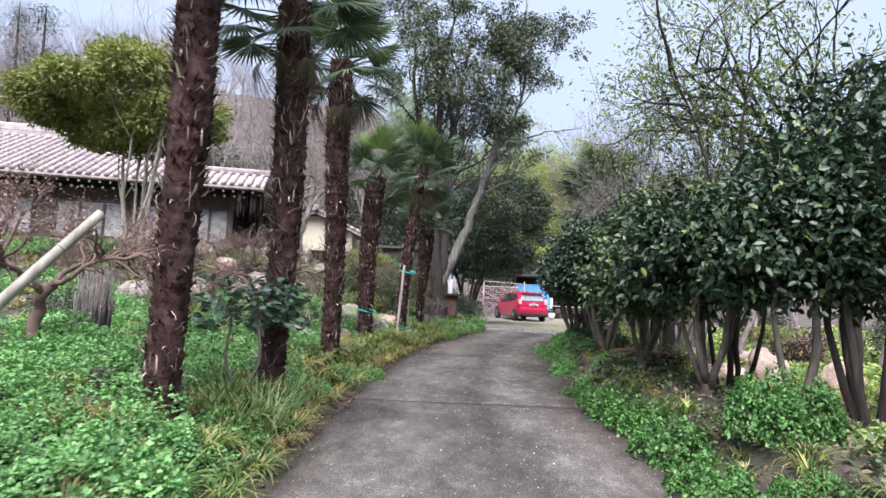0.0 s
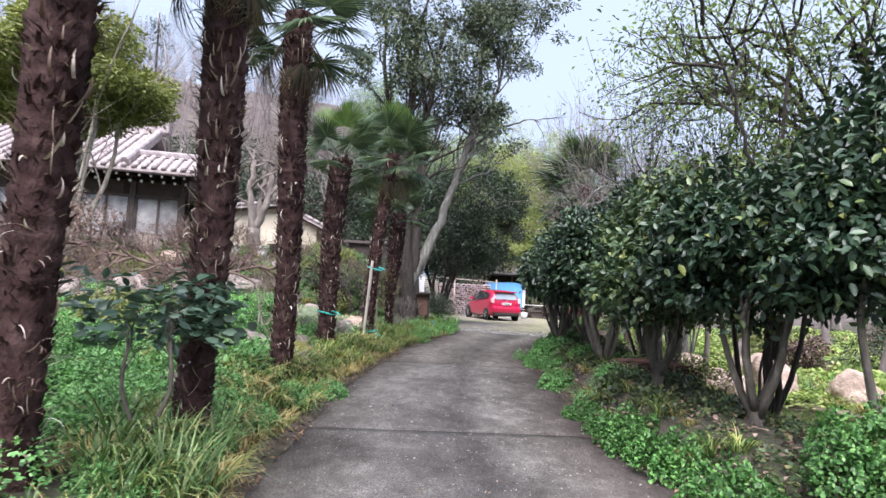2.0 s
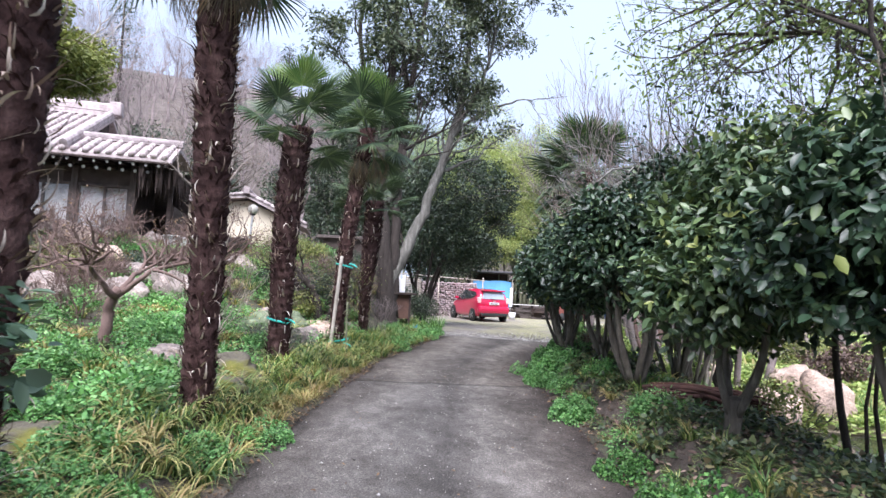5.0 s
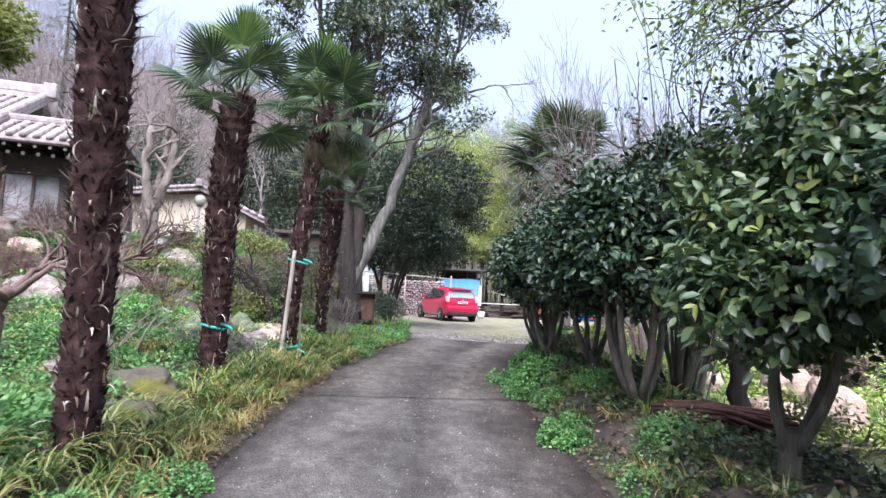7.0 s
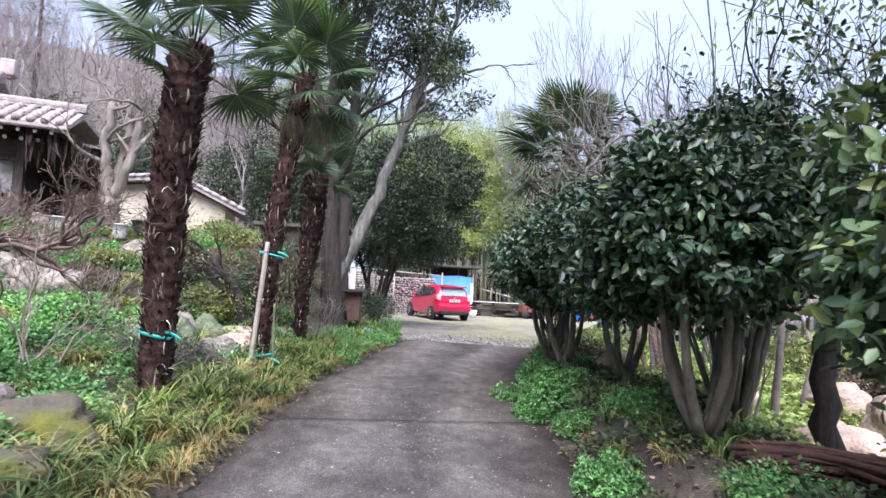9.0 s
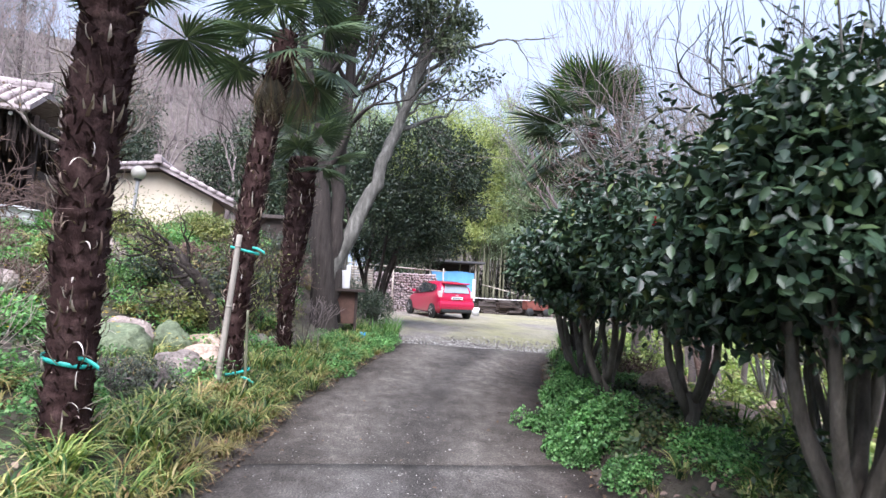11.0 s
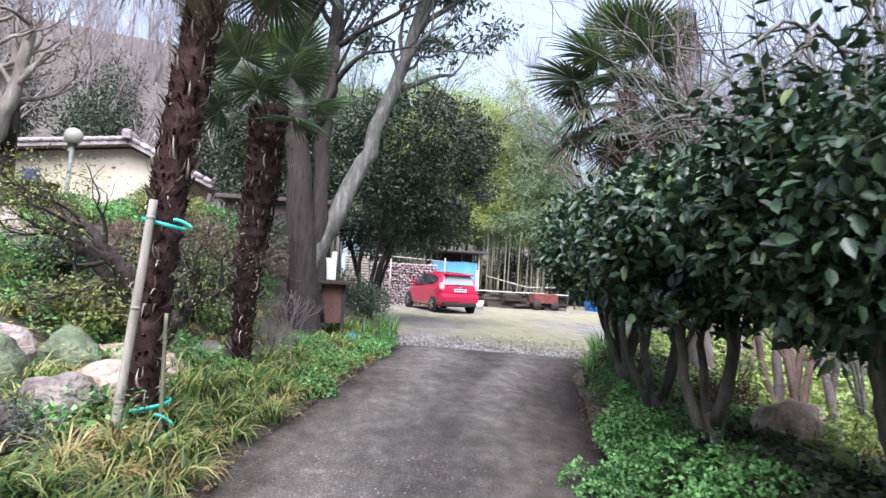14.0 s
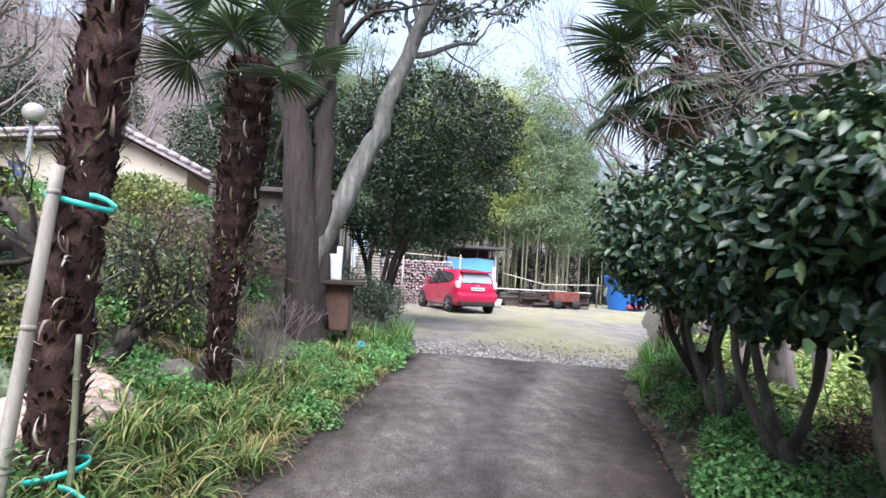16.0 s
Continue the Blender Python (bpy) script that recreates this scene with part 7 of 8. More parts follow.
def ridge_bar(p0, p1, w, h, parent):
    p0, p1 = Vector(p0), Vector(p1)
    d = p1 - p0
    bm = bmesh.new()
    mtx = Matrix.Translation(p0) @ d.to_track_quat("X", "Z").to_matrix().to_4x4()
    for k in range(4):
        box(bm, -0.05, -w / 2 + 0.012 * (k % 2), h * k / 4, d.length + 0.05, w / 2 - 0.012 * (k % 2), h * (k + 1) / 4 - 0.006, 0.0, mtx)
    cyl(bm, mtx @ Vector((-0.05, 0, h)), mtx @ Vector((d.length + 0.05, 0, h)), w * 0.45, 10)
    return part("ridge", bm, M_TILE, parent)


ridge_bar((L0, RIDGE_Y, RIDGE_Z), (ridge_x + 0.1, RIDGE_Y, RIDGE_Z), 0.26, 0.34, roof)
ridge_bar((ridge_x - 0.05, RIDGE_Y, RIDGE_Z - 0.02), (ridge_x - 0.05, -over + 0.1, ez + 0.05), 0.22, 0.16, roof)
ridge_bar((ridge_x + 0.1, pent_y, pent_z), (over, pent_y, pent_z), 0.2, 0.12, roof)
bm = bmesh.new()
box(bm, ridge_x - 0.1, RIDGE_Y - 0.2, RIDGE_Z + 0.05, ridge_x + 0.25, RIDGE_Y + 0.2, RIDGE_Z + 0.5, 0.05)
part("ridge_end", bm, M_TILE, roof)
# rafters under the eaves with painted ends
x = L0 + 0.2
while x < over - 0.1:
    for zz, yy, r in ((ez - 0.2, -over + 0.1, 0.045), (ez - 0.34, -over + 0.38, 0.05)):
        bm = bmesh.new()
        cyl(bm, (x, yy, zz), (x, 0.1, zz + 0.15), r, 8)
        raf = part("rafter", bm, M_DARKWOOD, house)
        bm = bmesh.new()
        cyl(bm, (x, yy - 0.012, zz), (x, yy + 0.01, zz), r * 0.9, 8)
        part("rafter_end", bm, M_WHITE, raf, "white painted rafter end")
    x += 0.31
y = -over + 0.3
while y < 2.8:
    bm = bmesh.new()
    cyl(bm, (over - 0.1, y, ez - 0.2), (0.0, y, ez - 0.05), 0.045, 8)
    part("rafter", bm, M_DARKWOOD, house)
    y += 0.31
boxpart("eave_board", house, M_DARKWOOD, L0, -over, ez - 0.15, over, -over + 0.05, ez - 0.1, 0.0)
boxpart("post", house, M_DARKWOOD, 0.86, -0.2, -0.6, 0.98, -0.08, 2.25, 0.01)
# ragged dark matting that hangs under the end eave
hr = np.random.default_rng(41)
n = 420
hp = np.stack([hr.uniform(0.05, 1.1, n), hr.uniform(-0.9, 2.4, n), np.full(n, ez - 0.12)], 1)
hv = blades(hp, hr.uniform(0, 6.28, n), hr.uniform(0.25, 0.95, n), hr.uniform(0.03, 0.11, n), hr.uniform(-0.3, 0.3, n), lift=-1.5, segs=3)
tagged(put("hanging_matting", mesh_np("hanging_matting", *hv[:2], mat=M_DARKWOOD), house, "ragged dark matting under the end eave"), kind="stuff")
# added dark board closing the porch's open side
boxpart("side_board", house, M_DARKWOOD, 0.99, -0.1, -0.5, 1.03, 2.6, 1.15, 0.0)
boxpart("beam", house, M_DARKWOOD, -11, -0.03, 2.05, 0.05, 0.2, 2.28, 0.01)

# ---- the small cream outhouse ----
OZ = 2.0
outh = thing("outhouse", pose(-6.4, 27.4, OZ, 0, 0, 4), "small cream-plastered outbuilding with a low tiled roof", "house")
bm = bmesh.new()
prof = [(-2.6, 0), (2.05, 0), (2.05, 1.86), (0.4, 2.6), (-2.6, 2.2)]
f0 = [bm.verts.new((px, 0, pz)) for px, pz in prof]
f1 = [bm.verts.new((px, 3.4, pz)) for px, pz in prof]
bm.faces.new(f0)
bm.faces.new(list(reversed(f1)))
for k in range(5):
    bm.faces.new([f0[k], f1[k], f1[(k + 1) % 5], f0[(k + 1) % 5]])
bmesh.ops.recalc_face_normals(bm, faces=bm.faces)
part("wall", bm, M_CREAM, outh, "smooth cream plaster wall")


def roof_side(a, c, parent):
    bm = bmesh.new()
    a, c = Vector(a), Vector(c)
    d = (c - a).normalized()
    nrm = Vector((-d.z, 0, d.x))
    if nrm.z < 0:
        nrm = -nrm
    q = [a, c, c + nrm * 0.14, a + nrm * 0.14]
    v0 = [bm.verts.new((p.x, -0.45, p.z)) for p in q]
    v1 = [bm.verts.new((p.x, 3.8, p.z)) for p in q]
    bm.faces.new(v0)
    bm.faces.new(list(reversed(v1)))
    for k in range(4):
        bm.faces.new([v0[k], v1[k], v1[(k + 1) % 4], v0[(k + 1) % 4]])
    bmesh.ops.recalc_face_normals(bm, faces=bm.faces)
    s = part("roof", bm, M_TILE, parent)
    n = nrm * 0.16
    L = (c - a).length
    for yy in (-0.42, -0.28):
        tile_row((a.x + n.x, yy, a.z + n.z), (c.x + n.x, yy, c.z + n.z), s)
    k = 0.2
    while k < L:
        p = a + d * k + n
        REST.append(tube([(p.x, -0.48, p.z), (p.x, 3.8, p.z)], [0.07, 0.07], 8))
        k += 0.27
    return s


r1 = roof_side((0.4, 0, 2.66), (2.75, 0, 1.58), outh)
roof_side((0.4, 0, 2.66), (-3.3, 0, 2.17), outh)
tagged(put("tile_rest", mesh_np("tile_rest", *join(REST), M_TILE, True), r1), kind="stuff")
ridge_bar((0.4, -0.6, 2.8), (0.4, 3.9, 2.8), 0.24, 0.16, r1)
bm = bmesh.new()
box(bm, 0.28, -0.64, 2.78, 0.52, -0.52, 3.06, 0.05)
part("ridge_end", bm, M_TILE, outh)
boxpart("door", outh, plain("faded_blue_door", (0.08, 0.12, 0.3), 0.6), -2.35, -0.03, 0.0, -1.9, 0.02, 1.75, 0.01, "faded blue plank door")
# grey lean-to further right
lean = thing("grey_hut", pose(-1.6, 23.2, at(-1.6, 23.2) - 0.75, 0, 0, -6), "plain grey rendered hut behind the shrubs", "hut")
boxpart("wall", lean, M_GREYPLASTER, -0.9, 0, -1.0, 1.4, 1.8, 1.5, 0.02)
boxpart("roof", lean, M_FRAME, -1.1, -0.2, 1.5, 1.6, 2.0, 1.6, 0.02)

# ---- garden lamp, pots ----
lamp = thing("garden_lamp", pose(-3.68, 17.95, at(-3.68, 17.95, -0.1), 0, 2.5, 0), "round white globe lamp on a thin grey pole", "lamp")
lz = 3.13 - at(-3.68, 17.95, -0.1)
bm = bmesh.new()
cyl(bm, (0, 0, 0), (0, 0, lz - 0.1), 0.03, 12)
part("pole", bm, plain("galvanised_pole", (0.42, 0.42, 0.42), 0.5, 0.3), lamp)
bm = bmesh.new()
cyl(bm, (0, 0, lz - 0.14), (0, 0, lz - 0.08), 0.06, 14, 0.075)
part("collar", bm, plain("black_collar", (0.03, 0.03, 0.03), 0.5), lamp)
bm = bmesh.new()
bmesh.ops.create_uvsphere(bm, u_segments=24, v_segments=16, radius=0.125, matrix=Matrix.Translation((0, 0, lz)))
part("globe", bm, plain("opal_globe", (0.42, 0.4, 0.35), 0.4), lamp, smooth=True)


def pot(x, y, r, h, mat, label, dz=0.0):
    root = thing("plant_pot", pose(x, y, at(x, y, dz)), label, "pot", "pots on the terrace")
    prof = [(r * 0.72, 0), (r * 0.9, h * 0.5), (r, h * 0.9), (r * 1.08, h * 0.9), (r * 1.08, h), (r * 0.95, h), (r * 0.88, h * 0.85), (0.001, h * 0.82)]
    n = 22
    a = np.linspace(0, 2 * np.pi, n, endpoint=False)
    V = np.array([(math.cos(t) * p[0], math.sin(t) * p[0], p[1]) for p in prof for t in a])
    i, j = np.meshgrid(np.arange(len(prof) - 1), np.arange(n), indexing="ij")
    i, j = i.ravel(), j.ravel()
    Q = np.stack([i * n + j, i * n + (j + 1) % n, (i + 1) * n + (j + 1) % n, (i + 1) * n + j], 1)
    put("body", mesh_np("body", V, Q, mat=mat, smooth=False), root)


M_POTW = plain("white_plastic_pot", (0.6, 0.6, 0.6), 0.5)
M_POTD = plain("dark_rubber_tub", (0.05, 0.04, 0.04), 0.6)
pot(-4.1, 16.9, 0.15, 0.26, M_POTW, "white plastic tub by the pollarded tree", 0.02)
pot(-4.75, 16.7, 0.14, 0.24, M_POTW, "grey-white plastic tub by the pollarded tree", 0.05)
pot(-3.75, 17.25, 0.26, 0.24, M_POTD, "wide black rubber tub near the lamp", 0.1)
pot(-5.3, 17.4, 0.2, 0.3, M_POTW, "white plastic tub on the terrace", 0.02)

# ---- the red car ----
M_RED = plain("red_paint", (0.5, 0.006, 0.055), 0.28, 0.0, 1.0)
M_CARGLASS = plain("tinted_glass", (0.02, 0.024, 0.028), 0.06)
M_REARGLASS = plain("rear_glass", (0.3, 0.35, 0.4), 0.08)
M_RUBBER = plain("tyre_rubber", (0.02, 0.02, 0.02), 0.85)
M_ALLOY = plain("alloy", (0.55, 0.55, 0.56), 0.35, 0.8)
M_BLACKPL = plain("black_plastic", (0.02, 0.02, 0.02), 0.6)
M_LAMPRED = plain("lamp_lens", (0.85, 0.55, 0.55), 0.15)
M_PLATE = plain("white_plate", (0.8, 0.8, 0.8), 0.4)
M_BAR = plain("dark_marking", (0.05, 0.05, 0.07), 0.6)


def loft(bm, rings, close=True):
    """Joins rings of points (same count) into a skin."""
    vs = [[bm.verts.new(p) for p in r] for r in rings]
    n = len(vs[0])
    for a, c in zip(vs[:-1], vs[1:]):
        for k in range(n):
            bm.faces.new([a[k], a[(k + 1) % n], c[(k + 1) % n], c[k]])
    if close:
        bm.faces.new(list(reversed(vs[0])))
        bm.faces.new(vs[-1])
    bmesh.ops.recalc_face_normals(bm, faces=bm.faces)
    return vs


def car(x, y, z, heading):
    root = thing("car", pose(x, y, z, 0, 0, heading), "small red hatchback parked on the gravel yard", "car")
    # local: x to the front, y to its left, rear axle at the origin
    # station: x, half width low, half width waist, z sill, z waist, z roof, half width roof
    S = [(-0.62, 0.62, 0.68, 0.36, 0.84, 0.86, 0.58), (-0.57, 0.74, 0.78, 0.28, 0.93, 1.08, 0.62), (-0.42, 0.785, 0.8, 0.22, 0.97, 1.36, 0.57), (-0.2, 0.795, 0.81, 0.2, 0.96, 1.45, 0.56), (0.3, 0.8, 0.815, 0.19, 0.93, 1.49, 0.56), (1.0, 0.8, 0.815, 0.18, 0.9, 1.49, 0.57), (1.45, 0.8, 0.81, 0.18, 0.88, 1.43, 0.57), (1.95, 0.79, 0.8, 0.19, 0.87, 1.16, 0.61), (2.25, 0.78, 0.785, 0.2, 0.86, 0.95, 0.65), (2.6, 0.74, 0.75, 0.22, 0.77, 0.83, 0.62), (2.85, 0.62, 0.64, 0.28, 0.65, 0.69, 0.5), (2.93, 0.5, 0.52, 0.34, 0.56, 0.58, 0.42)]
    rings = []
    for sx, wl, ww, zs, zw, zr, wr in S:
        half = [(wl * 0.9, zs), (wl, zs + 0.07), (wl * 1.0 + 0.012, zs + 0.25), (ww, zw - 0.08), (ww * 0.985, zw), (wr + (ww - wr) * 0.42, zw + (zr - zw) * 0.55), (wr + 0.03, zr - 0.05 * min(1, (zr - zw) * 4)), (wr * 0.82, zr), (wr * 0.3, zr + 0.012)]
        rings.append([(sx, a, c) for a, c in half] + [(sx, -a, c) for a, c in reversed(half)])
    bm = bmesh.new()
    loft(bm, rings)
    body = part("body", bm, M_RED, root, smooth=True)
    bv = body.modifiers.new("round", "SUBSURF")
    bv.levels = bv.render_levels = 1

    def patch(name, pts, mat, off, parent=root, label=""):
        """A thin panel just proud of the body through the given outline."""
        bm = bmesh.new()
        P = [Vector(p) for p in pts]
        n = (P[1] - P[0]).cross(P[2] - P[0]).normalized() * off
        v0 = [bm.verts.new(p + n) for p in P]
        v1 = [bm.verts.new(p - n) for p in P]
        bm.faces.new(v0)
        bm.faces.new(list(reversed(v1)))
        k = len(P)
        for i in range(k):
            bm.faces.new([v0[i], v1[i], v1[(i + 1) % k], v0[(i + 1) % k]])
        bmesh.ops.recalc_face_normals(bm, faces=bm.faces)
        return part(name, bm, mat, parent, label)

    # rear screen, side windows, windscreen
    patch("rear_window", [(-0.575, -0.56, 1.03), (-0.575, 0.56, 1.03), (-0.44, 0.47, 1.35), (-0.44, -0.47, 1.35)], M_REARGLASS, 0.03)
    for s in (1, -1):
        patch("side_window", [(0.95, s * 0.795, 0.98), (0.0, s * 0.79, 1.08), (0.1, s * 0.672, 1.35), (0.95, s * 0.645, 1.41)], M_CARGLASS, 0.02)
        patch("side_window", [(1.98, s * 0.795, 0.92), (1.02, s * 0.795, 0.965), (1.02, s * 0.645, 1.41), (1.42, s * 0.655, 1.36)], M_CARGLASS, 0.02)
        patch("quarter_window", [(-0.06, s * 0.785, 1.1), (-0.2, s * 0.755, 1.17), (-0.12, s * 0.69, 1.3), (0.02, s * 0.676, 1.34)], M_CARGLASS, 0.02)
        bm = bmesh.new()
        box(bm, 1.72, s * 0.82 - 0.02, 0.98, 1.84, s * 0.96 + 0.0, 1.1, 0.03) if s > 0 else box(bm, 1.72, -0.96, 0.98, 1.84, -0.8, 1.1, 0.03)
        part("wing_mirror", bm, M_RED, root)
        bm = bmesh.new()
        box(bm, -0.62, s * 0.69 - 0.07, 0.84, -0.4, s * 0.69 + 0.08, 1.1, 0.05)
        part("tail_light", bm, M_LAMPRED, root, "tall clear and red tail light")
        for wx in (0.0, 2.375):
            wheel = put("wheel", None, root, "", Matrix.Translation((wx, s * 0.745, 0.298)))
            V, Q, T = tube([(0, -0.085, 0), (0, -0.075, 0), (0, -0.04, 0), (0, 0.04, 0), (0, 0.075, 0), (0, 0.085, 0)], [0.23, 0.285, 0.305, 0.305, 0.285, 0.23], 28)
            put("tyre", mesh_np("tyre", V, Q, T, M_RUBBER, False), wheel)
            bm = bmesh.new()
            cyl(bm, (0, s * 0.07, 0), (0, s * 0.093, 0), 0.05, 12)
            for k in range(5):
                a = k * 2 * math.pi / 5
                box(bm, 0.03, -0.012, -0.024, 0.185, 0.012, 0.024, 0.004, Matrix.Translation((0, s * 0.084, 0)) @ Matrix.Rotation(a, 4, "Y"))
            part("rim", bm, M_ALLOY, wheel, "five-spoke silver rim")
            V, Q, T = tube([(0, s * 0.07, 0), (0, s * 0.095, 0)], [0.2, 0.195], 28)
            put("rim_ring", mesh_np("rim_ring", V, Q, T, M_BLACKPL), wheel)
            bm = bmesh.new()
            bmesh.ops.create_cone(bm, cap_ends=True, segments=28, radius1=0.35, radius2=0.35, depth=0.03, matrix=Matrix.Translation((wx, s * 0.79, 0.3)) @ Matrix.Rotation(math.pi / 2, 4, "X"))
            part("wheel_arch", bm, M_BLACKPL, root)
    bm = bmesh.new()
    box(bm, -0.7, -0.66, 0.26, -0.5, 0.66, 0.4, 0.04)
    part("rear_bumper", bm, M_BLACKPL, root, "black lower rear bumper")
    bm = bmesh.new()
    box(bm, -0.71, -0.77, 0.38, -0.4, 0.77, 0.72, 0.12)
    part("bumper_cover", bm, M_RED, root)
    bm = bmesh.new()
    box(bm, -0.6, -0.55, 1.38, -0.25, 0.55, 1.44, 0.02)
    part("roof_spoiler", bm, M_RED, root)
    bm = bmesh.new()
    box(bm, -0.665, -0.24, 0.78, -0.625, 0.24, 0.89, 0.005)
    plate = part("number_plate", bm, M_PLATE, root)
    bm = bmesh.new()
    for k in range(6):
        box(bm, -0.67, -0.18 + k * 0.065, 0.805, -0.667, -0.14 + k * 0.065, 0.865)
    part("plate_marking", bm, M_BAR, plate)
    bm = bmesh.new()
    box(bm, -0.645, -0.06, 0.93, -0.615, 0.06, 0.965, 0.006)
    part("badge", bm, M_ALLOY, root)
    bm = bmesh.new()
    cyl(bm, (-0.66, -0.1, 1.02), (-0.64, 0.18, 1.05), 0.01, 6)
    part("wiper", bm, M_BLACKPL, root)
    for s in (1, -1):
        bm = bmesh.new()
        cyl(bm, (1.15, s * 0.815, 0.86), (1.3, s * 0.815, 0.86), 0.014, 6)
        part("door_handle", bm, M_RED, root)
    return root


car(4.42, 30.5, 0.065, 105)

# ---- firewood stack, shed and yard clutter ----
M_LOGEND = leaf_mat("cut_log_end", [(0.0, (0.14, 0.1, 0.1)), (0.5, (0.36, 0.29, 0.3)), (1.0, (0.7, 0.62, 0.62))], 0.9, 0.0)
wr = np.random.default_rng(55)
stack = thing("firewood_stack", pose(1.0, 33.6, 0.04, 0, 0, 4), "tall stack of split firewood with greyish-pink cut ends", "firewood")
LOGS = []
for k in range(5):
    sides = [5, 6, 4, 7, 6][k]
    a = np.sort(wr.uniform(0, 2 * np.pi, sides))
    r = wr.uniform(0.05, 0.075, sides)
    ring = np.stack([np.cos(a) * r, np.zeros(sides), np.sin(a) * r], 1)
    V = np.vstack([ring, ring + [0, 0.5, 0], [[0, -0.004, 0]], [[0, 0.5, 0]]])
    j = np.arange(sides)
    Q = np.stack([j, (j + 1) % sides, sides + (j + 1) % sides, sides + j], 1)
    T = np.vstack([np.stack([(j + 1) % sides, j, np.full(sides, 2 * sides)], 1), np.stack([sides + j, sides + (j + 1) % sides, np.full(sides, 2 * sides + 1)], 1)])
    LOGS.append(mesh_np("log", V, Q, T, M_LOGEND))
count, zz = 0, 0.06
while zz < 1.85:
    xx = 0.55 + wr.uniform(0, 0.06)
    while xx < 3.4:
        put("log", LOGS[int(wr.integers(5))], stack, "", Matrix.Translation((xx, wr.uniform(-0.06, 0.06), zz + wr.uniform(-0.015, 0.015))) @ Euler((0, wr.uniform(0, 6.28), wr.uniform(-0.08, 0.08))).to_matrix().to_4x4())
        xx += wr.uniform(0.105, 0.14)
    zz += 0.112
zz = 0.06
while zz < 2.0:
    V, Q, T = tube([(0.45, 0.1, zz), (-0.55, 0.15, zz)], [0.055, 0.05], 7, 0.1, wr)
    put("log", mesh_np("log", V, Q, T, M_GREYWOOD), stack)
    zz += 0.11
for a, c in [((-0.75, -0.3, 2.1), (3.7, -0.25, 1.95))]:
    V, Q, T = tube([a, c], [0.03, 0.03], 7)
    put("rail", mesh_np("rail", V, Q, T, M_GREYWOOD), stack)
for px in (-0.7, 1.3, 3.6):
    V, Q, T = tube([(px, -0.28, -0.1), (px, -0.26, 2.1)], [0.035, 0.03], 7)
    put("post", mesh_np("post", V, Q, T, M_GREYWOOD), stack)

shed = thing("open_shed", pose(4.5, 37.0, 0.04, 0, 0, -3), "open shed with dark roof and blue tarpaulin front", "shed")
M_TARP = plain("blue_tarpaulin", (0.12, 0.36, 0.68), 0.5)
for px, py in ((0, 0), (2.35, 0), (0, 1.8), (2.35, 1.8)):
    boxpart("post", shed, M_GREYWOOD, px - 0.05, py - 0.05, -0.1, px + 0.05, py + 0.05, 2.5, 0.01)
boxpart("roof", shed, plain("dark_sheet_roof", (0.05, 0.05, 0.055), 0.7), -0.35, -0.5, 2.5, 2.75, 2.2, 2.6, 0.02)
boxpart("back_wall", shed, M_DARKWOOD, -0.05, 1.85, 0, 2.4, 1.9, 2.5, 0.0)
boxpart("side_wall", shed, M_DARKWOOD, -0.05, 0.1, 0, -0.0, 1.8, 2.5, 0.0)
bm = bmesh.new()
bmesh.ops.create_grid(bm, x_segments=24, y_segments=10, size=1.0)
for v in bm.verts:
    v.co = Vector((1.17 + v.co.x * 1.1, -0.08 + 0.03 * math.sin(v.co.x * 9), 1.3 + v.co.y * 0.75 + 0.02 * math.sin(v.co.x * 5)))
part("tarpaulin", bm, M_TARP, shed, "bright blue plastic sheet")
boxpart("white_board", shed, plain("white_board", (0.7, 0.7, 0.7), 0.6), 2.2, -0.15, 0.2, 2.34, -0.11, 1.7, 0.0)
# planks and junk beyond
jr = np.random.default_rng(66)
for k in range(9):
    x = 6.9 + k * 0.42
    y = 35.6 + jr.uniform(-0.4, 0.4)
    root = thing("plank_pile", pose(x, y, 0.06, 0, 0, jr.uniform(-30, 30)), "untidy pile of old planks and sheet scraps", "lumber", "lumber along the yard")
    for j in range(6):
        boxpart("plank", root, [M_FRAME, M_DARKWOOD, M_FRAME][int(jr.integers(3))], -0.4 + jr.uniform(-0.2, 0.2), -0.12 + jr.uniform(-0.2, 0.2), 0.02 + j * 0.12, 0.5 + jr.uniform(-0.2, 0.2), 0.1 + jr.uniform(-0.1, 0.2), 0.12 + j * 0.12, 0.006)
    if k % 2 == 0:
        boxpart("cover", root, plain("pale_sheet", (0.6, 0.58, 0.55), 0.6), -0.4, -0.3, 0.74, 0.5, 0.25, 0.77, 0.01)
cart = thing("rusty_cart", pose(9.6, 35.2, 0.08, 0, 0, 8), "rusty red-brown metal cart body among the lumber", "cart")
boxpart("tub", cart, surf("rust", [(0.3, (0.08, 0.025, 0.02)), (0.7, (0.2, 0.065, 0.05))], 6, 0.9), -0.6, -0.3, 0.3, 0.6, 0.3, 0.75, 0.05)
for s in (-0.45, 0.45):
    V, Q, T = tube([(s, -0.34, 0.2), (s, -0.28, 0.2)], [0.2, 0.2], 16)
    put("wheel", mesh_np("wheel", V, Q, T, M_RUBBER), cart)
boxpart("shaft", cart, M_BLACKPL, -0.6, -0.03, 0.2, 1.2, 0.03, 0.26, 0.01)
bucket = thing("bucket", pose(6.2, 33.6, 0.07), "white plastic bucket standing by the shed", "bucket")
V, Q, T = tube([(0, 0, 0), (0, 0, 0.36)], [0.15, 0.19], 18)
put("body", mesh_np("body", V, Q, T, M_POTW), bucket)
tank = thing("water_tank", pose(13.1, 36.5, 0.05), "big blue plastic water tub standing in the yard", "tank")
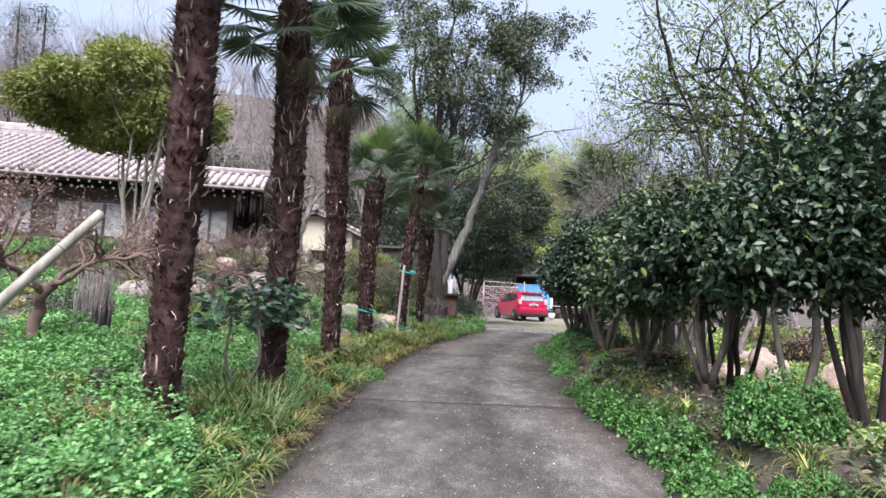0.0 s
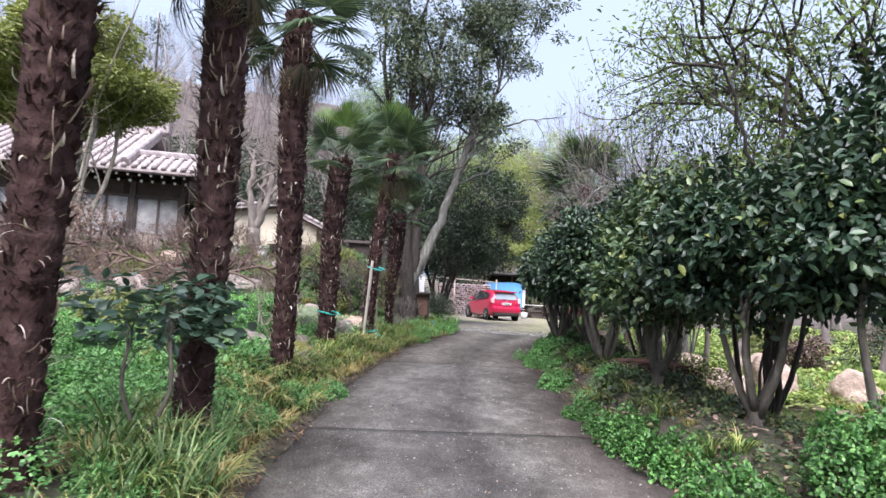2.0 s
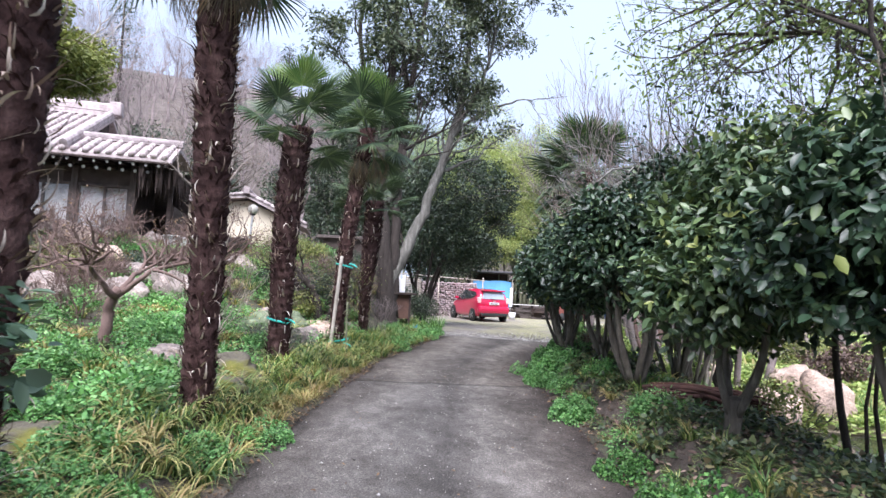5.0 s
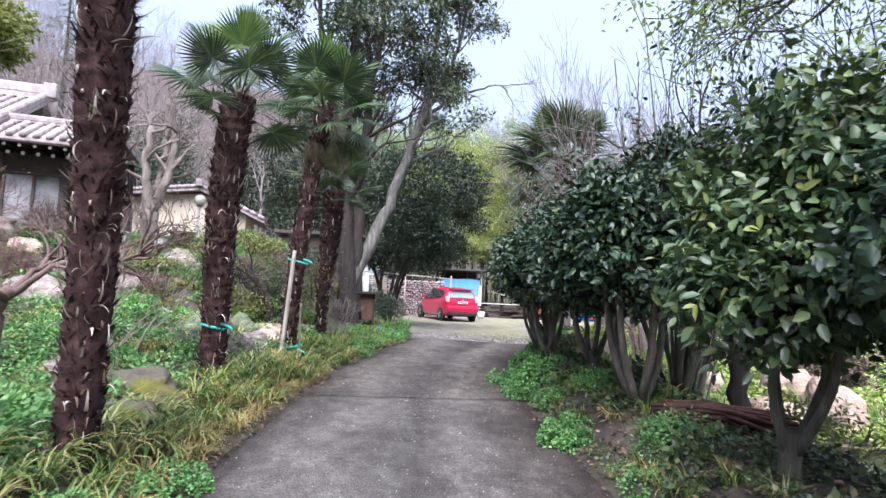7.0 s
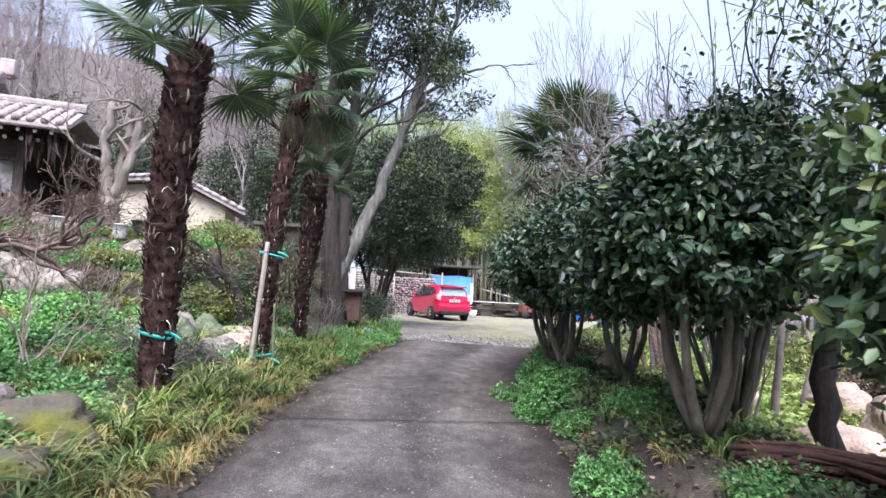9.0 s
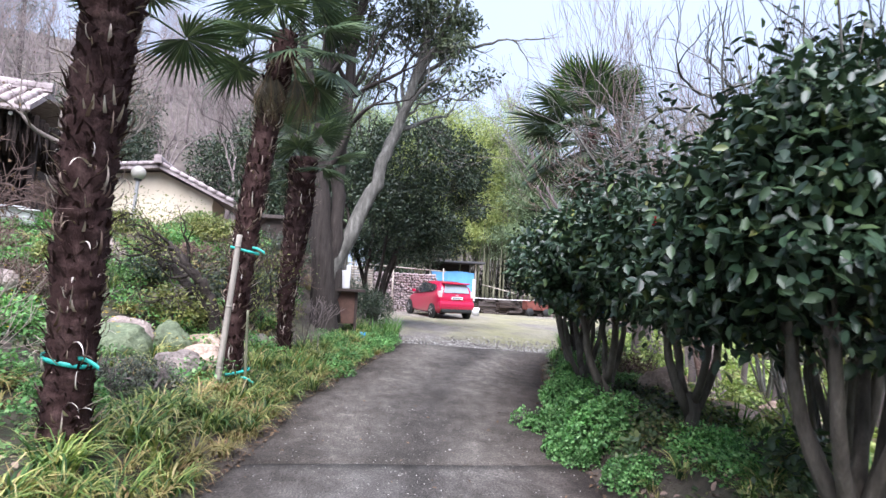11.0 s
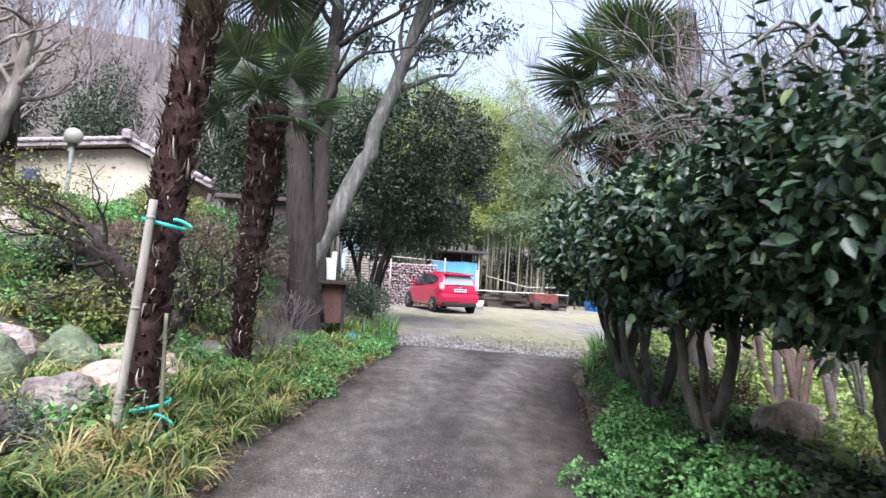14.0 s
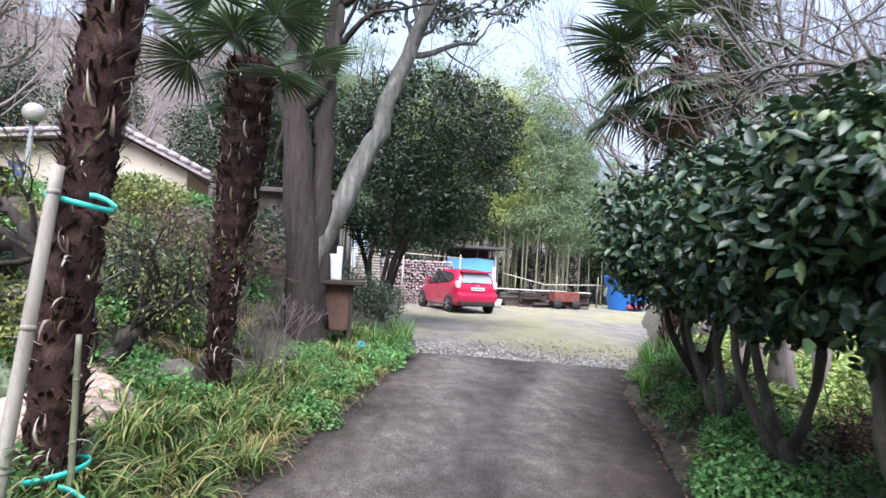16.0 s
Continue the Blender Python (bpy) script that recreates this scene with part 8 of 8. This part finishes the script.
V, Q, T = tube([(0, 0, 0), (0, 0, 0.1), (0, 0, 0.6), (0, 0, 0.65), (0, 0, 1.5), (0, 0, 1.55), (0, 0, 1.6)], [0.78, 0.82, 0.92, 0.95, 1.05, 1.1, 1.1], 32)
put("body", mesh_np("body", V, Q, T, plain("blue_plastic", (0.02, 0.16, 0.55), 0.45)), tank)
boxpart("band", tank, plain("red_hose", (0.35, 0.04, 0.04), 0.6), -0.4, -1.05, 0.15, 0.3, -0.85, 0.3, 0.04)
fence = thing("rail_fence", pose(8.0, 37.6, 0.05, 0, 0, -4), "thin pole rail strung between bamboo posts", "fence")
for px in (0, 2.0, 4.0):
    V, Q, T = tube([(px, 0, -0.1), (px + 0.05, 0, 1.5)], [0.035, 0.03], 7)
    put("post", mesh_np("post", V, Q, T, M_BAMBOO), fence)
V, Q, T = tube([(-0.6, 0, 1.45), (1.5, 0, 1.0), (4.3, 0, 1.12)], [0.03, 0.03, 0.03], 7)
put("rail", mesh_np("rail", V, Q, T, M_GREYWOOD), fence)
# the stand at the foot of the big tree
stand = thing("wooden_stand", pose(0.12, 18.05, at(0.12, 18.05, -0.05), 0, 0, 8), "small brown wooden stand with a dark flat top", "stand")
sz = 1.27 - at(0.12, 18.05, -0.05)
boxpart("cabinet", stand, surf("red_brown_wood", [(0.3, (0.06, 0.032, 0.024)), (0.7, (0.13, 0.07, 0.052))], 5, 0.8), -0.17, -0.13, 0.3, 0.2, 0.2, sz - 0.05, 0.01)
for px in (-0.2, 0.2):
    for py in (-0.12, 0.17):
        boxpart("leg", stand, M_DARKWOOD, px - 0.025, py - 0.025, 0, px + 0.025, py + 0.025, sz - 0.05, 0.004)
boxpart("top", stand, M_DARKWOOD, -0.32, -0.26, sz - 0.05, 0.34, 0.3, sz, 0.01)
jug = thing("white_container", pose(0.1, 17.98, 1.275), "white plastic container on the wooden stand", "container")
boxpart("body", jug, M_POTW, -0.1, -0.08, 0, 0.1, 0.08, 0.34, 0.02)
boxpart("cap", jug, M_POTW, 0.02, -0.04, 0.34, 0.1, 0.04, 0.44, 0.01)
blue = thing("blue_can", pose(0.5, 17.9, at(0.5, 17.9, 0.2)), "small bright blue plastic can among the plants", "can")
boxpart("body", blue, plain("sky_blue_plastic", (0.05, 0.3, 0.7), 0.5), -0.05, -0.035, -0.22, 0.05, 0.035, 0.0, 0.02)
